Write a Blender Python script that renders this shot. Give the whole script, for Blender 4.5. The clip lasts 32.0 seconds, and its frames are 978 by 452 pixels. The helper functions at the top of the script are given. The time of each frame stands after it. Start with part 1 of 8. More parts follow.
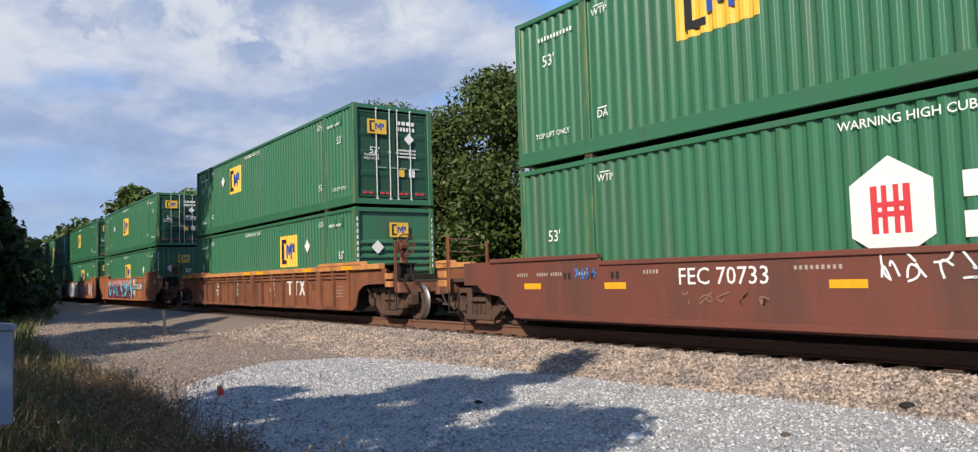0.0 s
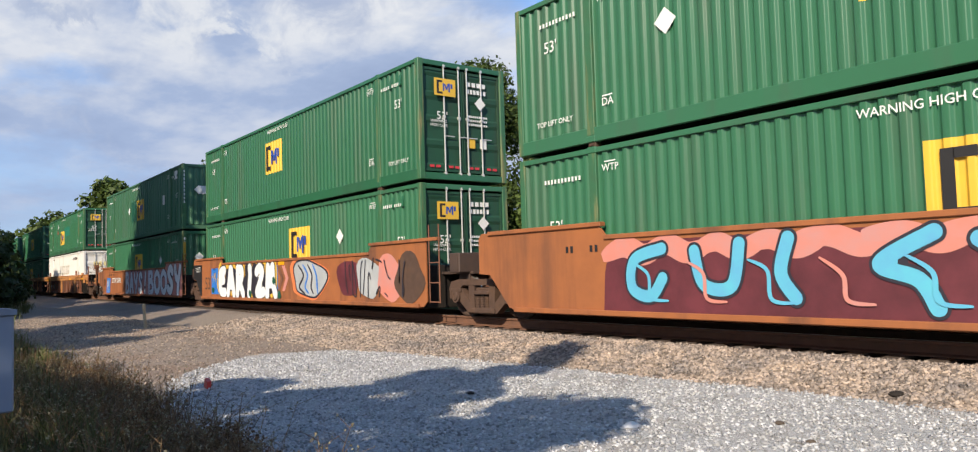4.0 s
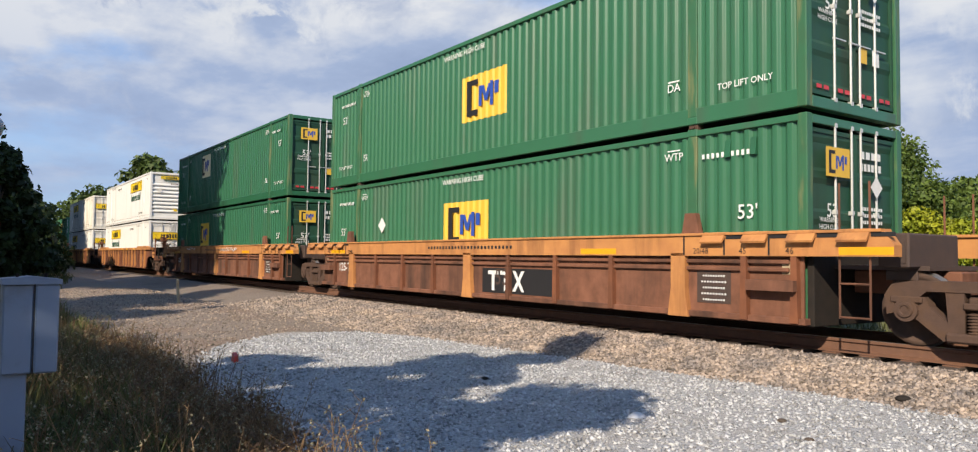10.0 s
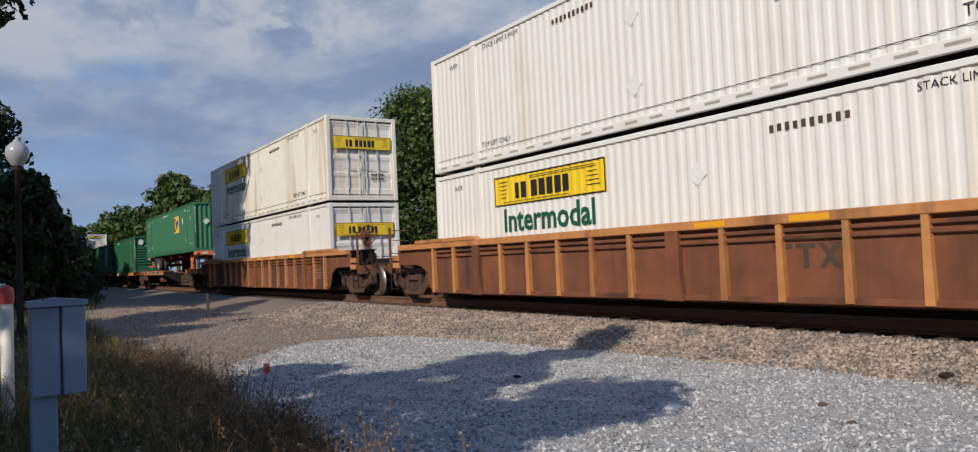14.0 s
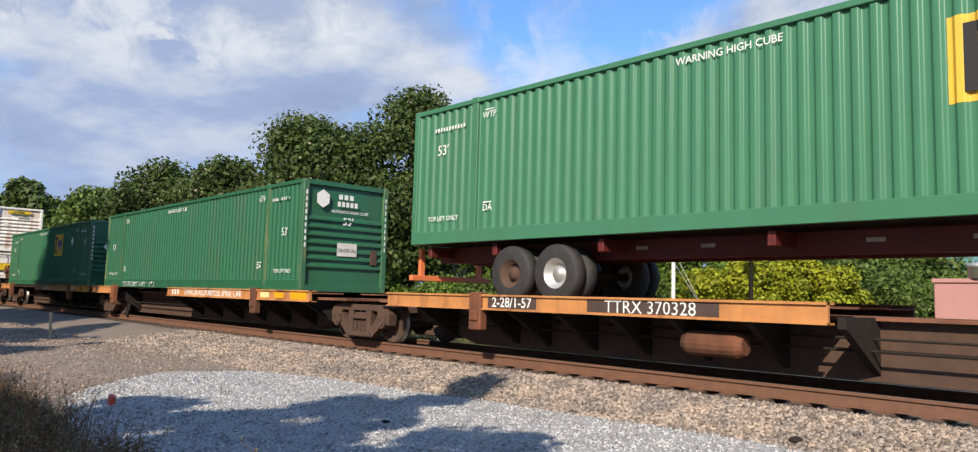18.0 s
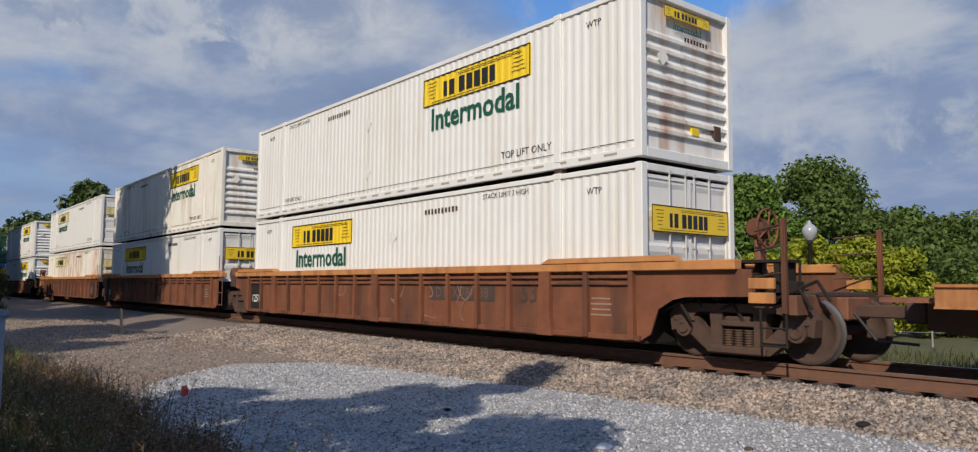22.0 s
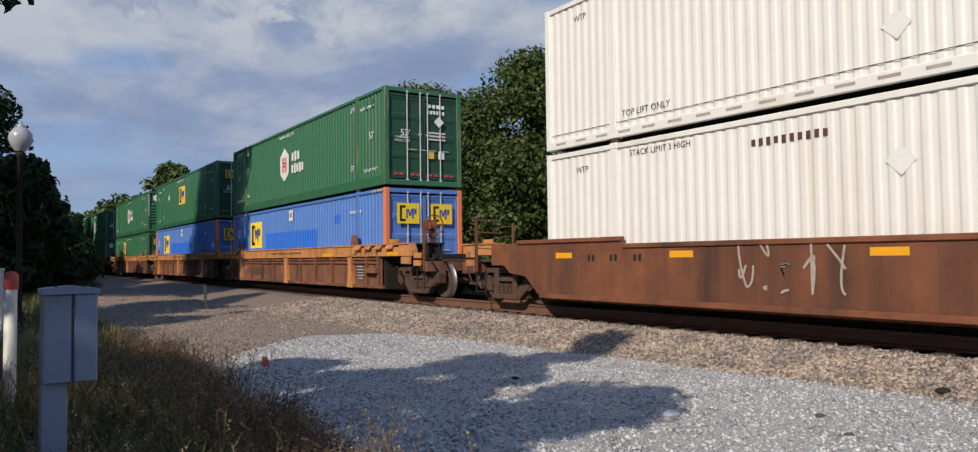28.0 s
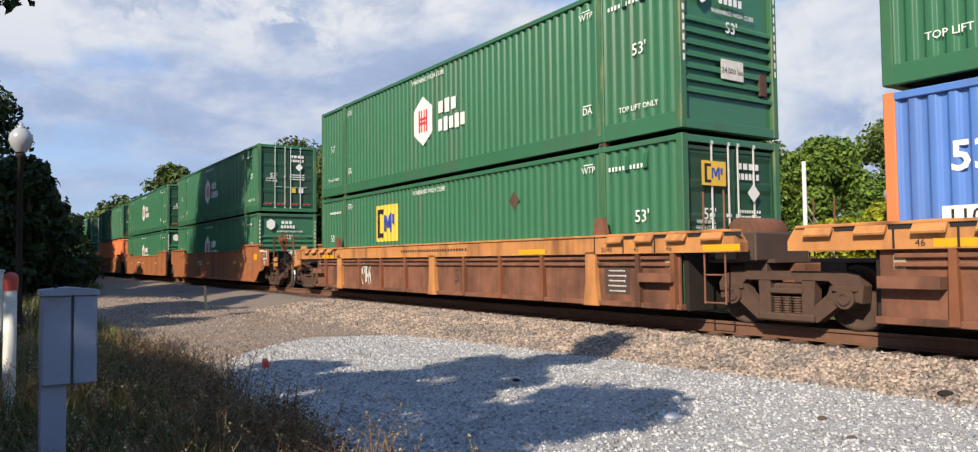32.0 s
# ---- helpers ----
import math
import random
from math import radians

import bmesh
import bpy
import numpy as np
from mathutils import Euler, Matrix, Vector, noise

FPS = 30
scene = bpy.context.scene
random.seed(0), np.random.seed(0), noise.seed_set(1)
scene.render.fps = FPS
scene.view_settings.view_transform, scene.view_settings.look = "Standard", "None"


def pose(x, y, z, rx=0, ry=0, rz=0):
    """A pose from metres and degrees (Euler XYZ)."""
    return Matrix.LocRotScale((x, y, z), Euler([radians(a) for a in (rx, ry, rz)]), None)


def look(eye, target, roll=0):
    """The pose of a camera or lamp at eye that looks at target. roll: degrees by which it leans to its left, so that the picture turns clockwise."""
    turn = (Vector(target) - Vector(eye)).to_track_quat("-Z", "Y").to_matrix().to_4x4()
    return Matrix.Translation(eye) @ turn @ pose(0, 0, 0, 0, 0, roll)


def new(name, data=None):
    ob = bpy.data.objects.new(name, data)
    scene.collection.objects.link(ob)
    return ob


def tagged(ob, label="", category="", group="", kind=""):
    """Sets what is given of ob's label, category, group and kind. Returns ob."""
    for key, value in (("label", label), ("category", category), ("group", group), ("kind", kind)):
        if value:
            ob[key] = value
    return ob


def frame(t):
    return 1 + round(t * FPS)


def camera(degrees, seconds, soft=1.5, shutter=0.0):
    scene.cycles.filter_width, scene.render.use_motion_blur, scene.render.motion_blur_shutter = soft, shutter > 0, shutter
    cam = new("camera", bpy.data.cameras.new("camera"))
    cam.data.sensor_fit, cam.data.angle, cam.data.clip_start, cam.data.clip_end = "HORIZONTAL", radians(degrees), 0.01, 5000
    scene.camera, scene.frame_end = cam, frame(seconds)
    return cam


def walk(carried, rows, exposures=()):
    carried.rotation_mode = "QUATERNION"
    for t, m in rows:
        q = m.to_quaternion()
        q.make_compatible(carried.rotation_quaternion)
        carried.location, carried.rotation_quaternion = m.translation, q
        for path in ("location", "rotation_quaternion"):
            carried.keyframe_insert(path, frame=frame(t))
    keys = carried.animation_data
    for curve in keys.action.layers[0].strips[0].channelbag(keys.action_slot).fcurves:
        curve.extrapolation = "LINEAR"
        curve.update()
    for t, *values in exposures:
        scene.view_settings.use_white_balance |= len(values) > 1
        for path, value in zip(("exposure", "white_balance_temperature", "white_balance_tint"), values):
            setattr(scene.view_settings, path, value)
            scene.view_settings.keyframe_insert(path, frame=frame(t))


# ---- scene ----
cam = camera(66.0, 32.0, soft=1.2)
PATH = [
    (0, pose(-0.068, 0.167, 1.621, 93.69, 1.74, 54.12)),
    (0.5, pose(-0.086, 0.157, 1.612, 94.47, 3.77, 54.86)),
    (1, pose(-0.053, 0.146, 1.601, 93.72, 3.46, 57.65)),
    (1.5, pose(-0.063, 0.142, 1.597, 92.81, 2.26, 57.08)),
    (2, pose(-0.134, 0.089, 1.588, 91.78, 1.71, 56.14)),
    (2.5, pose(-0.170, 0.033, 1.575, 92.14, 2.99, 54.73)),
    (3, pose(-0.179, 0.030, 1.578, 94.51, 3.18, 55.68)),
    (3.5, pose(-0.218, 0.058, 1.573, 93.41, 2.05, 52.95)),
    (5.5, pose(-0.118, 0.019, 1.575, 93.17, 1.37, 52.27)),
    (6, pose(-0.178, -0.012, 1.566, 95.46, 1.05, 52.26)),
    (6.5, pose(-0.071, -0.027, 1.563, 93.16, 0.13, 50.30)),
    (7, pose(-0.044, -0.029, 1.586, 96.74, -0.71, 50.83)),
    (7.5, pose(0.010, -0.022, 1.571, 96.14, -2.01, 55.95)),
    (8, pose(0.071, -0.012, 1.581, 92.10, -1.81, 58.97)),
    (8.5, pose(0.070, -0.004, 1.582, 92.52, -3.11, 53.89)),
    (9, pose(0.056, -0.006, 1.582, 93.15, -2.69, 53.29)),
    (9.5, pose(0.064, -0.010, 1.582, 93.30, -1.99, 53.96)),
    (10, pose(0.088, 0.000, 1.583, 92.43, -0.61, 54.74)),
    (10.5, pose(0.096, -0.002, 1.585, 92.86, -1.42, 55.00)),
    (11, pose(0.085, 0.003, 1.579, 93.05, -0.21, 55.06)),
    (11.5, pose(0.022, 0.040, 1.564, 92.16, -1.26, 51.13)),
    (12, pose(-0.012, 0.038, 1.574, 95.38, 1.03, 51.65)),
    (12.5, pose(-0.048, 0.021, 1.579, 96.55, 2.41, 56.05)),
    (13, pose(0.003, 0.009, 1.579, 94.30, 1.87, 60.02)),
    (13.5, pose(0.045, 0.020, 1.572, 92.93, 2.34, 59.28)),
    (15.5, pose(-0.035, 0.132, 1.586, 93.44, 1.57, 46.50)),
    (16, pose(-0.007, 0.117, 1.585, 93.09, 0.85, 45.33)),
    (16.5, pose(-0.015, 0.111, 1.590, 92.86, -0.36, 47.40)),
    (17, pose(-0.038, 0.075, 1.597, 93.18, 0.01, 48.51)),
    (17.5, pose(-0.055, 0.056, 1.593, 95.08, -0.31, 48.18)),
    (18, pose(-0.095, 0.066, 1.596, 95.42, -1.54, 47.20)),
    (18.5, pose(-0.075, 0.059, 1.594, 94.83, -1.87, 46.52)),
    (19, pose(-0.035, 0.002, 1.608, 96.59, -2.49, 48.23)),
    (19.5, pose(-0.040, 0.073, 1.589, 95.66, -1.88, 48.50)),
    (20, pose(0.025, 0.055, 1.592, 95.87, -2.56, 50.60)),
    (20.5, pose(0.050, 0.094, 1.593, 94.92, 0.27, 49.13)),
    (21, pose(0.068, 0.084, 1.598, 96.65, 1.66, 51.43)),
    (21.5, pose(0.000, 0.020, 1.590, 98.95, 1.26, 52.07)),
    (22, pose(-0.088, -0.042, 1.581, 94.61, -0.45, 51.07)),
    (22.5, pose(-0.096, -0.064, 1.566, 94.19, 0.55, 50.59)),
    (23, pose(-0.103, -0.112, 1.577, 92.72, 1.54, 49.89)),
    (23.5, pose(-0.037, -0.042, 1.586, 93.98, 1.25, 54.39)),
    (24, pose(0.033, -0.006, 1.595, 94.58, 1.01, 56.87)),
    (24.5, pose(0.018, -0.030, 1.591, 94.96, 1.46, 55.93)),
    (25, pose(0.010, -0.042, 1.586, 95.90, 0.88, 55.66)),
    (25.5, pose(0.020, -0.032, 1.594, 95.39, 0.68, 55.73)),
    (26, pose(0.011, -0.041, 1.584, 95.34, 0.87, 55.98)),
    (26.5, pose(0.030, -0.090, 1.598, 94.00, 0.73, 55.93)),
    (28.5, pose(0.015, -0.028, 1.581, 92.11, 0.53, 56.47)),
    (29, pose(0.027, -0.033, 1.578, 91.78, 0.22, 56.63)),
    (29.5, pose(0.021, -0.040, 1.582, 92.79, -0.55, 57.03)),
    (30, pose(0.012, -0.038, 1.581, 91.85, -0.35, 56.95)),
    (30.5, pose(0.013, -0.024, 1.583, 91.38, 0.32, 56.83)),
    (31, pose(0.007, -0.029, 1.581, 91.98, -0.40, 56.16)),
    (31.5, pose(-0.003, -0.028, 1.578, 92.15, 0.34, 56.72)),
    (32, pose(-0.006, -0.033, 1.586, 92.50, 0.63, 56.39)),
]
EXPOSURES = [
    (0, 0.23, 6700, 10), (1, 0.35, 6900, 10), (3, 0.38, 7000, 10), (6, 0.08, 6900, 10), (7, -0.08, 6900, 10), (8, 0.15, 6900, 10), (9, -0.15, 6800, 10), (10, 0.30, 7000, 10), (12, 0.25, 7000, 10), (13, 0.05, 6600, 10), (14, -0.35, 6500, 10), (16, -0.45, 6400, 10), (17, -0.15, 6500, 10), (18, 0.32, 6800, 10), (20, 0.25, 6800, 10), (21, 0.10, 6800, 10), (22, -0.34, 6500, 10), (23, -0.65, 6600, 10), (24, -0.57, 6500, 10), (26, -0.55, 6500, 10), (27.6, -0.50, 6600, 10), (28.3, 0.10, 6800, 10), (29, 0.37, 7000, 10), (30, 0.37, 7000, 10), (32, 0.37, 7000, 10),
]
walk(cam, PATH, EXPOSURES)

import itertools

# ---- world and sun ----
SUN_AZ, SUN_EL = radians(300), radians(33)  # toward the sun, from +x counter-clockwise
SUN_DIR = Vector((math.cos(SUN_AZ) * math.cos(SUN_EL), math.sin(SUN_AZ) * math.cos(SUN_EL), math.sin(SUN_EL)))


def link(nt, a, b):
    nt.links.new(a, b)


def node(nt, kind, **inputs):
    n = nt.nodes.new(kind)
    for k, v in inputs.items():
        n.inputs[k.replace("_", " ")].default_value = v
    return n


def make_world():
    w = bpy.data.worlds.new("sky")
    scene.world = w
    w.use_nodes = True
    nt = w.node_tree
    nt.nodes.clear()
    out, bg = nt.nodes.new("ShaderNodeOutputWorld"), nt.nodes.new("ShaderNodeBackground")
    sky = nt.nodes.new("ShaderNodeTexSky")
    sky.sky_type, sky.sun_disc = "NISHITA", False
    sky.sun_elevation, sky.sun_rotation = SUN_EL, math.pi / 2 - SUN_AZ
    sky.air_density, sky.dust_density, sky.ozone_density = 1.0, 0.6, 2.5
    tc = nt.nodes.new("ShaderNodeTexCoord")
    sep = nt.nodes.new("ShaderNodeSeparateXYZ")
    link(nt, tc.outputs["Generated"], sep.inputs[0])
    up = nt.nodes.new("ShaderNodeMath")
    up.operation = "ADD"
    up.inputs[1].default_value = 0.16
    link(nt, sep.outputs["Z"], up.inputs[0])
    mx = nt.nodes.new("ShaderNodeMath")
    mx.operation = "MAXIMUM"
    mx.inputs[1].default_value = 0.05
    link(nt, up.outputs[0], mx.inputs[0])
    div = nt.nodes.new("ShaderNodeVectorMath")
    div.operation = "DIVIDE"
    com = nt.nodes.new("ShaderNodeCombineXYZ")
    for i in range(3):
        link(nt, mx.outputs[0], com.inputs[i])
    link(nt, tc.outputs["Generated"], div.inputs[0])
    link(nt, com.outputs[0], div.inputs[1])
    mp = nt.nodes.new("ShaderNodeMapping")
    mp.inputs["Location"].default_value = (3.1, 1.7, 0)
    mp.inputs["Scale"].default_value = (1.0, 1.25, 0.6)
    link(nt, div.outputs[0], mp.inputs[0])
    n1 = node(nt, "ShaderNodeTexNoise", Scale=0.62, Detail=9.0, Roughness=0.56, Distortion=0.15)
    n2 = node(nt, "ShaderNodeTexNoise", Scale=1.7, Detail=8.0, Roughness=0.56)
    link(nt, mp.outputs[0], n1.inputs[0])
    link(nt, mp.outputs[0], n2.inputs[0])
    r1 = nt.nodes.new("ShaderNodeValToRGB")
    r1.color_ramp.elements[0].position, r1.color_ramp.elements[1].position = 0.43, 0.58
    # a bank of cloud with a clear gap above it
    density = n1.outputs[0]
    for az, el, wide, gain in ((128, 24, 13, -0.30), (118, 11, 15, 0.22), (160, 22, 18, 0.12), (150, 4, 22, 0.10), (140, 90, 56, -0.22)):
        a, e = radians(az), radians(el)
        dp = nt.nodes.new("ShaderNodeVectorMath")
        dp.operation = "DOT_PRODUCT"
        dp.inputs[1].default_value = (math.cos(a) * math.cos(e), math.sin(a) * math.cos(e), math.sin(e))
        link(nt, tc.outputs["Generated"], dp.inputs[0])
        mr = nt.nodes.new("ShaderNodeMapRange")
        mr.interpolation_type = "SMOOTHSTEP"
        mr.inputs["From Min"].default_value, mr.inputs["From Max"].default_value = math.cos(radians(wide)), math.cos(radians(wide * 0.25))
        mr.inputs["To Min"].default_value, mr.inputs["To Max"].default_value = 0.0, gain
        link(nt, dp.outputs["Value"], mr.inputs["Value"])
        sm = nt.nodes.new("ShaderNodeMath")
        link(nt, density, sm.inputs[0])
        link(nt, mr.outputs[0], sm.inputs[1])
        density = sm.outputs[0]
    link(nt, density, r1.inputs[0])
    # bodies of the clouds: grey undersides, bright rims
    r2 = nt.nodes.new("ShaderNodeValToRGB")
    els = r2.color_ramp.elements
    els[0].position, els[0].color = 0.33, (0.27, 0.36, 0.57, 1)
    els[1].position, els[1].color = 0.62, (0.68, 0.73, 0.82, 1)
    mid = els.new(0.46)
    mid.color = (0.34, 0.44, 0.66, 1)
    link(nt, n2.outputs[0], r2.inputs[0])
    scale = nt.nodes.new("ShaderNodeVectorMath")
    scale.operation = "MULTIPLY"
    scale.inputs[1].default_value = (0.115, 0.16, 0.21)
    link(nt, sky.outputs[0], scale.inputs[0])
    mix = nt.nodes.new("ShaderNodeMix")
    mix.data_type = "RGBA"
    link(nt, r1.outputs[0], mix.inputs["Factor"])
    link(nt, scale.outputs[0], mix.inputs["A"])
    link(nt, r2.outputs[0], mix.inputs["B"])
    # pale blue haze low down
    low = nt.nodes.new("ShaderNodeMapRange")
    low.interpolation_type = "SMOOTHSTEP"
    low.inputs["From Min"].default_value, low.inputs["From Max"].default_value = 0.02, 0.36
    low.inputs["To Min"].default_value, low.inputs["To Max"].default_value = 0.85, 0.0
    link(nt, sep.outputs["Z"], low.inputs["Value"])
    haze = nt.nodes.new("ShaderNodeMix")
    haze.data_type = "RGBA"
    haze.inputs["B"].default_value = (0.32, 0.43, 0.68, 1)
    link(nt, low.outputs[0], haze.inputs["Factor"])
    link(nt, mix.outputs["Result"], haze.inputs["A"])
    # heaped clouds: grey bodies first, then their bright sunlit heads
    fray = node(nt, "ShaderNodeTexNoise", Scale=14.0, Detail=8.0, Roughness=0.62, Distortion=0.4)
    link(nt, tc.outputs["Generated"], fray.inputs[0])
    centred = nt.nodes.new("ShaderNodeVectorMath")
    centred.operation = "SUBTRACT"
    centred.inputs[1].default_value = (0.5, 0.5, 0.5)
    link(nt, fray.outputs["Color"], centred.inputs[0])
    bent = nt.nodes.new("ShaderNodeVectorMath")
    bent.operation = "MULTIPLY_ADD"
    bent.inputs[1].default_value = (0.24, 0.24, 0.18)
    link(nt, centred.outputs[0], bent.inputs[0])
    link(nt, tc.outputs["Generated"], bent.inputs[2])
    colour = haze.outputs["Result"]
    bodies = ((170, 23.5, 9.0, 0.50), (155, 21.5, 8.0, 0.46), (163.4, 17.2, 2.6, 0.42), (145, 22.5, 6.0, 0.34), (172.5, 18.4, 2.6, 0.34))
    heads = ((180.5, 20.6, 5.0, 0.46), (172.2, 20.2, 4.0, 0.42), (164.3, 19.0, 4.6, 0.60), (161.6, 17.8, 2.4, 0.42), (159.3, 16.3, 2.0, 0.42), (109.0, 10.4, 3.6, 0.42), (117.5, 9.6, 7.0, 0.42), (126.5, 12.2, 7.0, 0.46), (133.5, 15.6, 7.0, 0.44), (121.5, 17.0, 6.5, 0.44), (112.0, 18.5, 6.0, 0.40))
    for spots, tint, edge in ((bodies, (0.31, 0.40, 0.61, 1), (0.50, 1.0)), (heads, (0.70, 0.75, 0.83, 1), (0.50, 1.12))):
        amount = fray.outputs[0]
        for az, el, wide, gain in spots:
            a, e = radians(az), radians(el)
            off = nt.nodes.new("ShaderNodeVectorMath")
            off.operation = "DISTANCE"
            off.inputs[1].default_value = (math.cos(a) * math.cos(e), math.sin(a) * math.cos(e), math.sin(e))
            link(nt, bent.outputs[0], off.inputs[0])
            mr = nt.nodes.new("ShaderNodeMapRange")
            mr.interpolation_type = "SMOOTHSTEP"
            mr.inputs["From Min"].default_value, mr.inputs["From Max"].default_value = 0.0, radians(wide)
            mr.inputs["To Min"].default_value, mr.inputs["To Max"].default_value = gain, 0.0
            link(nt, off.outputs["Value"], mr.inputs["Value"])
            sm = nt.nodes.new("ShaderNodeMath")
            link(nt, amount, sm.inputs[0])
            link(nt, mr.outputs[0], sm.inputs[1])
            amount = sm.outputs[0]
        cut = nt.nodes.new("ShaderNodeMapRange")
        cut.interpolation_type = "SMOOTHSTEP"
        cut.inputs["From Min"].default_value, cut.inputs["From Max"].default_value = edge
        cut.inputs["To Max"].default_value = 0.85
        link(nt, amount, cut.inputs["Value"])
        mx2 = nt.nodes.new("ShaderNodeMix")
        mx2.data_type = "RGBA"
        mx2.inputs["B"].default_value = tint
        link(nt, cut.outputs[0], mx2.inputs["Factor"])
        link(nt, colour, mx2.inputs["A"])
        colour = mx2.outputs["Result"]
    bg.inputs["Strength"].default_value = 0.88
    link(nt, colour, bg.inputs["Color"])
    link(nt, bg.outputs[0], out.inputs[0])


make_world()
sun = new("sun", bpy.data.lights.new("sun", "SUN"))
sun.data.energy, sun.data.angle, sun.data.color = 5.0, radians(0.53), (1.0, 0.90, 0.76)
sun.matrix_world = look(SUN_DIR * 100, (0, 0, 0))


# ---- materials ----
def surface(name, base, rough=0.6, metal=0.0, second=None, grain=6.0, amount=0.5, stain=None, stain_amount=0.0, stain_scale=0.8, streak=False, bump=0.1, bump_scale=30.0, spec=0.5, per_piece=0.0):
    """A surface with broad stains, fine grain and relief."""
    m = bpy.data.materials.new(name)
    m.use_nodes = True
    nt = m.node_tree
    b = nt.nodes["Principled BSDF"]
    b.inputs["Metallic"].default_value = metal
    b.inputs["Specular IOR Level"].default_value = spec
    tc, info = nt.nodes.new("ShaderNodeTexCoord"), nt.nodes.new("ShaderNodeObjectInfo")
    mul = nt.nodes.new("ShaderNodeMath")
    mul.operation = "MULTIPLY"
    mul.inputs[1].default_value = 37.0
    link(nt, info.outputs["Random"], mul.inputs[0])
    add = nt.nodes.new("ShaderNodeVectorMath")
    link(nt, tc.outputs["Object"], add.inputs[0])
    link(nt, mul.outputs[0], add.inputs[1])
    fine = node(nt, "ShaderNodeTexNoise", Scale=grain, Detail=6.0, Roughness=0.62)
    link(nt, add.outputs[0], fine.inputs["Vector"])
    ramp = nt.nodes.new("ShaderNodeValToRGB")
    ramp.color_ramp.elements[0].position, ramp.color_ramp.elements[1].position = 0.35, 0.68
    link(nt, fine.outputs[0], ramp.inputs[0])
    second = second or tuple(c * 0.72 for c in base)
    fac = nt.nodes.new("ShaderNodeMath")
    fac.operation = "MULTIPLY"
    fac.inputs[1].default_value = amount
    link(nt, ramp.outputs[0], fac.inputs[0])
    mix = nt.nodes.new("ShaderNodeMix")
    mix.data_type = "RGBA"
    mix.inputs["A"].default_value, mix.inputs["B"].default_value = (*base, 1), (*second, 1)
    link(nt, fac.outputs[0], mix.inputs["Factor"])
    col = mix.outputs["Result"]
    rough_in = None
    if stain:
        mp = nt.nodes.new("ShaderNodeMapping")
        mp.inputs["Scale"].default_value = (1, 1, 0.12 if streak else 1)
        link(nt, add.outputs[0], mp.inputs[0])
        big = node(nt, "ShaderNodeTexNoise", Scale=stain_scale, Detail=8.0, Roughness=0.6)
        link(nt, mp.outputs[0], big.inputs["Vector"])
        r2 = nt.nodes.new("ShaderNodeValToRGB")
        r2.color_ramp.elements[0].position, r2.color_ramp.elements[1].position = 0.62 - 0.3 * stain_amount, 0.86 - 0.3 * stain_amount
        link(nt, big.outputs[0], r2.inputs[0])
        mix2 = nt.nodes.new("ShaderNodeMix")
        mix2.data_type = "RGBA"
        mix2.inputs["B"].default_value = (*stain, 1)
        link(nt, r2.outputs[0], mix2.inputs["Factor"])
        link(nt, col, mix2.inputs["A"])
        col = mix2.outputs["Result"]
        rough_in = r2.outputs[0]
    if per_piece:
        geo = nt.nodes.new("ShaderNodeNewGeometry")
        hsv = nt.nodes.new("ShaderNodeHueSaturation")
        mr = nt.nodes.new("ShaderNodeMapRange")
        mr.inputs["To Min"].default_value, mr.inputs["To Max"].default_value = 1 - per_piece, 1 + per_piece
        link(nt, geo.outputs["Random Per Island"], mr.inputs["Value"])
        link(nt, mr.outputs[0], hsv.inputs["Value"])
        link(nt, col, hsv.inputs["Color"])
        col = hsv.outputs[0]
    link(nt, col, b.inputs["Base Color"])
    if rough_in:
        mr2 = nt.nodes.new("ShaderNodeMapRange")
        mr2.inputs["To Min"].default_value, mr2.inputs["To Max"].default_value = rough, min(1, rough + 0.25)
        link(nt, rough_in, mr2.inputs["Value"])
        link(nt, mr2.outputs[0], b.inputs["Roughness"])
    else:
        b.inputs["Roughness"].default_value = rough
    if bump:
        bn = node(nt, "ShaderNodeTexNoise", Scale=bump_scale, Detail=5.0, Roughness=0.65)
        link(nt, add.outputs[0], bn.inputs["Vector"])
        bp = nt.nodes.new("ShaderNodeBump")
        bp.inputs["Strength"].default_value, bp.inputs["Distance"].default_value = bump, 0.02
        link(nt, bn.outputs[0], bp.inputs["Height"])
        link(nt, bp.outputs[0], b.inputs["Normal"])
    return m


GREEN = surface("green_paint", (0.034, 0.142, 0.072), 0.30, spec=0.5, second=(0.036, 0.128, 0.068), grain=1.6, amount=0.55, stain=(0.055, 0.105, 0.065), stain_amount=0.36, stain_scale=1.4, streak=True, bump=0.03)
GREEN_PALE = surface("pale_green_paint", (0.050, 0.185, 0.100), 0.34, spec=0.5, second=(0.046, 0.160, 0.088), grain=1.2, amount=0.5, stain=(0.055, 0.14, 0.08), stain_amount=0.25, stain_scale=1.4, streak=True, bump=0.03)
GREEN_DEEP = surface("deep_green_paint", (0.024, 0.122, 0.060), 0.30, spec=0.5, second=(0.024, 0.105, 0.054), grain=1.4, amount=0.6, stain=(0.03, 0.085, 0.045), stain_amount=0.35, stain_scale=1.2, streak=True, bump=0.03)
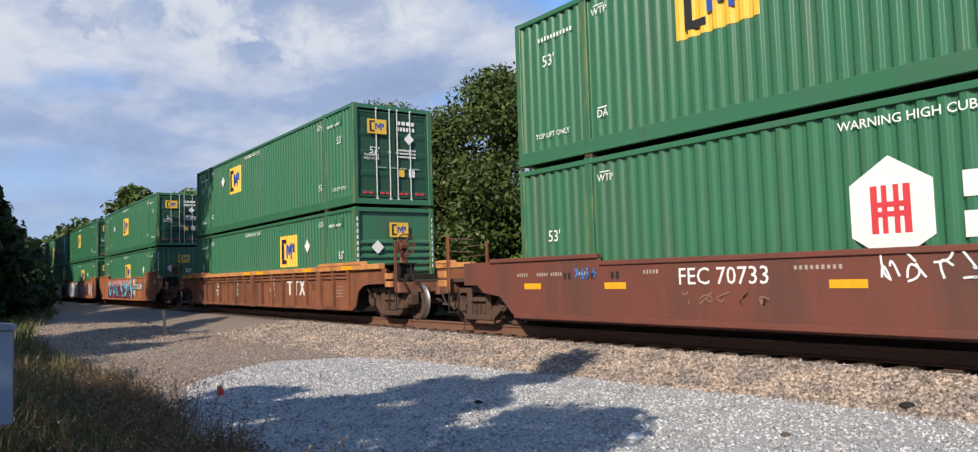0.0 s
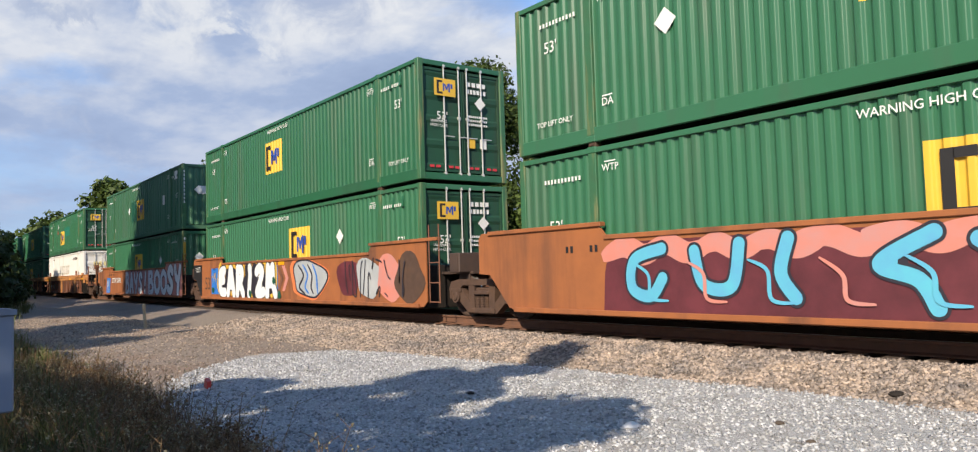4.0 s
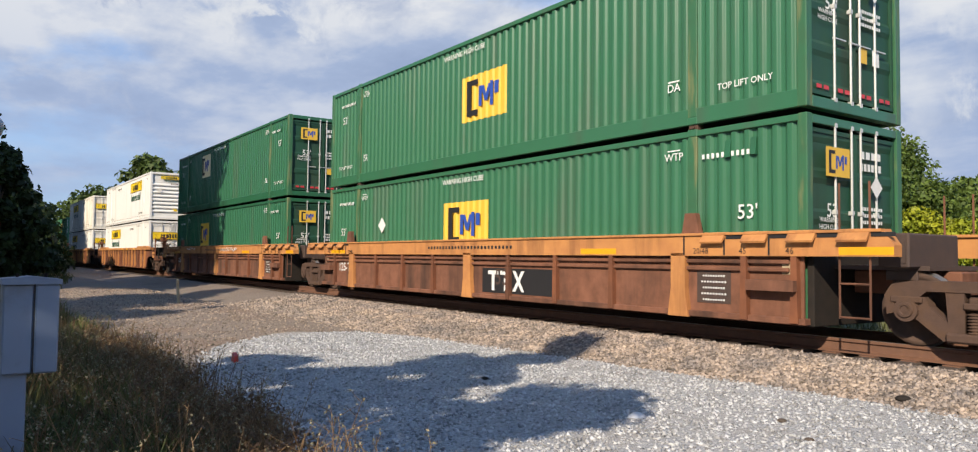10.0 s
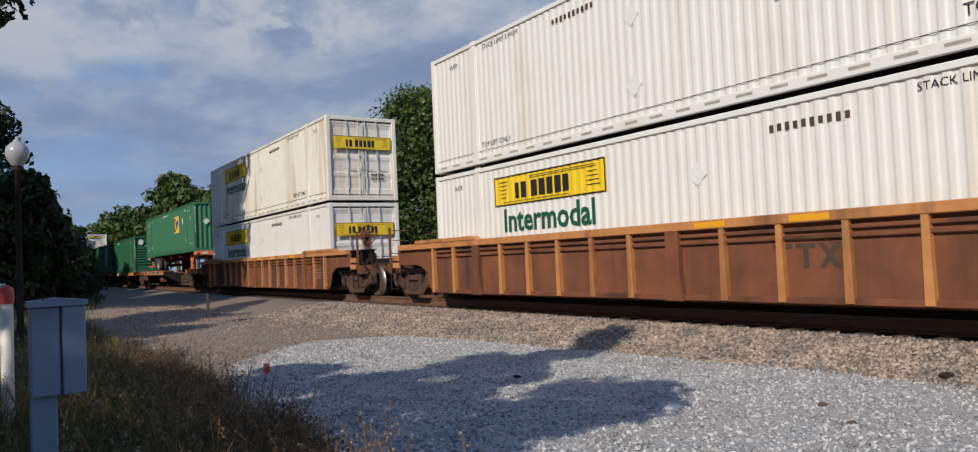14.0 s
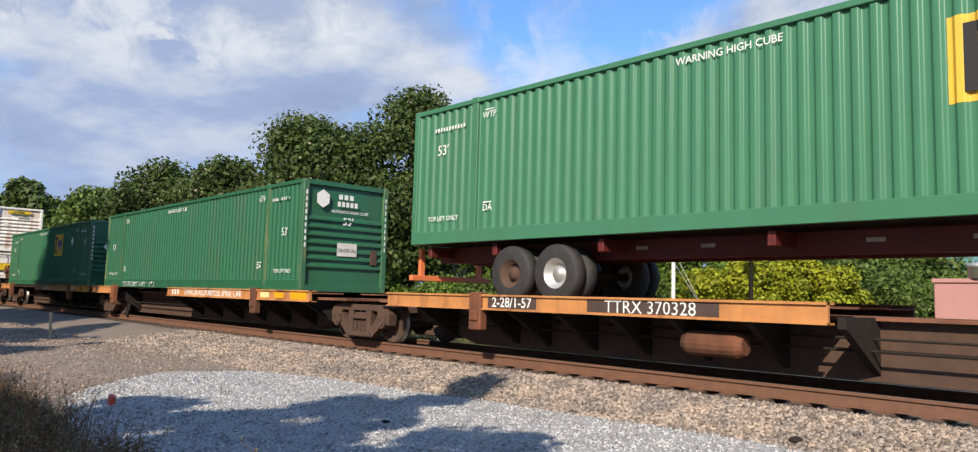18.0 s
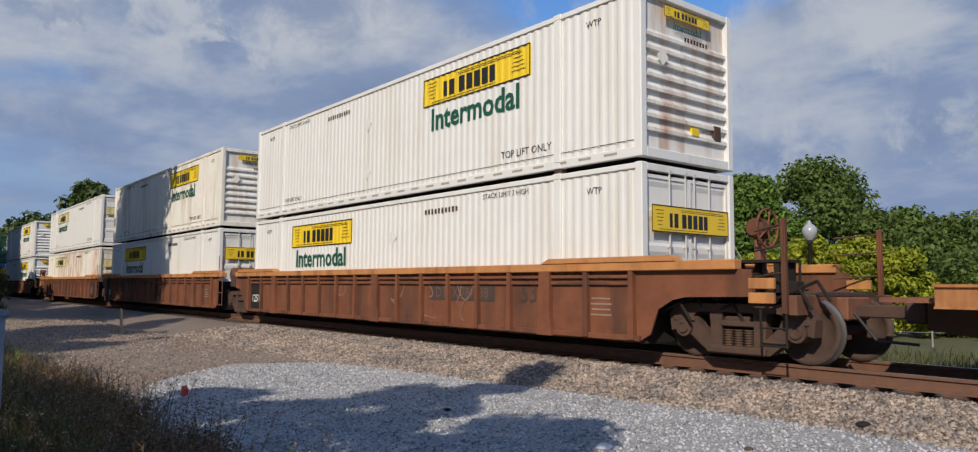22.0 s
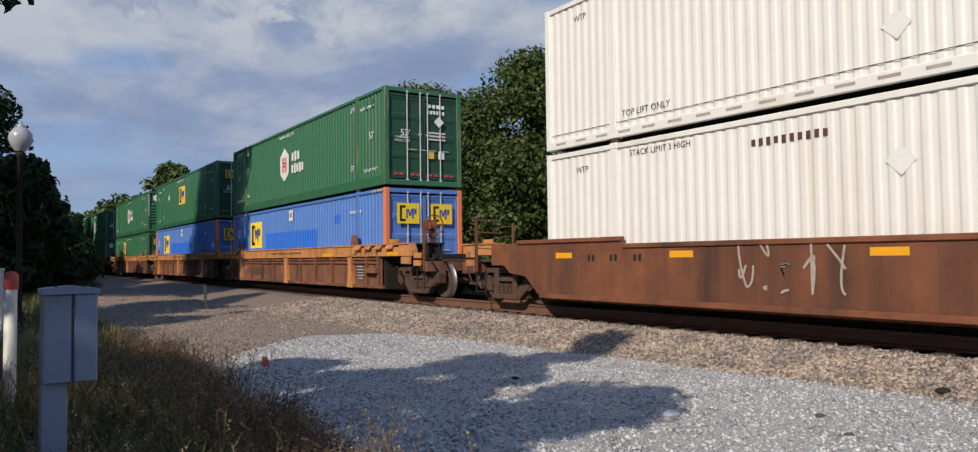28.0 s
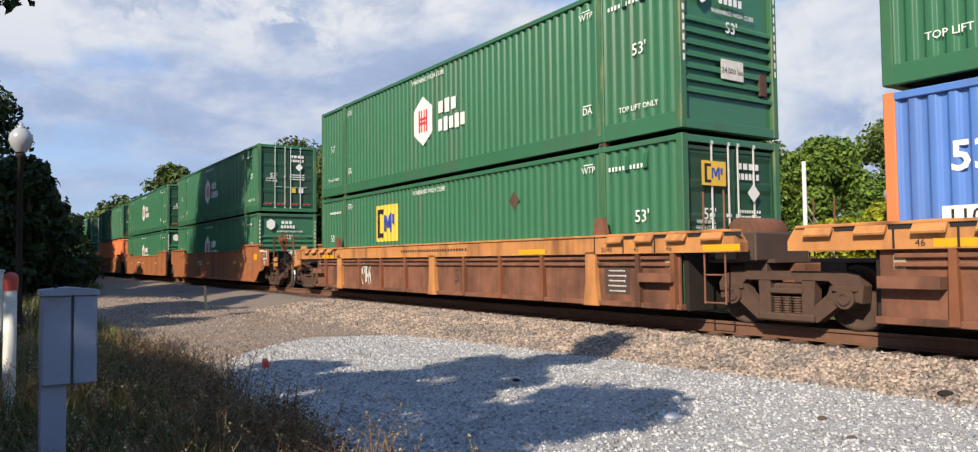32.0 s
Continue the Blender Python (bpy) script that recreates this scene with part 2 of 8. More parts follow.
GREEN_OLD = surface("faded_green_paint", (0.046, 0.150, 0.082), 0.5, second=(0.038, 0.128, 0.068), grain=1.4, amount=0.6, stain=(0.060, 0.130, 0.080), stain_amount=0.35, stain_scale=1.0, streak=True, bump=0.03)
# door leaves of green containers: a darker green than the sides
GREEN_DOOR = surface("darker_green_door", (0.016, 0.070, 0.040), 0.5, spec=0.35, second=(0.020, 0.058, 0.036), grain=2.0, amount=0.6, stain=(0.035, 0.05, 0.035), stain_amount=0.4, stain_scale=1.6, streak=True, bump=0.04)
ROD = surface("pale_zinc_rod", (0.62, 0.62, 0.60), 0.4, 0.3, grain=9.0, amount=0.4, bump=0.02)
STAINED_WHITE = surface("stained_white_paint", (0.76, 0.74, 0.69), 0.5, second=(0.68, 0.63, 0.55), grain=1.8, amount=0.6, stain=(0.36, 0.17, 0.08), stain_amount=0.45, stain_scale=1.7, streak=True, bump=0.03)
WORN_GREEN = surface("scuffed_green_post_paint", (0.036, 0.135, 0.066), 0.4, spec=0.4, second=(0.045, 0.115, 0.058), grain=5.0, amount=0.7, stain=(0.22, 0.20, 0.09), stain_amount=0.36, stain_scale=7.0, streak=True, bump=0.06)
WHITE = surface("white_paint", (0.74, 0.73, 0.70), 0.42, second=(0.69, 0.67, 0.63), grain=1.8, amount=0.6, stain=(0.60, 0.54, 0.45), stain_amount=0.20, stain_scale=1.2, streak=True, bump=0.02)
CREAM = surface("aged_white_paint", (0.79, 0.76, 0.68), 0.5, second=(0.70, 0.65, 0.56), grain=1.8, amount=0.6, stain=(0.42, 0.33, 0.22), stain_amount=0.38, stain_scale=1.3, streak=True, bump=0.02)
RUSTY_WHITE = surface("rust_streaked_white_paint", (0.72, 0.68, 0.60), 0.55, second=(0.64, 0.58, 0.48), grain=2.0, amount=0.6, stain=(0.40, 0.15, 0.05), stain_amount=0.60, stain_scale=6.5, streak=True, bump=0.05)
BLUE = surface("blue_paint", (0.085, 0.20, 0.52), 0.42, second=(0.07, 0.165, 0.45), grain=1.5, amount=0.5, stain=(0.07, 0.13, 0.33), stain_amount=0.3, stain_scale=1.2, streak=True, bump=0.03)
BLUE_PATCH = surface("overpainted_blue", (0.022, 0.14, 0.60), 0.4, bump=0.02)
CORAL = surface("orange_paint", (0.72, 0.20, 0.075), 0.45, second=(0.60, 0.17, 0.07), grain=3.0, amount=0.5, bump=0.02)
RUST = surface("rusted_brown_steel", (0.225, 0.098, 0.060), 0.8, spec=0.25, second=(0.125, 0.055, 0.034), grain=3.0, amount=0.8, stain=(0.045, 0.028, 0.022), stain_amount=0.5, stain_scale=1.1, streak=True, bump=0.15)
OXIDE = surface("weathered_oxide_paint", (0.220, 0.082, 0.040), 0.76, spec=0.25, second=(0.135, 0.052, 0.030), grain=2.4, amount=0.8, stain=(0.058, 0.034, 0.026), stain_amount=0.52, stain_scale=0.9, streak=True, bump=0.12)
ORANGE = surface("weathered_orange_paint", (0.52, 0.235, 0.080), 0.68, spec=0.3, second=(0.38, 0.155, 0.06), grain=3.2, amount=0.7, stain=(0.13, 0.055, 0.03), stain_amount=0.40, stain_scale=1.6, streak=True, bump=0.08)
MAROON = surface("maroon_freight_paint", (0.150, 0.046, 0.030), 0.6, second=(0.115, 0.040, 0.028), grain=1.6, amount=0.6, stain=(0.07, 0.034, 0.026), stain_amount=0.35, stain_scale=0.9, streak=True, bump=0.05)
TERRACOTTA = surface("orange_brown_freight_paint", (0.34, 0.120, 0.045), 0.62, spec=0.3, second=(0.26, 0.095, 0.040), grain=2.2, amount=0.75, stain=(0.12, 0.055, 0.035), stain_amount=0.45, stain_scale=1.0, streak=True, bump=0.05)
CASTING = surface("dusty_cast_steel", (0.088, 0.053, 0.040), 0.82, spec=0.25, second=(0.062, 0.038, 0.028), grain=7.0, amount=0.7, stain=(0.105, 0.06, 0.038), stain_amount=0.4, stain_scale=3.0, bump=0.2)
DARK = surface("grimy_dark_steel", (0.020, 0.017, 0.015), 0.85, spec=0.2, second=(0.034, 0.025, 0.020), grain=5.0, amount=0.6, bump=0.15)
WHEEL = surface("dark_wheel_steel", (0.088, 0.055, 0.042), 0.85, spec=0.25, second=(0.055, 0.036, 0.028), grain=6.0, amount=0.7, bump=0.1)
TREAD = surface("polished_wheel_steel", (0.30, 0.28, 0.26), 0.42, 0.8, grain=20.0, amount=0.3, bump=0.02)
GALV = surface("galvanised_steel", (0.50, 0.51, 0.50), 0.42, 0.55, grain=8.0, amount=0.4, bump=0.03)
RUBBER = surface("tyre_rubber", (0.022, 0.022, 0.023), 0.75, second=(0.05, 0.047, 0.043), grain=9.0, amount=0.5, bump=0.1)
YELLOW = surface("yellow_marking_paint", (0.72, 0.44, 0.045), 0.5, second=(0.60, 0.37, 0.06), grain=4.0, amount=0.5, bump=0.0)
BRIGHT_YELLOW = surface("bright_yellow_panel", (0.82, 0.56, 0.02), 0.45, second=(0.72, 0.50, 0.04), grain=3.0, amount=0.4, bump=0.0)
FADED_GOLD = surface("faded_gold_lettering", (0.60, 0.57, 0.45), 0.5, second=(0.70, 0.68, 0.60), grain=2.0, amount=0.8, bump=0.0)
PALE_BADGE = surface("bleached_yellow_paint", (0.80, 0.70, 0.46), 0.5, second=(0.80, 0.62, 0.28), grain=1.0, amount=0.9, bump=0.0)
PALE_YELLOW = surface("faded_yellow_panel", (0.72, 0.62, 0.30), 0.5, second=(0.60, 0.52, 0.27), grain=4.0, amount=0.5, bump=0.0)
REFLECTOR = surface("amber_reflective_tape", (0.78, 0.36, 0.015), 0.35, grain=10.0, amount=0.3, bump=0.0)
BLACK = surface("black_marking_paint", (0.018, 0.017, 0.018), 0.55, grain=5.0, amount=0.4, bump=0.0)
INK_BLUE = surface("blue_marking_paint", (0.025, 0.075, 0.36), 0.5, grain=5.0, amount=0.4, bump=0.0)
LETTER = surface("white_lettering", (0.74, 0.74, 0.72), 0.5, second=(0.60, 0.60, 0.57), grain=12.0, amount=0.5, bump=0.0)
DULL_LETTER = surface("dirty_white_lettering", (0.40, 0.36, 0.32), 0.6, second=(0.25, 0.19, 0.16), grain=9.0, amount=0.7, bump=0.0)
DARK_GREEN = surface("dark_green_lettering", (0.010, 0.090, 0.055), 0.5, grain=6.0, amount=0.3, bump=0.0)
RED = surface("red_marking_paint", (0.58, 0.045, 0.055), 0.5, grain=6.0, amount=0.3, bump=0.0)
GRAFFITI_WHITE = surface("white_spray_paint", (0.74, 0.76, 0.76), 0.5, second=(0.60, 0.68, 0.70), grain=2.0, amount=0.5, bump=0.0)
GRAFFITI_BLUE = surface("blue_spray_paint", (0.03, 0.19, 0.60), 0.5, second=(0.02, 0.13, 0.45), grain=2.5, amount=0.6, bump=0.0)
GRAFFITI_PINK = surface("salmon_spray_paint", (0.60, 0.21, 0.16), 0.5, second=(0.50, 0.24, 0.22), grain=1.8, amount=0.9, bump=0.0)
GRAFFITI_AQUA = surface("aqua_spray_paint", (0.10, 0.45, 0.58), 0.5, second=(0.10, 0.30, 0.55), grain=2.5, amount=0.6, bump=0.0)
GRAFFITI_GREY = surface("pale_grey_spray_paint", (0.42, 0.44, 0.45), 0.5, second=(0.30, 0.33, 0.35), grain=1.5, amount=0.8, bump=0.0)
GRAFFITI_DARK = surface("dark_spray_paint", (0.030, 0.028, 0.04), 0.5, grain=3.0, amount=0.5, bump=0.0)
GHOST_DARK = surface("dark_overpaint", (0.055, 0.036, 0.030), 0.7, second=(0.085, 0.05, 0.036), grain=4.0, amount=0.7, bump=0.0)
CHASSIS = surface("dark_red_chassis_paint", (0.115, 0.014, 0.012), 0.55, second=(0.06, 0.012, 0.011), grain=4.0, amount=0.6, bump=0.05)
GRAFFITI_WINE = surface("wine_spray_paint", (0.085, 0.020, 0.026), 0.5, second=(0.16, 0.035, 0.045), grain=1.6, amount=0.8, bump=0.0)
DULL_GHOST = surface("worn_pale_paint", (0.26, 0.15, 0.105), 0.7, second=(0.16, 0.085, 0.06), grain=3.0, amount=0.9, bump=0.0)
GHOST = surface("faded_overpaint", (0.13, 0.075, 0.055), 0.7, second=(0.10, 0.06, 0.05), grain=4.0, amount=0.6, bump=0.0)
RAIL = surface("rusted_rail_steel", (0.165, 0.078, 0.046), 0.75, second=(0.105, 0.054, 0.036), grain=6.0, amount=0.7, bump=0.12)
SHINE = surface("worn_rail_head", (0.42, 0.38, 0.35), 0.32, 0.85, grain=9.0, amount=0.5, bump=0.02)
TIE = surface("creosoted_timber", (0.062, 0.043, 0.034), 0.9, second=(0.105, 0.08, 0.065), grain=14.0, amount=0.7, bump=0.3)
BALLAST = surface("ballast_bed", (0.25, 0.20, 0.16), 0.95, second=(0.14, 0.11, 0.09), grain=16.0, amount=0.9, stain=(0.16, 0.125, 0.10), stain_amount=0.4, stain_scale=0.5, bump=0.9, bump_scale=22.0)
BALLAST_STONE = surface("ballast_stone", (0.35, 0.272, 0.212), 0.9, second=(0.18, 0.155, 0.14), grain=2.2, amount=1.0, bump=0.2, per_piece=0.6)
GRAVEL = surface("pale_gravel", (0.50, 0.50, 0.505), 0.92, second=(0.19, 0.185, 0.18), grain=30.0, amount=0.95, stain=(0.33, 0.30, 0.27), stain_amount=0.32, stain_scale=0.7, bump=0.9, bump_scale=36.0)
GRAVEL_STONE = surface("pale_crushed_stone", (0.42, 0.42, 0.425), 0.9, second=(0.27, 0.27, 0.275), grain=3.0, amount=0.7, bump=0.1, per_piece=0.5)
BARK = surface("bark", (0.10, 0.075, 0.055), 0.9, second=(0.06, 0.045, 0.035), grain=9.0, amount=0.8, bump=0.5, bump_scale=14.0)
CABINET = surface("grey_blue_cabinet_paint", (0.175, 0.225, 0.325), 0.5, second=(0.15, 0.19, 0.275), grain=3.0, amount=0.5, stain=(0.12, 0.13, 0.15), stain_amount=0.22, stain_scale=3.0, bump=0.05)
WOOD = surface("bare_pine", (0.42, 0.33, 0.21), 0.8, second=(0.32, 0.24, 0.15), grain=12.0, amount=0.6, bump=0.2)
PLASTIC = surface("weathered_white_plastic", (0.62, 0.61, 0.57), 0.5, second=(0.45, 0.43, 0.38), grain=9.0, amount=0.6, bump=0.05)
RED_CAP = surface("red_plastic", (0.50, 0.055, 0.045), 0.45, grain=5.0, amount=0.3, bump=0.03)
# opal globe with the tree shade put into its grey base colour
GLOBE = surface("shade_greyed_lamp_globe", (0.36, 0.37, 0.39), 0.25, grain=4.0, amount=0.2, bump=0.0)
PINK_WALL = surface("pink_stucco", (0.46, 0.235, 0.215), 0.85, second=(0.40, 0.20, 0.185), grain=3.0, amount=0.5, bump=0.2)
TEAL_ROOF = surface("teal_metal_roof", (0.10, 0.24, 0.22), 0.5, second=(0.13, 0.27, 0.25), grain=2.0, amount=0.4, bump=0.05)
PALE_BLUE = surface("pale_blue_siding", (0.30, 0.36, 0.45), 0.7, grain=2.0, amount=0.3, bump=0.05)


def foliage(name, base, second, rough=0.6, value=0.4):
    m = surface(name, base, rough, second=second, grain=0.8, amount=0.9, bump=0.0, per_piece=value, spec=0.35)
    nt = m.node_tree
    b = nt.nodes["Principled BSDF"]
    # some light comes through the leaves
    tr = nt.nodes.new("ShaderNodeBsdfTranslucent")
    src = b.inputs["Base Color"].links[0].from_socket
    link(nt, src, tr.inputs["Color"])
    ms = nt.nodes.new("ShaderNodeMixShader")
    ms.inputs[0].default_value = 0.28
    out = next(n for n in nt.nodes if n.type == "OUTPUT_MATERIAL")
    link(nt, b.outputs[0], ms.inputs[1])
    link(nt, tr.outputs[0], ms.inputs[2])
    link(nt, ms.outputs[0], out.inputs[0])
    return m


LEAF = foliage("green_leaves", (0.115, 0.165, 0.030), (0.065, 0.110, 0.022))
LEAF_FRESH = foliage("fresh_green_leaves", (0.145, 0.225, 0.032), (0.085, 0.155, 0.026))
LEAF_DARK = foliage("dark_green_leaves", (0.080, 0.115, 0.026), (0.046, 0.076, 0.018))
# leaf colour darkened to stand for the shade of taller trees
LEAF_SHADED = foliage("shade_darkened_leaves", (0.040, 0.064, 0.018), (0.026, 0.044, 0.014))
LEAF_YELLOW = foliage("yellow_green_leaves", (0.34, 0.34, 0.02), (0.20, 0.25, 0.02))
BLOSSOM = foliage("cream_blossom", (0.36, 0.30, 0.20), (0.24, 0.20, 0.12))
GRASS = foliage("roadside_grass", (0.085, 0.105, 0.028), (0.12, 0.10, 0.042))
SEED = foliage("pale_seed_heads", (0.32, 0.28, 0.18), (0.20, 0.17, 0.10))
DRY = foliage("dry_weeds", (0.24, 0.15, 0.075), (0.15, 0.085, 0.05))


def ground_material():
    """Dirt and thin gravel beside the track, grass elsewhere, with ragged edges between them."""
    m = surface("roadside_ground", (0.27, 0.215, 0.175), 0.95, second=(0.16, 0.125, 0.10), grain=10.0, amount=0.8, stain=(0.24, 0.15, 0.10), stain_amount=0.42, stain_scale=0.45, bump=0.7, bump_scale=24.0)
    nt = m.node_tree
    b = nt.nodes["Principled BSDF"]
    old = b.inputs["Base Color"].links[0].from_socket
    geo = nt.nodes.new("ShaderNodeNewGeometry")
    sep = nt.nodes.new("ShaderNodeSeparateXYZ")
    link(nt, geo.outputs["Position"], sep.inputs[0])
    nz = node(nt, "ShaderNodeTexNoise", Scale=0.7, Detail=6.0)
    link(nt, geo.outputs["Position"], nz.inputs["Vector"])

    def math_node(op, a, c):
        n = nt.nodes.new("ShaderNodeMath")
        n.operation = op
        for i, v in enumerate((a, c)):
            if isinstance(v, (int, float)):
                n.inputs[i].default_value = v
            else:
                link(nt, v, n.inputs[i])
        return n.outputs[0]

    wob = math_node("MULTIPLY", math_node("SUBTRACT", nz.outputs[0], 0.5), 2.4)
    y = math_node("ADD", sep.outputs["Y"], wob)
    near = math_node("LESS_THAN", y, 2.55)
    far = math_node("GREATER_THAN", y, 15.5)
    fac = math_node("MAXIMUM", near, far)
    n3 = node(nt, "ShaderNodeTexNoise", Scale=3.0, Detail=8.0)
    link(nt, geo.outputs["Position"], n3.inputs["Vector"])
    grass = nt.nodes.new("ShaderNodeMix")
    grass.data_type = "RGBA"
    grass.inputs["A"].default_value, grass.inputs["B"].default_value = (0.055, 0.078, 0.022, 1), (0.14, 0.115, 0.055, 1)
    link(nt, n3.outputs[0], grass.inputs["Factor"])
    mix = nt.nodes.new("ShaderNodeMix")
    mix.data_type = "RGBA"
    link(nt, fac, mix.inputs["Factor"])
    link(nt, old, mix.inputs["A"])
    link(nt, grass.outputs["Result"], mix.inputs["B"])
    link(nt, mix.outputs["Result"], b.inputs["Base Color"])
    return m


GROUND = ground_material()


# ---- mesh helpers ----
class Shape:
    """Collects vertices and faces of one mesh."""

    def __init__(self):
        self.v, self.f = [], []

    def box(self, x0, x1, y0, y1, z0, z1, b=0.0):
        n = len(self.v)
        if b <= 0:
            self.v += [(x, y, z) for x in (x0, x1) for y in (y0, y1) for z in (z0, z1)]
            self.f += [[n + i for i in q] for q in ((0, 1, 3, 2), (4, 6, 7, 5), (0, 4, 5, 1), (2, 3, 7, 6), (0, 2, 6, 4), (1, 5, 7, 3))]
            return self
        lo, hi = (x0, y0, z0), (x1, y1, z1)
        idx = {}
        for c in itertools.product((0, 1), repeat=3):
            for axis in range(3):
                p = [(hi[i] - b if c[i] else lo[i] + b) for i in range(3)]
                p[axis] = hi[axis] if c[axis] else lo[axis]
                idx[c, axis] = len(self.v)
                self.v.append(tuple(p))
        for axis in range(3):
            o = [i for i in range(3) if i != axis]
            for s in (0, 1):
                ring = []
                for a, d in ((0, 0), (1, 0), (1, 1), (0, 1)):
                    c = [0, 0, 0]
                    c[axis], c[o[0]], c[o[1]] = s, a, d
                    ring.append(idx[tuple(c), axis])
                flip = (s == 1) == (axis == 1)
                self.f.append(ring[::-1] if flip else ring) if s else self.f.append(ring if axis == 1 else ring[::-1])
        for axis in range(3):
            o = [i for i in range(3) if i != axis]
            for a, d in itertools.product((0, 1), repeat=2):
                c0, c1 = [0, 0, 0], [0, 0, 0]
                c0[axis], c1[axis] = 0, 1
                for c in (c0, c1):
                    c[o[0]], c[o[1]] = a, d
                self.f.append([idx[tuple(c0), o[0]], idx[tuple(c1), o[0]], idx[tuple(c1), o[1]], idx[tuple(c0), o[1]]])
        for c in itertools.product((0, 1), repeat=3):
            self.f.append([idx[c, 0], idx[c, 1], idx[c, 2]])
        return self

    def prism(self, outline, y0, y1):
        """An outline in x and z, made thick along y."""
        n, k = len(self.v), len(outline)
        self.v += [(x, y0, z) for x, z in outline] + [(x, y1, z) for x, z in outline]
        self.f += [list(range(n, n + k)), list(range(n + 2 * k - 1, n + k - 1, -1))]
        self.f += [[n + i, n + k + i, n + k + (i + 1) % k, n + (i + 1) % k] for i in range(k)]
        return self

    def prism_x(self, outline, x0, x1):
        """An outline in y and z, made long along x."""
        n, k = len(self.v), len(outline)
        self.v += [(x0, y, z) for y, z in outline] + [(x1, y, z) for y, z in outline]
        self.f += [list(range(n, n + k)), list(range(n + 2 * k - 1, n + k - 1, -1))]
        self.f += [[n + i, n + k + i, n + k + (i + 1) % k, n + (i + 1) % k] for i in range(k)]
        return self

    def tube(self, a, b, r, r2=None, seg=8, caps=True):
        a, b = Vector(a), Vector(b)
        r2 = r if r2 is None else r2
        q = (b - a).to_track_quat("Z", "Y")
        n = len(self.v)
        for p, rad in ((a, r), (b, r2)):
            for i in range(seg):
                t = 2 * math.pi * i / seg
                self.v.append(tuple(p + q @ Vector((rad * math.cos(t), rad * math.sin(t), 0))))
        self.f += [[n + i, n + (i + 1) % seg, n + seg + (i + 1) % seg, n + seg + i] for i in range(seg)]
        if caps:
            self.f += [list(range(n + seg - 1, n - 1, -1)), list(range(n + seg, n + 2 * seg))]
        return self

    def lathe_y(self, profile, cx=0.0, cz=0.0, seg=24):
        """A profile of (radius, y) turned round a line along y."""
        n, k = len(self.v), len(profile)
        for i in range(seg):
            t = 2 * math.pi * i / seg
            self.v += [(cx + r * math.cos(t), y, cz + r * math.sin(t)) for r, y in profile]
        for i in range(seg):
            j = (i + 1) % seg
            self.f += [[n + i * k + m, n + j * k + m, n + j * k + m + 1, n + i * k + m + 1] for m in range(k - 1)]
        return self

    def lathe_z(self, profile, cx=0.0, cy=0.0, seg=20):
        n, k = len(self.v), len(profile)
        for i in range(seg):
            t = 2 * math.pi * i / seg
            self.v += [(cx + r * math.cos(t), cy + r * math.sin(t), z) for r, z in profile]
        for i in range(seg):
            j = (i + 1) % seg
            self.f += [[n + i * k + m, n + j * k + m, n + j * k + m + 1, n + i * k + m + 1] for m in range(k - 1)]
        return self

    def mesh(self, name, smooth=False):
        me = bpy.data.meshes.new(name)
        me.from_pydata(self.v, [], self.f)
        bm = bmesh.new()
        bm.from_mesh(me)
        bmesh.ops.recalc_face_normals(bm, faces=bm.faces)
        bm.to_mesh(me)
        bm.free()
        if smooth:
            me.polygons.foreach_set("use_smooth", [True] * len(me.polygons))
        return me


def part(name, shape, material, parent, label="", at=None, smooth=False):
    """Links a shape or mesh as one mesh object under its thing."""
    me = shape.mesh(name, smooth) if isinstance(shape, Shape) else shape
    if not me.materials:
        me.materials.append(material)
    ob = new(name, me)
    ob.parent = parent
    if at is not None:
        ob.matrix_basis = at
    if me.materials[0] != material:
        ob.material_slots[0].link = "OBJECT"
        ob.material_slots[0].material = material
    if label:
        ob["label"] = label
    return ob


MESHES = {}


def shared(key, build, smooth=False):
    """One mesh for all alike pieces."""
    if key not in MESHES:
        MESHES[key] = build().mesh(key if isinstance(key, str) else str(key[0]), smooth)
    return MESHES[key]


def soup(name, verts, faces, material):
    me = bpy.data.meshes.new(name)
    nv, nf, k = len(verts), len(faces), faces.shape[1]
    me.vertices.add(nv)
    me.vertices.foreach_set("co", np.asarray(verts, dtype=np.float32).ravel())
    me.loops.add(nf * k)
    me.loops.foreach_set("vertex_index", np.asarray(faces, dtype=np.int32).ravel())
    me.polygons.add(nf)
    me.polygons.foreach_set("loop_start", np.arange(0, nf * k, k, dtype=np.int32))
    me.update()
    me.validate()
    me.materials.append(material)
    return me


TEXTS = {}


def text_mesh(words, height, bold=0.012):
    key = (words, round(height, 3), bold)
    if key not in TEXTS:
        cu = bpy.data.curves.new("lettering", "FONT")
        cu.body, cu.size, cu.align_x, cu.align_y = words, height / 0.72, "CENTER", "CENTER"
        cu.offset, cu.resolution_u = bold * height, 2
        tmp = new("lettering", cu)
        bpy.context.view_layer.update()
        me = bpy.data.meshes.new_from_object(tmp.evaluated_get(bpy.context.evaluated_depsgraph_get()))
        bpy.data.objects.remove(tmp)
        TEXTS[key] = me
    return TEXTS[key]

# ---- the plan ----
TRACK_Y, RAIL_Z, DATUM = 10.79, 0.53, 0.45  # centre line of the track, top of its rails, datum of the car bodies
NEAR_RAIL, FAR_RAIL = TRACK_Y - 0.7525, TRACK_Y + 0.7525
rng = np.random.default_rng(7)


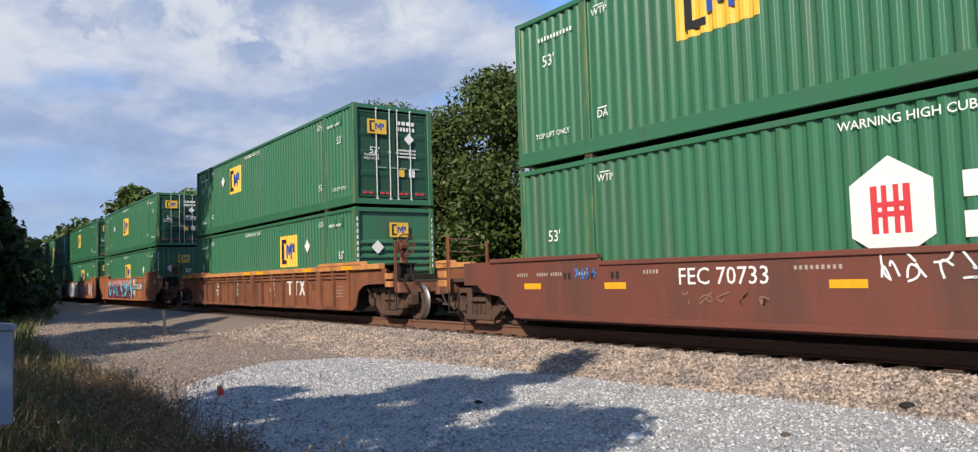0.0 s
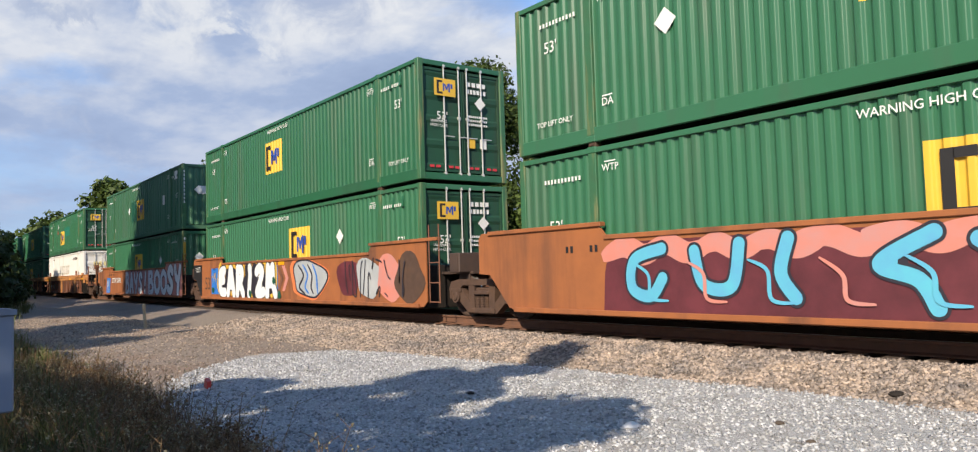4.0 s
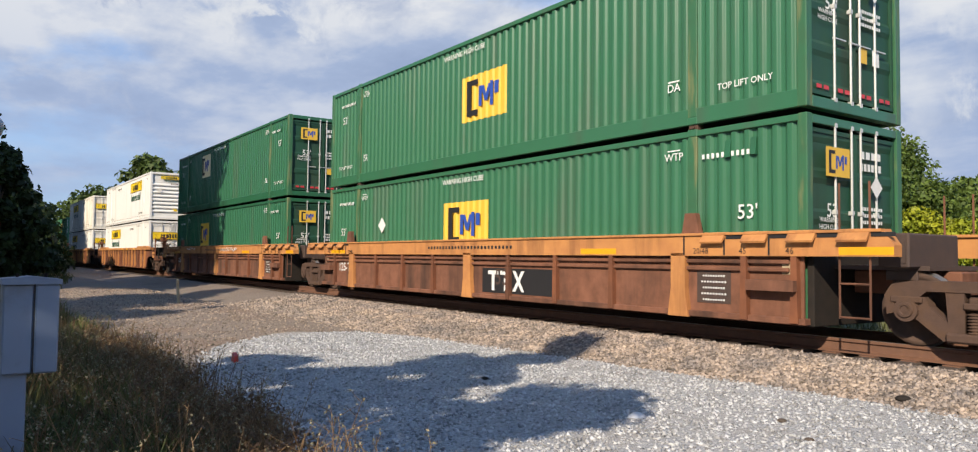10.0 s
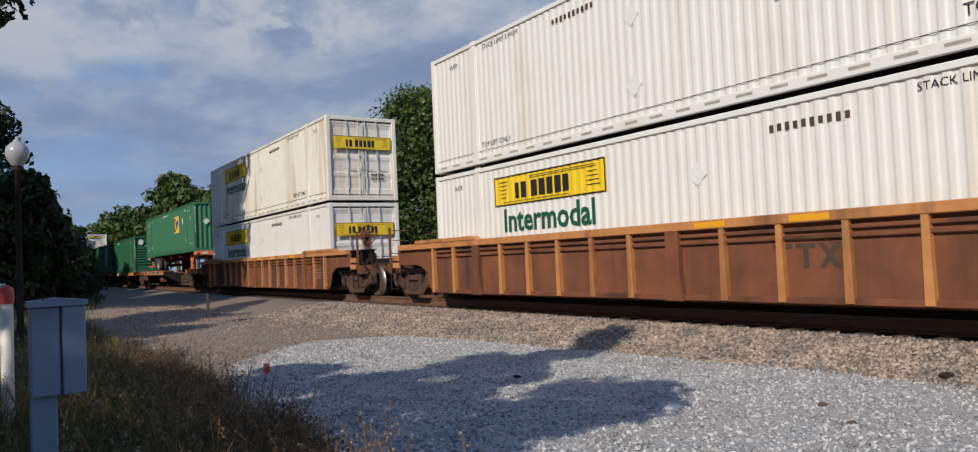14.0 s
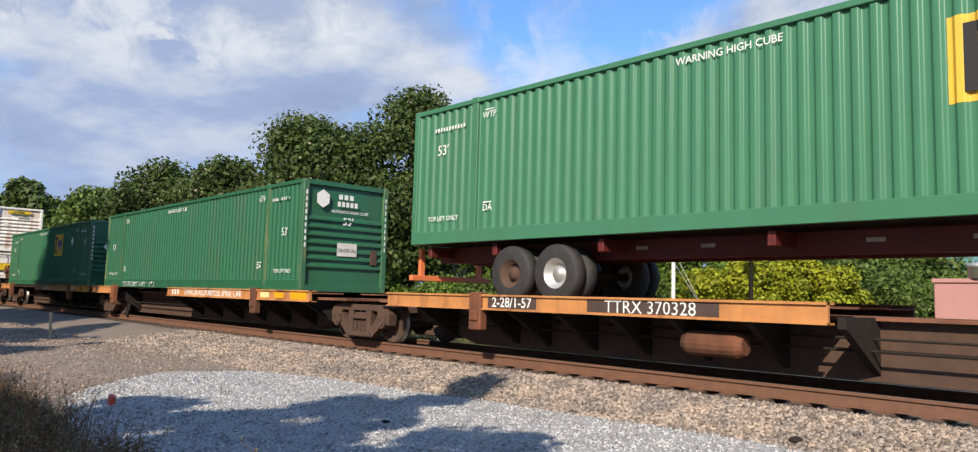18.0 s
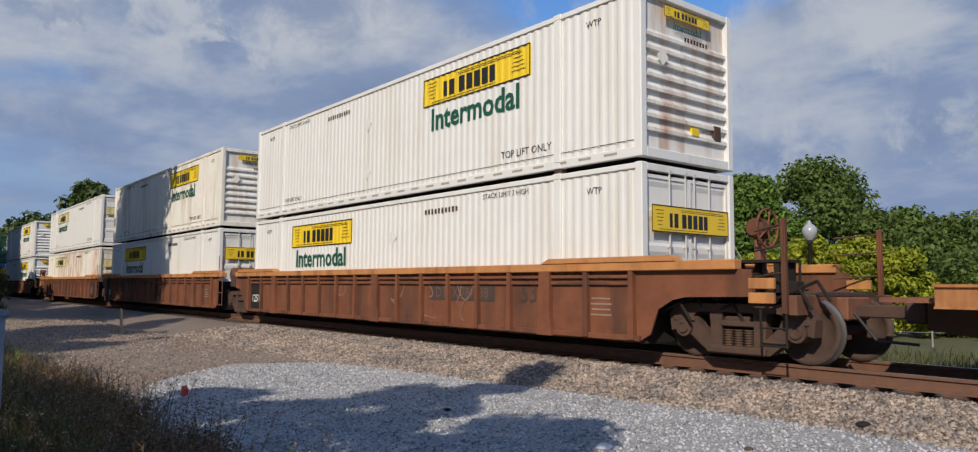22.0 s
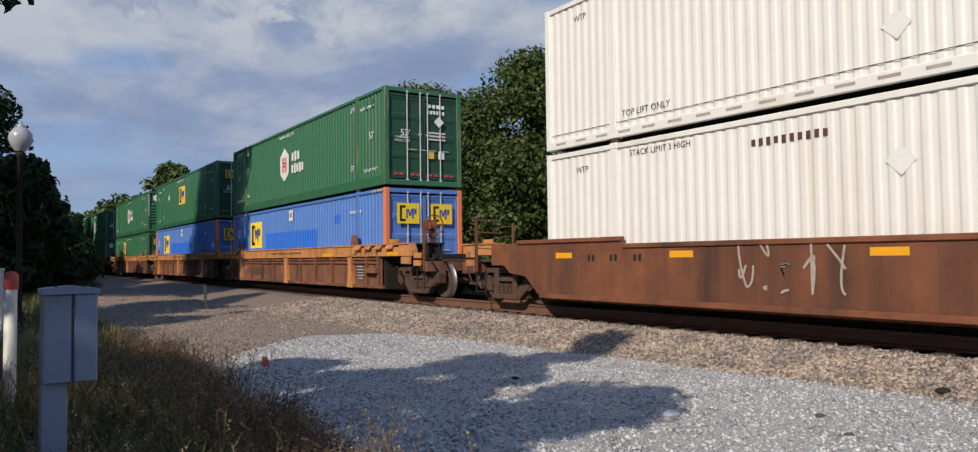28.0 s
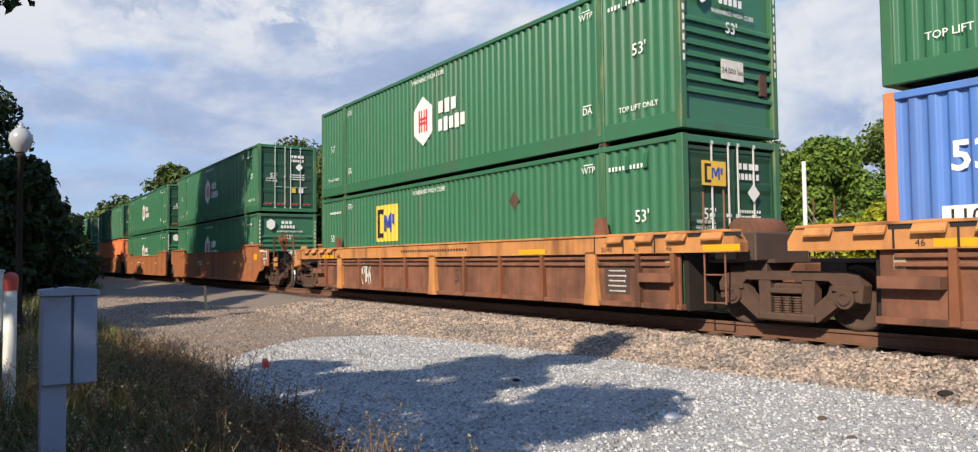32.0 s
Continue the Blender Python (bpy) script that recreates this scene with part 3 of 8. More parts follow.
def toe(x):
    """Foot of the ballast slope on the near side."""
    return float(np.interp(x, (-90, -40, -23, -12, -6, 4), (5.6, 6.2, 6.7, 7.7, 8.5, 8.8)))


def land(x, y):
    """Height of the ground."""
    z = 0.035 * noise.noise((x * 0.22, y * 0.22, 0)) + 0.012 * noise.noise((x * 1.1, y * 1.1, 3))
    t = toe(x)
    if t < y < 14:
        z += 0.16 * min(1, (y - t) / 1.2)
    if x < -16 and y < t:  # worn bank beside the track
        z += 0.22 * min(1, (-16 - x) / 20) * max(0, min(1, (y - 1.5) / 3))
    if y < 2.2:
        z += 0.07 * min(1, (2.2 - y) / 2)
    return z


def build_ground():
    xs = np.unique(np.concatenate([np.linspace(-1500, -120, 12), np.linspace(-120, -30, 46), np.linspace(-30, 6, 121), np.linspace(6, 60, 14), np.linspace(60, 1500, 10)]))
    ys = np.unique(np.concatenate([np.linspace(-1500, -40, 10), np.linspace(-40, -2, 20), np.linspace(-2, 16, 73), np.linspace(16, 60, 12), np.linspace(60, 1500, 10)]))
    s = Shape()
    s.v = [(x, y, land(x, y)) for x in xs for y in ys]
    k = len(ys)
    s.f = [[i * k + j, (i + 1) * k + j, (i + 1) * k + j + 1, i * k + j + 1] for i in range(len(xs) - 1) for j in range(k - 1)]
    me = s.mesh("ground", True)
    me.materials.append(GROUND)
    return tagged(new("ground", me), "trackside dirt and thin gravel running into rough grass", "ground", kind="structure")


def build_ballast():
    xs = np.unique(np.concatenate([np.linspace(-620, -60, 60), np.linspace(-60, -24, 60), np.linspace(-24, 6, 160), np.linspace(6, 520, 50)]))
    s, k = Shape(), 13
    for x in xs:
        t = toe(x)
        for i in range(k):
            u = i / (k - 1)
            if u < 0.4:
                y, z = t - 0.25 + (9.15 - t + 0.25) * u / 0.4, -0.05 + 0.365 * (u / 0.4) ** 0.8
            elif u < 0.7:
                y = (9.15, 9.40, 9.55, 12.43)[min(3, round((u - 0.4) * 12))]
                z = 0.315 if y < 9.45 or y > 12 else 0.235
            else:
                y, z = 12.43 + 1.9 * (u - 0.7) / 0.3, 0.315 - 0.38 * (u - 0.7) / 0.3
            s.v.append((x, y, z + 0.03 * noise.noise((x * 2.1, y * 2.1, 5))))
    n = len(xs)
    s.f = [[i * k + j, (i + 1) * k + j, (i + 1) * k + j + 1, i * k + j + 1] for i in range(n - 1) for j in range(k - 1)]
    me = s.mesh("ballast", True)
    me.materials.append(BALLAST)
    tagged(new("ballast_bed", me), "sloping bed of tan crushed-stone ballast under the track", "ballast", kind="structure")


def ballast_height(x, y):
    t = toe(x)
    if y < t - 0.2:
        return land(x, y)
    u = max(0, (y - t + 0.25) / (9.15 - t + 0.25))
    return (-0.05 + 0.365 * min(1, u) ** 0.8) if u < 1 else 0.315


PAD = [(-12.2, 3.1), (-13.6, 4.0), (-14.8, 5.4), (-14.4, 6.9), (-12.3, 7.6), (-10.0, 8.1), (-7.8, 8.0), (-5.8, 8.4), (-4.0, 8.8), (0.0, 9.0), (5.0, 8.9), (7.0, 5.0), (5.0, 1.0), (0.0, 1.2), (-4.0, 1.8), (-6.0, 2.1), (-9.0, 2.3)]


def in_pad(x, y):
    c = False
    for (x0, y0), (x1, y1) in zip(PAD, PAD[1:] + PAD[:1]):
        if (y0 > y) != (y1 > y) and x < (x1 - x0) * (y - y0) / (y1 - y0) + x0:
            c = not c
    return c


def build_pad():
    s, idx, step = Shape(), {}, 0.1
    for i in range(-155, 80):
        for j in range(6, 96):
            x, y = i * step, j * step
            wx, wy = x + 0.35 * noise.noise((x, y, 9)) + 0.12 * noise.noise((x * 4, y * 4, 9)), y + 0.35 * noise.noise((x, y, 12)) + 0.12 * noise.noise((x * 4, y * 4, 12))
            if in_pad(wx, wy):
                quad = []
                for a, c in ((i, j), (i + 1, j), (i + 1, j + 1), (i, j + 1)):
                    if (a, c) not in idx:
                        idx[a, c] = len(s.v)
                        px, py = a * step, c * step
                        s.v.append((px, py, max(land(px, py), 0) + 0.022 + 0.012 * noise.noise((px * 2, py * 2, 2))))
                    quad.append(idx[a, c])
                s.f.append(quad)
    me = s.mesh("gravel_pad", True)
    me.materials.append(GRAVEL)
    tagged(new("gravel_pad", me), "patch of pale grey crushed gravel beside the track", "gravel", kind="structure")


CHIP = np.array([(1.5, 0, 0), (-1.5, 0, 0), (0, 1.5, 0), (0, -1.5, 0), (0, 0, 1.3), (0, 0, -1.3)], dtype=float)
CHIP_F = np.array([(0, 2, 4), (2, 1, 4), (1, 3, 4), (3, 0, 4), (2, 0, 5), (1, 2, 5), (3, 1, 5), (0, 3, 5)])


def stones(name, spots, sizes, material, label, sink=0.25):
    n = len(spots)
    v = (CHIP[None] * (0.65 + 0.6 * rng.random((n, 6, 1))) + 0.35 * rng.normal(size=(n, 6, 3))) * 0.5
    ang = rng.random((n, 3)) * 6.28
    for a in range(3):
        c, s_ = np.cos(ang[:, a])[:, None], np.sin(ang[:, a])[:, None]
        i, j = (a + 1) % 3, (a + 2) % 3
        v[:, :, i], v[:, :, j] = v[:, :, i] * c - v[:, :, j] * s_, v[:, :, i] * s_ + v[:, :, j] * c
    v *= sizes[:, None, None]
    v[:, :, 2] *= 0.8
    v += np.asarray(spots)[:, None, :]
    f = (CHIP_F[None] + 6 * np.arange(n)[:, None, None]).reshape(-1, 3)
    tagged(new(name, soup(name, v.reshape(-1, 3), f, material)), label, "stones", kind="stuff")


def scatter_stones():
    spots, sizes = [], []
    for _ in range(50000):
        x = -24 + 27 * rng.random() ** 0.75
        t = toe(x)
        y = t - 0.25 + (9.70 - t) * rng.random()
        spots.append((x, y, ballast_height(x, y) + 0.012))
        sizes.append(0.026 + 0.038 * rng.random())
    stones("ballast_stones", spots, np.array(sizes), BALLAST_STONE, "loose tan and grey ballast stones on the slope")
    spots, sizes = [], []
    while len(spots) < 34000:
        x, y = -14.5 + 17 * rng.random(), 2.2 + 6.8 * rng.random()
        if in_pad(x, y) and rng.random() < 0.35 + 0.65 * min(1, 8 / (x * x + y * y) ** 0.5 - 0.2):
            spots.append((x, y, max(land(x, y), 0) + 0.026))
            sizes.append(0.014 + 0.026 * rng.random())
    stones("gravel_stones", spots, np.array(sizes), GRAVEL_STONE, "small pale grey crushed stones lying loose")
    spots, sizes = [], []
    for _ in range(13000):
        x = -34 + 30 * rng.random()
        y = 2.4 + (toe(x) - 2.0) * rng.random()
        if not in_pad(x, y):
            spots.append((x, y, land(x, y) + 0.008))
            sizes.append(0.015 + 0.026 * rng.random())
    stones("dirt_stones", spots, np.array(sizes), BALLAST_STONE, "scattered small stones on trodden dirt")


def build_track():
    profile = [(-0.076, 0.0), (0.076, 0.0), (0.076, 0.014), (0.014, 0.038), (0.010, 0.138), (0.038, 0.150), (0.038, 0.180), (0.030, 0.189), (-0.030, 0.189), (-0.038, 0.180), (-0.038, 0.150), (-0.010, 0.138), (-0.014, 0.038), (-0.076, 0.014)]
    for y in (NEAR_RAIL, FAR_RAIL):
        rail = tagged(new("rail"), "rusty steel rail with a worn bright running head on timber ties", "rail", "rails of the track", "structure")
        rail.location = (0, y, RAIL_Z - 0.19)
        part("rail_body", Shape().prism_x(profile, -620, 520), RAIL, rail)
        part("running_head", Shape().box(-620, 520, -0.027, 0.027, 0.1885, 0.191), SHINE, rail, "worn shiny strip along the rail head")
    # ties near the camera one by one, far ones joined
    spacing, xs = 0.52, []
    tie_mesh = shared("railway_tie", lambda: Shape().box(-0.115, 0.115, -1.3, 1.3, -0.18, 0, 0.012))
    plate_mesh = shared("tie_plate", lambda: Shape().box(-0.1, 0.1, -0.17, 0.17, 0, 0.014))
    far = Shape()
    for i in range(-1190, 990):
        x = i * spacing
        if -28 < x < 8:
            tie = tagged(new("railway_tie", tie_mesh), "dark creosoted timber tie bedded in ballast", "railway tie", "ties of the track")
            if not tie_mesh.materials:
                tie_mesh.materials.append(TIE)
            tie.matrix_basis = pose(x + 0.03 * noise.noise((i * 0.7, 0, 0)), TRACK_Y + 0.04 * noise.noise((i * 1.3, 0, 0)), RAIL_Z - 0.204, 0, 0, 1.2 * noise.noise((i * 0.9, 3, 0)))
            part("tie_plate", plate_mesh, RAIL, tie, "rusty steel tie plate", pose(0, -0.7525, 0))
            part("tie_plate", plate_mesh, RAIL, tie, "", pose(0, 0.7525, 0))
        else:
            far.box(x - 0.115, x + 0.115, TRACK_Y - 1.3, TRACK_Y + 1.3, RAIL_Z - 0.384, RAIL_Z - 0.204)
    me = far.mesh("distant_ties")
    me.materials.append(TIE)
    tagged(new("distant_ties", me), "dark timber ties of the track farther along", "railway ties", kind="stuff")


build_ground()
build_ballast()
build_pad()
build_track()


# ---- trees ----
def leaf_cloud(blobs, count, size, flat=0.6, seed=1):
    """Small bent leaf sprays on and in the blobs of a crown. blobs: centre and radii."""
    r = np.random.default_rng(seed)
    vol = np.array([b[3] * b[4] + b[3] * b[5] for b in blobs])
    pick = r.choice(len(blobs), count, p=vol / vol.sum())
    bl = np.array(blobs)[pick]
    d = r.normal(size=(count, 3))
    d /= np.linalg.norm(d, axis=1)[:, None]
    rad = (0.40 + 0.80 * r.random(count) ** 0.8)[:, None]
    c = bl[:, :3] + d * bl[:, 3:6] * rad
    nrm = d + 0.9 * r.normal(size=(count, 3))
    nrm[:, 2] += 0.5
    nrm /= np.linalg.norm(nrm, axis=1)[:, None]
    a = np.cross(nrm, r.normal(size=(count, 3)))
    a /= np.linalg.norm(a, axis=1)[:, None]
    b = np.cross(nrm, a)
    s = (size * (0.55 + 0.9 * r.random(count)))[:, None]
    v = np.stack([c - a * s, c - b * s * flat + nrm * s * 0.15, c + a * s, c + b * s * flat + nrm * s * 0.15], 1).reshape(-1, 3)
    return v, np.arange(4 * count).reshape(-1, 4)


def crown_blobs(height, width, base, n, seed, lean=0.0):
    r = np.random.default_rng(seed)
    out = []
    for i in range(n):
        u = r.random()
        z = base + (height - base) * (0.12 + 0.82 * u)
        reach = width * 0.5 * math.sqrt(max(0.05, 1 - (2 * abs(u - 0.42)) ** 2)) * (0.35 + 0.6 * r.random())
        t = r.random() * 6.283
        q = width * (0.085 + 0.105 * r.random())
        out.append((reach * math.cos(t) + lean * u, reach * math.sin(t), min(z, height - q * 0.7), q, q, q * 0.75))
    return out


def tree(x, y, height, width, seed, leaves=6000, size=0.26, base=0.25, leaf=None, label="broad leafy tree", trunk=True, blossom=0, blobs=26, z=0.0):
    thing = tagged(new("tree" if trunk else "bush"), label, "tree" if trunk else "bush", "trees round the track" if trunk else "bushes round the track")
    thing.location = (x, y, z)
    bl = crown_blobs(height, width, height * base, int(blobs * 1.9), seed)
    r = np.random.default_rng(seed + 50)
    if trunk:
        s = Shape()
        rt = 0.018 * height + 0.06
        bend = [Vector((0.25 * rt * r.normal(), 0.25 * rt * r.normal(), height * k)) for k in (0, 0.22, 0.45, 0.7)]
        bend[0].z = -0.3
        for k in range(3):
            s.tube(bend[k], bend[k + 1], rt * (1 - 0.27 * k), rt * (1 - 0.27 * (k + 1)), 9)
        for b in bl[:: max(1, len(bl) // 12)]:
            t0 = bend[1].lerp(bend[3], 0.8 * r.random())
            tip = Vector(b[:3])
            mid = t0.lerp(tip, 0.5) + Vector((0, 0, 0.06 * height))
            s.tube(t0, mid, rt * 0.38, rt * 0.24, 6)
            s.tube(mid, tip, rt * 0.24, rt * 0.06, 6)
        part("trunk", s, BARK, thing, smooth=True)
    v, f = leaf_cloud(bl, int(leaves * 1.15), size * 0.88, seed=seed)
    crown = part("crown", soup("crown", v, f, leaf or LEAF), leaf or LEAF, thing)
    if blossom:
        v, f = leaf_cloud(bl, blossom, size * 0.55, seed=seed + 9)
        part("blossom", soup("blossom", v, f, BLOSSOM), BLOSSOM, crown, "cream flower clusters among the leaves")
    return thing


def at(azimuth, distance):
    a = radians(azimuth)
    return distance * math.cos(a), distance * math.sin(a)


def woods():
    # behind the track: the tall clump and its lower neighbours
    tree(*at(143.2, 41), 13.0, 9.0, 11, 32000, 0.135, 0.12, LEAF_DARK, "tall dense dark green tree behind the track", blossom=500, blobs=54)
    tree(*at(151.0, 41), 11.0, 9.0, 12, 28000, 0.135, 0.1, LEAF_DARK, "tall dense tree with cream blossom behind the track", blossom=1500, blobs=40)
    tree(*at(147.0, 39), 8.0, 8.0, 40, 20000, 0.135, 0.05, LEAF_DARK, "dense tree low over the track side", blossom=900, blobs=34)
    tree(*at(156.5, 48), 9.6, 8.5, 13, 22000, 0.155, 0.1, LEAF_DARK, "broad leafy tree behind the track", blossom=1600, blobs=30)
    tree(*at(161.0, 58), 10.6, 9.0, 14, 19000, 0.17, 0.1, LEAF_DARK, "broad leafy tree behind the track", blossom=1200)
    tree(*at(165.0, 74), 10.0, 10.0, 15, 15000, 0.23, 0.1, LEAF, "broad leafy tree behind the track")
    tree(*at(169.0, 118), 15.5, 11.0, 16, 6000, 0.45, 0.25, LEAF_DARK, "tall tree with an open crown farther off")
    tree(*at(171.6, 135), 12.0, 16.0, 17, 6000, 0.5, 0.1, LEAF_DARK, "distant leafy dark green tree")
    # right of the clump
    tree(*at(136.0, 36), 6.8, 6.0, 18, 22000, 0.115, 0.08, LEAF, "leafy tree beside the fence")
    tree(*at(131.2, 35), 7.9, 6.2, 19, 21000, 0.12, 0.08, LEAF_FRESH, "sunlit leafy tree beside the fence", blobs=32)
    tree(*at(126.5, 34), 6.6, 5.6, 20, 19000, 0.12, 0.08, LEAF, "leafy tree beside the fence")
    tree(*at(122.3, 33), 6.2, 5.2, 21, 22000, 0.11, 0.05, LEAF_FRESH, "sunlit leafy tree with drooping sprays")
    tree(*at(117.5, 46), 8.9, 7.5, 22, 24000, 0.135, 0.2, LEAF, "tall open tree behind the bushes")
    tree(*at(112.0, 60), 7.2, 8.0, 23, 10000, 0.2, 0.1, LEAF, "dark tree behind the bushes")
    tree(*at(108.5, 40), 4.9, 7.0, 24, 16000, 0.125, 0.02, LEAF, "rounded shrubby green tree")
    tree(*at(104.0, 75), 8.6, 9.0, 25, 10000, 0.24, 0.1, LEAF, "distant leafy dark green tree")
    tree(*at(99.0, 42), 5.2, 8.0, 26, 14000, 0.14, 0.02, LEAF, "rounded shrubby green tree")
    tree(*at(93.0, 60), 8.0, 9.0, 27, 5000, 0.3, 0.1, LEAF_DARK, "dark tree behind the bushes")
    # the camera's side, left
    # these crowns carry their shade in a near-black leaf colour
    tree(-41.0, -2.0, 8.2, 7.4, 28, 20000, 0.18, 0.03, LEAF_SHADED, "large dark tree shading the verge", blobs=64)
    tree(-76.0, -4.2, 21.5, 14.0, 43, 30000, 0.30, 0.03, LEAF_SHADED, "very tall dark tree by the track side", blobs=44)
    tree(-31.2, -4.6, 19.0, 9.2, 39, 34000, 0.2, 0.30, LEAF_SHADED, "very tall dark tree whose shade crosses the track", blobs=60)
    tree(-52.0, -3.0, 9.0, 7.0, 37, 18000, 0.22, 0.04, LEAF_SHADED, "tall dark tree by the track side", blobs=46)
    tree(-55.0, -9.0, 12.0, 9.0, 42, 18000, 0.3, 0.04, LEAF_SHADED, "tall dark tree set back from the track", blobs=46)
    # out-of-view row, added to cast shade on the lower trees
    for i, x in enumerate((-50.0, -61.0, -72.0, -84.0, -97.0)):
        tree(x, -14.0 - 0.8 * (i % 2), 18.0, 12.0, 170 + i, 9000, 0.36, 0.08, LEAF_SHADED, "unseen tall tree shading the trees by the track", blobs=34)
    tree(-37.0, -8.0, 12.0, 8.0, 38, 10000, 0.22, 0.1, LEAF_SHADED, "dark tree shading the verge", blobs=34)
    tree(-40.0, 1.4, 6.6, 3.6, 29, 8000, 0.18, 0.02, LEAF_SHADED, "slender leafy tree behind the street lamp")
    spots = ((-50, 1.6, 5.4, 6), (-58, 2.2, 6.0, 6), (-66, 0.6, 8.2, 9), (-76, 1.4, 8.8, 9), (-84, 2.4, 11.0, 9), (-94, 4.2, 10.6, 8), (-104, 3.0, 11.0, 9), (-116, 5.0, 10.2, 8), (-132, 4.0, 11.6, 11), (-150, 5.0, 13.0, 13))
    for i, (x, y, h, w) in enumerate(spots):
        tree(x, y, h, w, 60 + i, 8500, 0.18 + 0.0016 * -x, 0.0, LEAF_SHADED, "dark leafy tree crowding the track side", blobs=34)
    tree(-160.0, 20.0, 13.0, 13.0, 36, 6000, 0.5, 0.0, LEAF_SHADED, "dark tree in the woods along the track")
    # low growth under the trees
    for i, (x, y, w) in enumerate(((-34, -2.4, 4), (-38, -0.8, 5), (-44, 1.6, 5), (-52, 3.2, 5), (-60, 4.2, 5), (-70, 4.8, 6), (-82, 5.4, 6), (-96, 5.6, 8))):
        tree(x, y, 2.6, w, 80 + i, 3500, 0.16, 0.0, LEAF_SHADED, "low dark bush under the trees", trunk=False, blobs=14)
    # behind the camera: their shade falls on the verge and the gravel
    shade_tree()
    k = SUN_DIR / SUN_DIR.z * 6.0
    for i, (x, y) in enumerate(((-5.0, -0.8), (-9.5, -1.0), (-14.0, -0.6))):
        tree(x + k.x, y + k.y, 8.2, 5.6, 90 + i, 5500, 0.16, 0.3, LEAF, "roadside tree shading the verge", blobs=30)
    for i, (x, y) in enumerate(((-20.0, 1.2), (-24.0, 3.4), (-28.0, 5.6))):
        tree(x + 1.6 * k.x, y + 1.6 * k.y, 12.0, 4.4, 96 + i, 7000, 0.15, 0.55, LEAF_DARK, "tall roadside tree shading the bank", blobs=24)


def shade_tree():
    thing = tagged(new("tree"), "roadside tree whose shade falls on the gravel", "tree", "trees round the track")
    k = SUN_DIR / SUN_DIR.z
    # the outlines of its two spreading boughs, as their shade lies on the ground
    boughs = ([(-11.2, 2.9), (-11.8, 3.6), (-11.2, 4.2), (-10.0, 4.1), (-9.2, 5.1), (-9.95, 6.3), (-9.7, 7.3), (-9.0, 7.6), (-8.5, 7.1), (-7.6, 5.5), (-6.9, 4.3), (-6.6, 2.6), (-9.0, 1.8)],
              [(-6.7, 4.5), (-7.0, 5.3), (-7.05, 6.1), (-6.9, 6.9), (-6.2, 6.8), (-5.6, 6.0), (-5.3, 5.0), (-4.9, 3.6), (-5.2, 2.2), (-6.4, 2.4), (-6.2, 3.7)],
              [(-9.35, 8.2), (-9.8, 8.9), (-9.5, 9.05), (-9.1, 8.75), (-8.9, 8.2), (-9.1, 8.0)])
    r = np.random.default_rng(78)
    tips = []
    for loop, count in zip(boughs, (74, 44, 9)):
        got = 0
        while got < count:
            x, y = -12 + 8 * r.random(), 1.6 + 8 * r.random()
            inside = False
            for (x0, y0), (x1, y1) in zip(loop, loop[1:] + loop[:1]):
                if (y0 > y) != (y1 > y) and x < (x1 - x0) * (y - y0) / (y1 - y0) + x0:
                    inside = not inside
            if inside:
                got += 1
                tips.append((x, y, 3.4 + 0.42 * y + 0.7 * r.normal() * 0.5))
    centres = [Vector((x, y, 0)) + k * h for x, y, h in tips]
    mid = sum(centres, Vector()) / len(centres)
    thing.location = off = (mid.x - 0.6, mid.y - 0.8, 0)
    bl = [(c.x - off[0], c.y - off[1], c.z, q, q, 0.75 * q) for c, q in zip(centres, 0.18 + 0.30 * r.random(len(centres)))]
    s = Shape()
    s.tube((0, 0, -0.3), (0, 0, 2.4), 0.2, 0.16, 9).tube((0, 0, 2.4), (0.1, 0.1, 4.4), 0.16, 0.09, 9)
    for b in bl[::3]:
        bend = tuple(Vector((0, 0, 3.4)).lerp(Vector(b[:3]), 0.5))
        s.tube((0.02, 0.02, 2.6), bend, 0.06, 0.04, 6)
        s.tube(bend, b[:3], 0.04, 0.012, 6)
    part("trunk", s, BARK, thing, smooth=True)
    v, f = leaf_cloud(bl, 21000, 0.085, seed=77)
    part("crown", soup("crown", v, f, LEAF), LEAF, thing)


woods()

# ---- containers ----
CL, CW, CH = 16.15, 2.6, 2.896
POST = 6.1  # lifting posts, from the middle


FOLD_U, FOLD_D = (0.0, 0.27, 0.33, 0.37, 0.45, 0.49, 0.55, 0.75, 0.82, 0.86, 0.94, 0.97, 1.0), (0.0, 0.0, 0.07, 0.24, 0.76, 0.93, 1.0, 1.0, 0.93, 0.76, 0.24, 0.07, 0.0)  # one fold of the sheet, with eased crests


def wave(style, x):
    """Depth of the side sheet behind the frame at x along the side."""
    if style == "deep":
        p, d = 0.235, 0.042
    elif style == "fine":
        p, d = 0.21, 0.015
    else:
        p, d = 0.42, 0.026
    u = (x / p) % 1.0
    if style == "seam":
        return d if u > 0.12 else 0.0
    return d * float(np.interp(u, FOLD_U, FOLD_D))


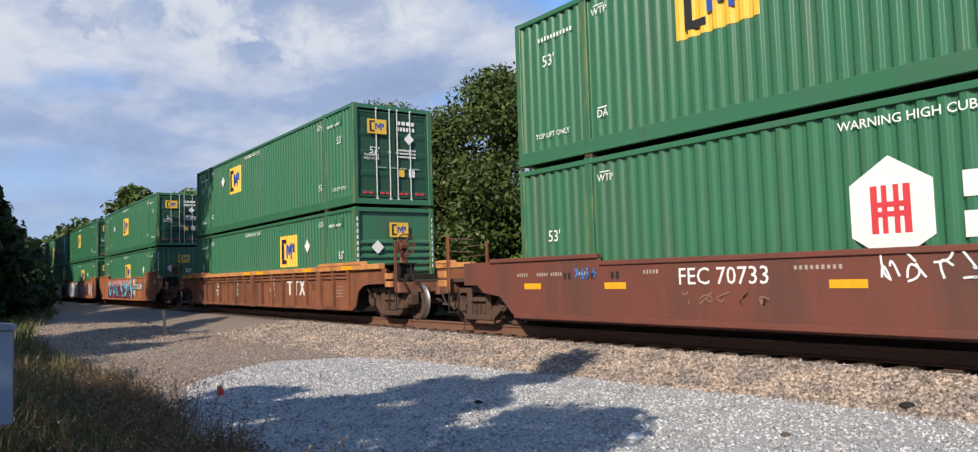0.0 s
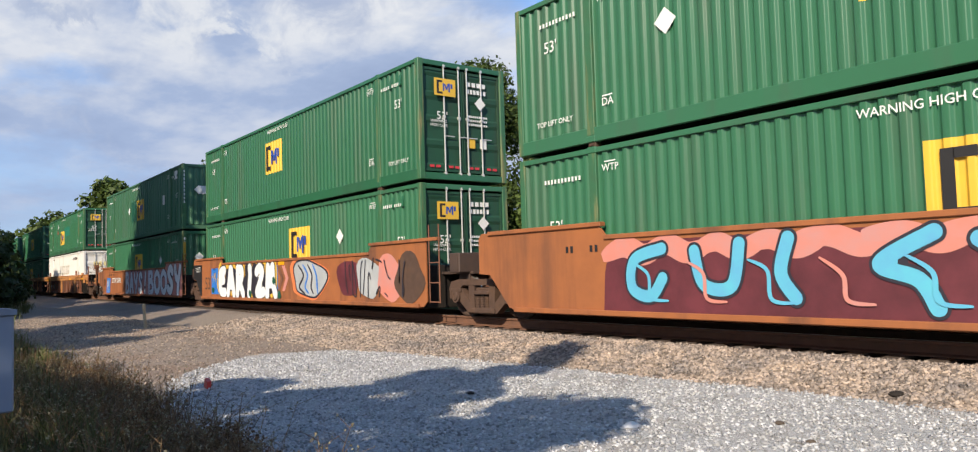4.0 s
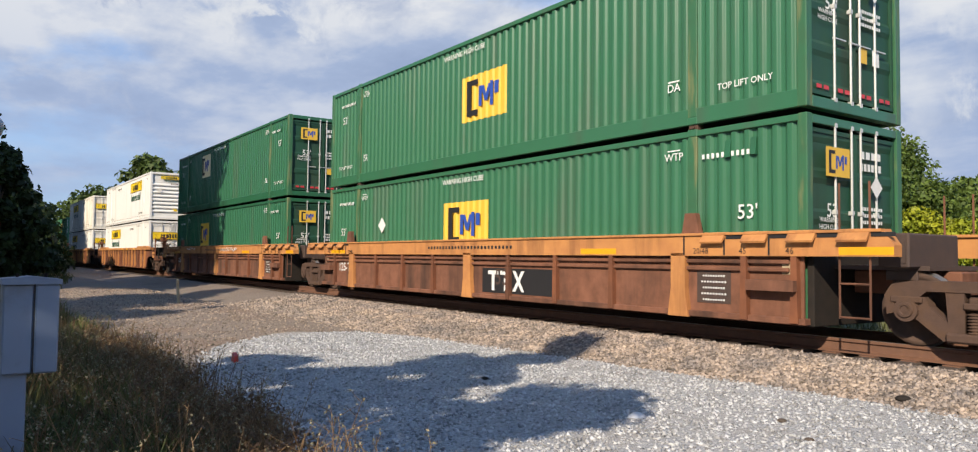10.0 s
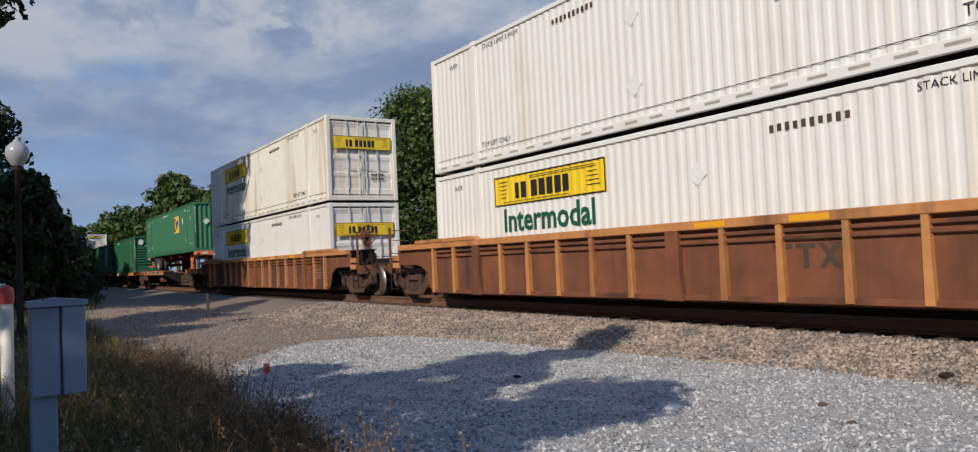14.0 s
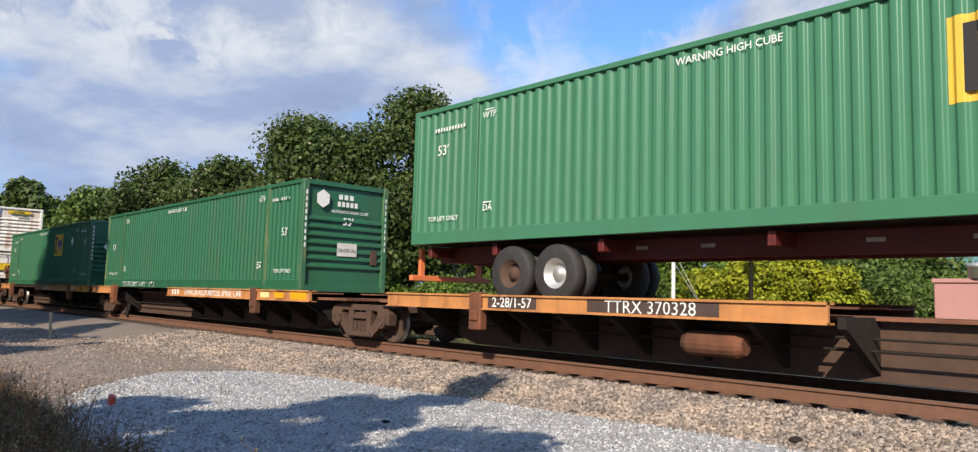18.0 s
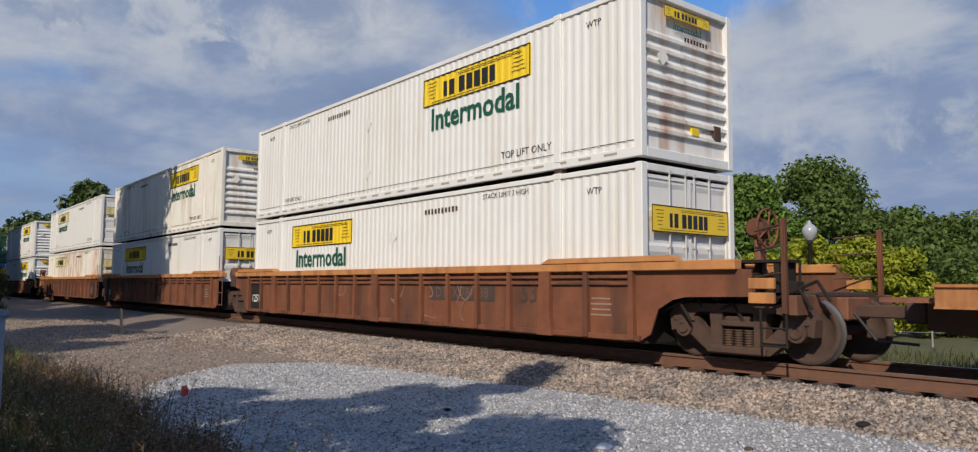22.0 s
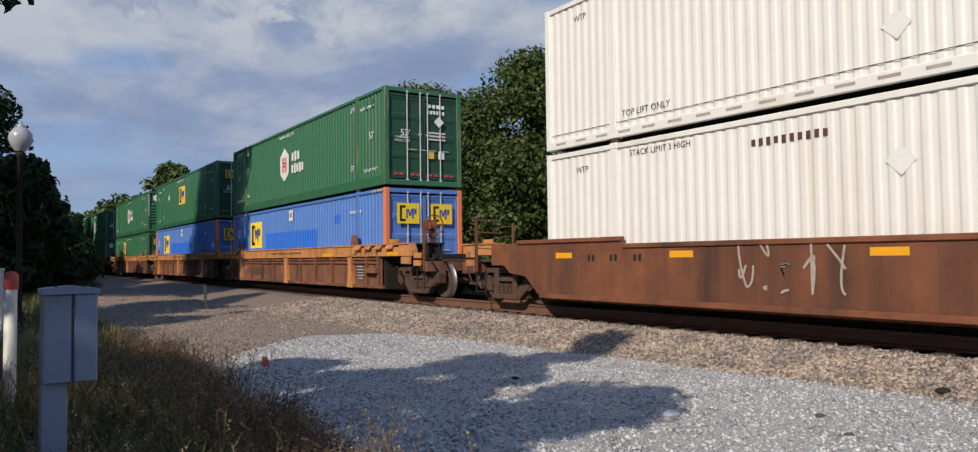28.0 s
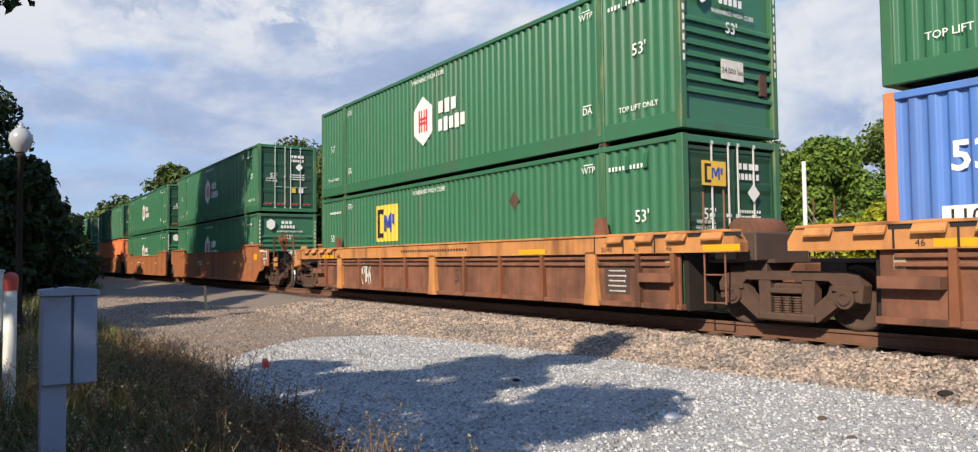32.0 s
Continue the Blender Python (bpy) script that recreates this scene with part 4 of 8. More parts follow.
def wave_breaks(style, x0, x1):
    p = {"deep": 0.235, "fine": 0.21, "seam": 0.42}[style]
    us = (0, 0.1199, 0.1201) if style == "seam" else FOLD_U[:-1]
    xs = {x0, x1}
    for i in range(int(x0 / p) - 2, int(x1 / p) + 3):
        for u in us:
            x = (i + u) * p
            if x0 < x < x1:
                xs.add(round(x, 5))
    return sorted(xs)


RECESS = 0.030  # of the side sheet behind its frame
BAYS = ((-7.95, -POST - 0.09), (-POST + 0.09, POST - 0.09), (POST + 0.09, 7.95))


def side_sheet(style, z0, z1, a, b):
    s = Shape()
    xs = wave_breaks(style, a, b)
    for x in xs:
        y = -CW / 2 + RECESS + wave(style, x)
        s.v += [(x, y, z0), (x, y, z1), (x, y + 0.02, z1), (x, y + 0.02, z0)]
    for i in range(len(xs) - 1):
        k = 4 * i
        for q in (0, 2):
            s.f.append([k + q, k + 4 + q, k + 4 + (q + 1) % 4, k + (q + 1) % 4])
    return s


def side_patch(style, x0, x1, z0, z1, lift=0.004):
    """A painted panel that follows the waves of the side."""
    s = Shape()
    xs = wave_breaks(style, x0, x1)
    for x in xs:
        y = -CW / 2 + RECESS + wave(style, x) - lift
        s.v += [(x, y, z0), (x, y, z1)]
    s.f = [[2 * i, 2 * i + 2, 2 * i + 3, 2 * i + 1] for i in range(len(xs) - 1)]
    return s


def plate(x, z, w, h, y, slant=0.0):
    s = Shape()
    s.v = [(x - w / 2 - slant / 2, y, z - h / 2), (x + w / 2 - slant / 2, y, z - h / 2), (x + w / 2 + slant / 2, y, z + h / 2), (x - w / 2 + slant / 2, y, z + h / 2)]
    s.f = [[0, 1, 2, 3]]
    return s


SIDE_Y = -CW / 2 + 0.024  # paint on the crests of the side
TURN_SIDE = Matrix.Rotation(radians(90), 4, "X")
TURN_END = Matrix.Rotation(radians(90), 4, "Z") @ Matrix.Rotation(radians(90), 4, "X")


def words(thing, text, x, z, h, material, y=SIDE_Y, name="lettering", bold=0.012):
    me = text_mesh(text, h, bold)
    return part(name, me, material, thing, at=Matrix.Translation((x, y, z)) @ TURN_SIDE)


def end_words(thing, text, y, z, h, material, x=CL / 2 + 0.012, bold=0.012):
    me = text_mesh(text, h, bold)
    return part("lettering", me, material, thing, at=Matrix.Translation((x, y, z)) @ TURN_END)


def bars(thing, x, z, w, h, material, n=5, y=SIDE_Y, name="small_print"):
    """Writing too small to read, as blocks of its size."""
    s = Shape()
    step = w / n
    for i in range(n):
        q = plate(x - w / 2 + (i + 0.5) * step, z, step * 0.55, h * (0.86 + 0.14 * (i * 7 % 3 / 2)), y)
        k = len(s.v)
        s.v += q.v
        s.f.append([k, k + 1, k + 2, k + 3])
    return part(name, s, material, thing)


def end_bars(thing, y, z, w, h, material, n=5, x=CL / 2 + 0.012):
    s = Shape()
    step = w / n
    for i in range(n):
        c = y - w / 2 + (i + 0.5) * step
        k = len(s.v)
        s.v += [(x, c - 0.36 * step, z - h / 2), (x, c + 0.36 * step, z - h / 2), (x, c + 0.36 * step, z + h / 2), (x, c - 0.36 * step, z + h / 2)]
        s.f.append([k, k + 1, k + 2, k + 3])
    return part("small_print", s, material, thing)


def badge(thing, style, x, z, w=1.5, h=1.05, end=False, material=None):
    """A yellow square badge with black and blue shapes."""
    if end:
        ex = CL / 2 + 0.014
        s = Shape()
        s.v = [(ex, x - w / 2, z - h / 2), (ex, x + w / 2, z - h / 2), (ex, x + w / 2, z + h / 2), (ex, x - w / 2, z + h / 2)]
        s.f = [[0, 1, 2, 3]]
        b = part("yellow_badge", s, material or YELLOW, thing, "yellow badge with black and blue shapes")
        m = Matrix.Translation((ex + 0.002, x, z)) @ Matrix.Rotation(radians(90), 4, "Z")
    else:
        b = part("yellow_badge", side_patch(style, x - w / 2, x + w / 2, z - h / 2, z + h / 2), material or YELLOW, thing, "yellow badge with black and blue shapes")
        m = Matrix.Translation((x, SIDE_Y - 0.003, z))
    s = Shape()
    for q in ((-0.33, 0.0, 0.10, 0.78), (-0.20, 0.33, 0.17, 0.12), (-0.20, -0.33, 0.17, 0.12)):
        p = plate(q[0] * w, q[1] * h, q[2] * w, q[3] * h, 0)
        k = len(s.v)
        s.v += p.v
        s.f.append([k, k + 1, k + 2, k + 3])
    part("black_shape", s, BLACK, b, at=m)
    s = Shape()
    for q in ((-0.06, 0.0, 0.07, 0.44, 0.0), (0.035, 0.04, 0.07, 0.34, -0.09), (0.115, 0.04, 0.07, 0.34, 0.09), (0.20, 0.0, 0.07, 0.52, 0.0), (0.31, 0.10, 0.09, 0.26, 0.0)):
        p = plate(q[0] * w, q[1] * h, q[2] * w, q[3] * h, -0.0005 - 0.001 * (len(s.v) // 4), q[4] * w)
        k = len(s.v)
        s.v += p.v
        s.f.append([k, k + 1, k + 2, k + 3])
    part("blue_shape", s, INK_BLUE, b, at=m)


def banner(thing, style, x, z, w=3.7, h=0.66, material=None, end=False):
    """A long yellow banner with dark blocks and scrolled ends."""
    material = material or BRIGHT_YELLOW
    if end:
        ex = CL / 2 + 0.016
        s = Shape()
        s.v = [(ex, x - w / 2, z - h / 2), (ex, x + w / 2, z - h / 2), (ex, x + w / 2, z + h / 2), (ex, x - w / 2, z + h / 2)]
        s.f = [[0, 1, 2, 3]]
        b = part("yellow_banner", s, material, thing, "yellow banner with dark blocks")
        m = Matrix.Translation((ex + 0.002, x, z)) @ Matrix.Rotation(radians(90), 4, "Z")
    else:
        b = part("yellow_banner", side_patch(style, x - w / 2, x + w / 2, z - h / 2, z + h / 2, 0.005), material, thing, "yellow banner with dark blocks")
        m = Matrix.Translation((x, SIDE_Y - 0.003, z))
    s = Shape()
    strokes = [(0, 0.47, 0.99, 0.045, 0), (0, -0.47, 0.99, 0.045, 0), (-0.493, 0, 0.008, 0.95, 0), (0.493, 0, 0.008, 0.95, 0)]
    for c, q in ((-0.265, 0.036), (-0.20, 0.050), (-0.10, 0.056), (-0.028, 0.054), (0.044, 0.054), (0.116, 0.056), (0.182, 0.050)):
        strokes.append((c, -0.04, q, 0.52, 0))
    strokes += [(0.14, 0.30, 0.56, 0.02, 0), (0.14, 0.36, 0.56, 0.02, 0), (-0.10, -0.38, 0.62, 0.02, 0)]
    for k in range(5):
        strokes += [(-0.40, 0.30 - 0.13 * k, 0.10 - 0.012 * k, 0.025, 0.02), (0.40, 0.30 - 0.13 * k, 0.06 + 0.012 * k, 0.025, 0.02)]
    for q in strokes:
        p = plate(q[0] * w, q[1] * h, q[2] * w, q[3] * h, 0, q[4] * w)
        k = len(s.v)
        s.v += p.v
        s.f.append([k, k + 1, k + 2, k + 3])
    part("dark_shape", s, BLACK, b, at=m)


def diamond(thing, x, z, r=0.22, end=False, material=None):
    s = Shape()
    if end:
        e = CL / 2 + 0.016
        s.v = [(e, x - r, z), (e, x, z - r), (e, x + r, z), (e, x, z + r)]
    else:
        s.v = [(x - r, SIDE_Y - 0.002, z), (x, SIDE_Y - 0.002, z - r), (x + r, SIDE_Y - 0.002, z), (x, SIDE_Y - 0.002, z + r)]
    s.f = [[0, 1, 2, 3]]
    part("placard", s, material or LETTER, thing, "diamond placard")


def hexagon(thing, x, z, r=0.66, end=False):
    """A white hexagon with red bars, and white blocks beside it."""
    s = Shape()
    pts = [(r * 0.88 * math.sin(i * math.pi / 3), r * math.cos(i * math.pi / 3)) for i in range(6)]
    e = CL / 2 + 0.014
    s.v = [(e, x + a, z + b) for a, b in pts] if end else [(x + a, SIDE_Y - 0.002, z + b) for a, b in pts]
    s.f = [list(range(6))]
    hx = part("white_hexagon", s, LETTER, thing, "white hexagon with red bars")
    if end:
        end_bars(thing, x + r + 0.45, z + 0.09, 0.5, 0.13, LETTER, 3, e)
        end_bars(thing, x + r + 0.5, z - 0.1, 0.65, 0.13, LETTER, 5, e)
        return
    s = Shape()
    for q in ((-0.30, 0, 0.13, 0.9), (-0.11, 0, 0.10, 0.9), (0.11, 0, 0.10, 0.9), (0.30, 0, 0.13, 0.9), (0, 0.09, 0.7, 0.1), (0, -0.09, 0.7, 0.1)):
        p = plate(x + q[0] * r, z + q[1] * r, q[2] * r, q[3] * r, SIDE_Y - (0.005 if q[2] < 0.5 else 0.007))
        k = len(s.v)
        s.v += p.v
        s.f.append([k, k + 1, k + 2, k + 3])
    part("red_shape", s, RED, hx)


def hub_mark(thing, x, z):
    hexagon(thing, x, z)
    for j, (n, w, dx, dz) in enumerate(((3, 0.95, 1.25, 0.23), (5, 1.35, 1.45, -0.23))):
        s = Shape()
        step = w / n
        for i in range(n):
            c = x + dx - w / 2 + (i + 0.5) * step
            for q in ((c, dz - 0.01, step * 0.72, 0.30 + 0.06 * (i % 2)),):
                p = plate(q[0], z + q[1], q[2], q[3], SIDE_Y - 0.002)
                k = len(s.v)
                s.v += p.v
                s.f.append([k, k + 1, k + 2, k + 3])
        part("white_shape", s, LETTER, thing)


def door_leaf():
    """A door leaf pressed into broad level folds, with a rim."""
    s = Shape()
    prof = [(0.0, 0.0), (0.024, 0.0), (0.024, 0.14)]
    for z in (0.14, 0.72, 1.30, 1.88):
        prof += [(0.024, z + 0.02), (0.002, z + 0.07), (0.002, z + 0.42), (0.024, z + 0.50)]
    prof += [(0.024, 2.5), (0.0, 2.5)]
    n = len(prof)
    for y in (-0.53, 0.53):
        s.v += [(x, y, z) for x, z in prof]
    s.f = [[i, i + 1, n + i + 1, n + i] for i in range(n - 1)]
    for y0, y1 in ((-0.565, -0.52), (0.52, 0.565)):
        s.box(0.0, 0.046, y0, y1, 0.0, 2.5)
    s.box(0.0, 0.044, -0.52, 0.52, 0.0, 0.06).box(0.0, 0.044, -0.52, 0.52, 2.44, 2.5)
    return s


def lock_rod():
    s = Shape()
    s.tube((0, 0, 0.0), (0, 0, 2.68), 0.018, seg=8)
    for z in (0.03, 1.4, 2.64):
        s.box(-0.04, 0.024, -0.03, 0.03, z - 0.03, z + 0.03)
    s.box(-0.02, 0.012, -0.02, 0.30, 0.925, 0.945)
    return s


def ribbed_wall(n, z0, z1):
    """An end wall of level slats, each lapping out over the one below."""
    s = Shape()
    step = (z1 - z0) / n
    prof = [(7.985, 0.16)]
    for i in range(n):
        z = z0 + i * step
        prof += [(7.985, z), (8.05, z + 0.012), (8.05, z + step * 0.30), (7.987, z + step * 0.62)]
    prof.append((7.985, 2.78))
    for x, z in prof:
        s.v += [(x, -1.16, z), (x, 1.16, z)]
    s.f = [[2 * i, 2 * i + 1, 2 * i + 3, 2 * i + 2] for i in range(len(prof) - 1)]
    return s


def corrugated_wall():
    s, p = Shape(), 0.26
    ys = [-1.17 + i * p / 4 for i in range(int(2.34 / p * 4) + 1)]
    for i, y in enumerate(ys):
        x = 8.03 if i % 4 in (0, 1) else 7.99
        s.v += [(x, y, 0.2), (x, y, 2.78)]
    s.f = [[2 * i, 2 * i + 2, 2 * i + 3, 2 * i + 1] for i in range(len(ys) - 1)]
    return s


def roof_sheet():
    s = Shape()
    n = 80
    for i in range(n + 1):
        x = -8.0 + 16.0 * i / n
        z = 2.868 + (0.014 if i % 2 else 0)
        s.v += [(x, -1.24, z), (x, 1.24, z)]
    s.f = [[2 * i, 2 * i + 2, 2 * i + 3, 2 * i + 1] for i in range(n)]
    return s


def container(label, paint, style, end, rail=0.20, frame_paint=None, post_paint=None, sheet_paint=None, end_paint=None):
    """A 53-foot box on its underside's middle, +x end first."""
    c = tagged(new("shipping_container"), label, "container", "containers on the train")
    fp, pp = frame_paint or paint, post_paint or frame_paint or (WORN_GREEN if paint in (GREEN, GREEN_DEEP, GREEN_OLD) else paint)
    h = CW / 2
    part("underframe", shared("underframe", lambda: Shape().box(-7.95, 7.95, -1.2, 1.2, 0.03, 0.16)), DARK, c, "dark grimy underframe")
    part("roof", shared("roof", roof_sheet), paint, c)
    for s in (-1, 1):
        turn = Matrix.Identity(4) if s < 0 else Matrix.Rotation(math.pi, 4, "Z")
        part("bottom_rail", shared(("bottom_rail", rail), lambda: Shape().box(-7.96, 7.96, -h, -h + 0.09, 0.005, rail, 0.008)), fp, c, at=turn)
        part("top_rail", shared("top_rail", lambda: Shape().box(-7.96, 7.96, -h + 0.002, -h + 0.07, 2.79, 2.885, 0.008)), fp, c, at=turn)
        for a, b in BAYS:
            part("side_panel", shared(("side_panel", style, rail, a), lambda: side_sheet(style, rail - 0.01, 2.80, a, b), style != "seam"), sheet_paint or paint, c, at=turn)
        for x in (-POST, POST):
            part("lifting_post", shared("lifting_post", lambda: Shape().box(-0.09, 0.09, -h - 0.004, -h + 0.12, 0.12, 2.79, 0.01)), fp if post_paint else pp, c, at=turn @ Matrix.Translation((x, 0, 0)))
            for z in (0.0, 2.786):
                part("corner_fitting", shared("corner_fitting", lambda: Shape().box(-0.10, 0.10, -h - 0.008, -h + 0.16, 0, 0.118, 0.014)), fp, c, at=turn @ Matrix.Translation((x, 0, z)))
        for x in (-8.0, 8.0):
            part("corner_post", shared("corner_post", lambda: Shape().box(-0.075, 0.075, -h - 0.002, -h + 0.15, 0.0, CH, 0.014)), pp, c, at=turn @ Matrix.Translation((x, 0, 0)))
    for e in (1, -1):
        turn = Matrix.Identity(4) if e > 0 else Matrix.Rotation(math.pi, 4, "Z")
        kind = end if e > 0 else ("doors" if end != "doors" else "ribs")
        part("end_sill", shared("end_sill", lambda: Shape().box(7.93, 8.07, -1.15, 1.15, 0.005, 0.17, 0.01)), fp, c, at=turn)
        part("end_header", shared("end_header", lambda: Shape().box(7.93, 8.07, -1.15, 1.15, 2.76, 2.885, 0.01)), fp, c, at=turn)
        if kind == "doors":
            for y in (-0.575, 0.575):
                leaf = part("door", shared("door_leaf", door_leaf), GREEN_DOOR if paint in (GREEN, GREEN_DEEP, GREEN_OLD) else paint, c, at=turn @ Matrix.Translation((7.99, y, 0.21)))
                for r in (0.015, 0.45):
                    part("lock_rod", shared("lock_rod", lock_rod), ROD, leaf, "galvanised locking rod with handle", at=Matrix.Translation((0.065, r * (1 if y < 0 else -1), -0.07)))
        elif kind == "ribs":
            part("end_wall", shared("ribbed_wall", lambda: ribbed_wall(7, 0.62, 2.05)), paint, c, at=turn)
        elif kind == "full_ribs":
            part("end_wall", shared("full_ribbed_wall", lambda: ribbed_wall(8, 0.45, 2.30)), end_paint or paint, c, at=turn)
        else:
            part("end_wall", shared("corrugated_wall", corrugated_wall), paint, c, at=turn)
    return c


def common_marks(c, ink=None, top_lift=True, high=1.55):
    ink = ink or LETTER
    for x in (-7.1, 7.1):
        words(c, "53'", x, high, 0.22, ink, bold=0.006)
    for x in (-5.7, 5.7):
        words(c, "WTP", x, 2.5, 0.13, ink, bold=0.004)
        part("tick_mark", plate(x, 2.61, 0.26, 0.02, SIDE_Y), ink, c)
        words(c, "DA", x, 0.66, 0.14, ink)
        part("tick_mark", plate(x, 0.77, 0.24, 0.025, SIDE_Y), ink, c)
    for x in (6.75, 7.2):
        part("vent", shared("vent", lambda: Shape().prism_x([(-1.335, 0.0), (-1.275, 0.0), (-1.275, 0.26), (-1.30, 0.26)], -0.05, 0.05)), GREEN_DEEP, c, "small hooded vent", at=Matrix.Translation((x, 0.04, 2.40)))
    words(c, "WARNING HIGH CUBE", -0.6, 2.62, 0.12, ink)
    if top_lift:
        for x in (-7.05, 7.05):
            words(c, "TOP LIFT ONLY", x, 0.52, 0.10, ink)


def end_marks(c, end, ink=None):
    ink = ink or LETTER
    if end == "doors":
        end_bars(c, 0.42, 2.42, 0.62, 0.11, ink, 4, 8.045)
        end_bars(c, 0.42, 2.24, 0.62, 0.11, ink, 6, 8.045)
        diamond(c, 0.5, 1.95, 0.17, True)
        for z in (1.62, 1.52, 1.42):
            end_bars(c, 0.45, z, 0.6, 0.05, ink, 9, 8.045)
        end_words(c, "53'", -0.62, 1.55, 0.2, ink, 8.05, 0.01)
        end_words(c, "WARNING", -0.72, 1.42, 0.07, ink, 8.05)
        end_words(c, "HIGH CUBE", -0.72, 1.32, 0.07, ink, 8.05)
        for y in (0.25, 0.6):
            end_bars(c, y, 0.95, 0.28, 0.24, YELLOW if y < 0.5 else ink, 1, 8.045)
        for y in (-0.85, -0.3, 0.3, 0.85):
            end_bars(c, y, 0.33, 0.36, 0.06, RED, 2, 8.045)
    else:
        for k in range(9):
            end_bars(c, -1.22, 2.55 - 0.17 * k, 0.07, 0.11, ink, 1, 8.082)
            end_bars(c, 1.22, 2.55 - 0.17 * k, 0.05, 0.11, ink, 1, 8.082)


def emp(paint, style, end, bx, bz=1.75, label=None, rail=0.20, dia=None, dia_end=True, wide=1.5, badge_paint=None):
    c = container(label or "green corrugated steel container with a yellow badge", paint, style, end, rail)
    badge(c, style, bx, bz, wide, 1.05, material=badge_paint)
    common_marks(c, top_lift=rail > 0.22, high=1.95 if rail > 0.22 else 1.55)
    if dia is not None:
        diamond(c, dia, bz + 0.1)
    bars(c, 6.75, 2.45, 1.0, 0.085, LETTER, 11)
    bars(c, -6.9, 2.4, 1.0, 0.085, LETTER, 11)
    end_marks(c, end)
    badge(c, style, -0.55 if end == "doors" else 0.1, 2.25, 0.62, 0.42, True)
    if end != "doors":
        diamond(c, -0.6, 1.75, 0.2, True)
        end_words(c, "53'", 0.35, 0.72 if end == "ribs" else 1.6, 0.2, LETTER, 8.05, 0.03)
    return c


def hub(paint, end, mark=True, label=None):
    c = container(label or "green corrugated steel container with a white hexagon", paint, "deep", end, 0.30)
    if mark:
        hub_mark(c, -0.85, 1.52)
    common_marks(c)
    bars(c, 6.8, 2.45, 1.0, 0.085, LETTER, 11)
    end_marks(c, end)
    if end == "ribs":
        hexagon(c, -0.75, 2.42, 0.24, True)
        end_words(c, "WARNING HIGH CUBE", 0.1, 2.12, 0.08, LETTER, 8.05)
        end_words(c, "53'", 0.05, 1.86, 0.2, LETTER, 8.05, 0.03)
        part("data_plate", Shape().box(8.045, 8.052, -0.25, 0.35, 0.95, 1.3), PLASTIC, c, "white data plate with small print")
        end_words(c, "24,000 lbs", 0.05, 1.1, 0.1, BLACK, 8.055)
        part("document_box", Shape().box(8.0, 8.06, 0.8, 1.0, 0.75, 1.15, 0.01), CASTING, c, "small steel document holder")
    return c


def jb(end, bx, paint=None, banner_paint=None, word=True, rust=False, label=None, style="fine"):
    p = paint or WHITE
    c = container(label or "white steel container with a yellow banner and green lettering", p, style, end, 0.17, end_paint=STAINED_WHITE if label and "ribbed end" in label else None)
    if rust:
        part("rusted_panel", side_patch(style, -4.4, 3.36, 0.18, 2.78, 0.003), RUSTY_WHITE, c, "stretch of side streaked with orange rust")
        part("rusted_panel", side_patch(style, POST + 0.1, 7.9, 0.18, 2.78, 0.003), RUSTY_WHITE, c)
    banner(c, style, bx, 2.26, material=banner_paint)
    if word:
        words(c, "Intermodal", bx, 1.58, 0.50, DARK_GREEN, bold=0.035)
    for x in (-7.0, 7.0):
        words(c, "WTP", x, 2.5, 0.12, BLACK, bold=0.0)
    words(c, "TOP LIFT ONLY", 5.2, 0.46, 0.15, BLACK, bold=0.0)
    words(c, "TOP LIFT ONLY", -5.3, 0.42, 0.12, BLACK, bold=0.0)
    words(c, "STACK LIMIT 3 HIGH", -5.0 if bx > 0 else 4.6, 2.66, 0.11, BLACK, bold=0.0)
    bars(c, 2.4 if bx < 0 else -2.5, 2.5, 1.3, 0.12, CASTING, 10)
    for z in () if rust else (2.0, 0.75):
        diamond(c, -0.9 if bx > 0 else 0.4, z, 0.2, material=LETTER)
    part("seam", plate(0, 0.29, 15.8, 0.012, SIDE_Y - 0.004), CASTING, c, "thin dark seam along the side")
    s = Shape()
    for i in range(26):
        q = plate(-7.6 + 0.6 * i, 0.1, 0.3, 0.045, -CW / 2 - 0.003)
        k = len(s.v)
        s.v += q.v
        s.f.append([k, k + 1, k + 2, k + 3])
    part("conspicuity_tape", s, DULL_LETTER, c, "dashes of grey reflective tape")
    if end == "doors":
        banner(c, style, 0.0, 1.98, 2.16, 0.46, banner_paint, True)
        for z in (0.9, 0.75):
            end_bars(c, 0.55, z, 0.5, 0.07, CASTING, 6, 8.045)
    else:
        banner(c, style, -0.05, 2.58, 1.3, 0.2, banner_paint, True)
        end_words(c, "Intermodal", 0.0, 2.38, 0.13, DARK_GREEN, 8.05)
        end_bars(c, 0.25, 2.2, 0.7, 0.08, CASTING, 8, 8.045)
        diamond(c, -0.75, 1.75, 0.16, True, CREAM)
        part("document_box", Shape().box(8.0, 8.06, 0.75, 0.95, 0.5, 0.78, 0.01), CASTING, c, "small steel document holder")
        part("placard", Shape().box(8.0, 8.05, 0.1, 0.3, 0.5, 0.66), BRIGHT_YELLOW, c, "small yellow sticker")
    return c


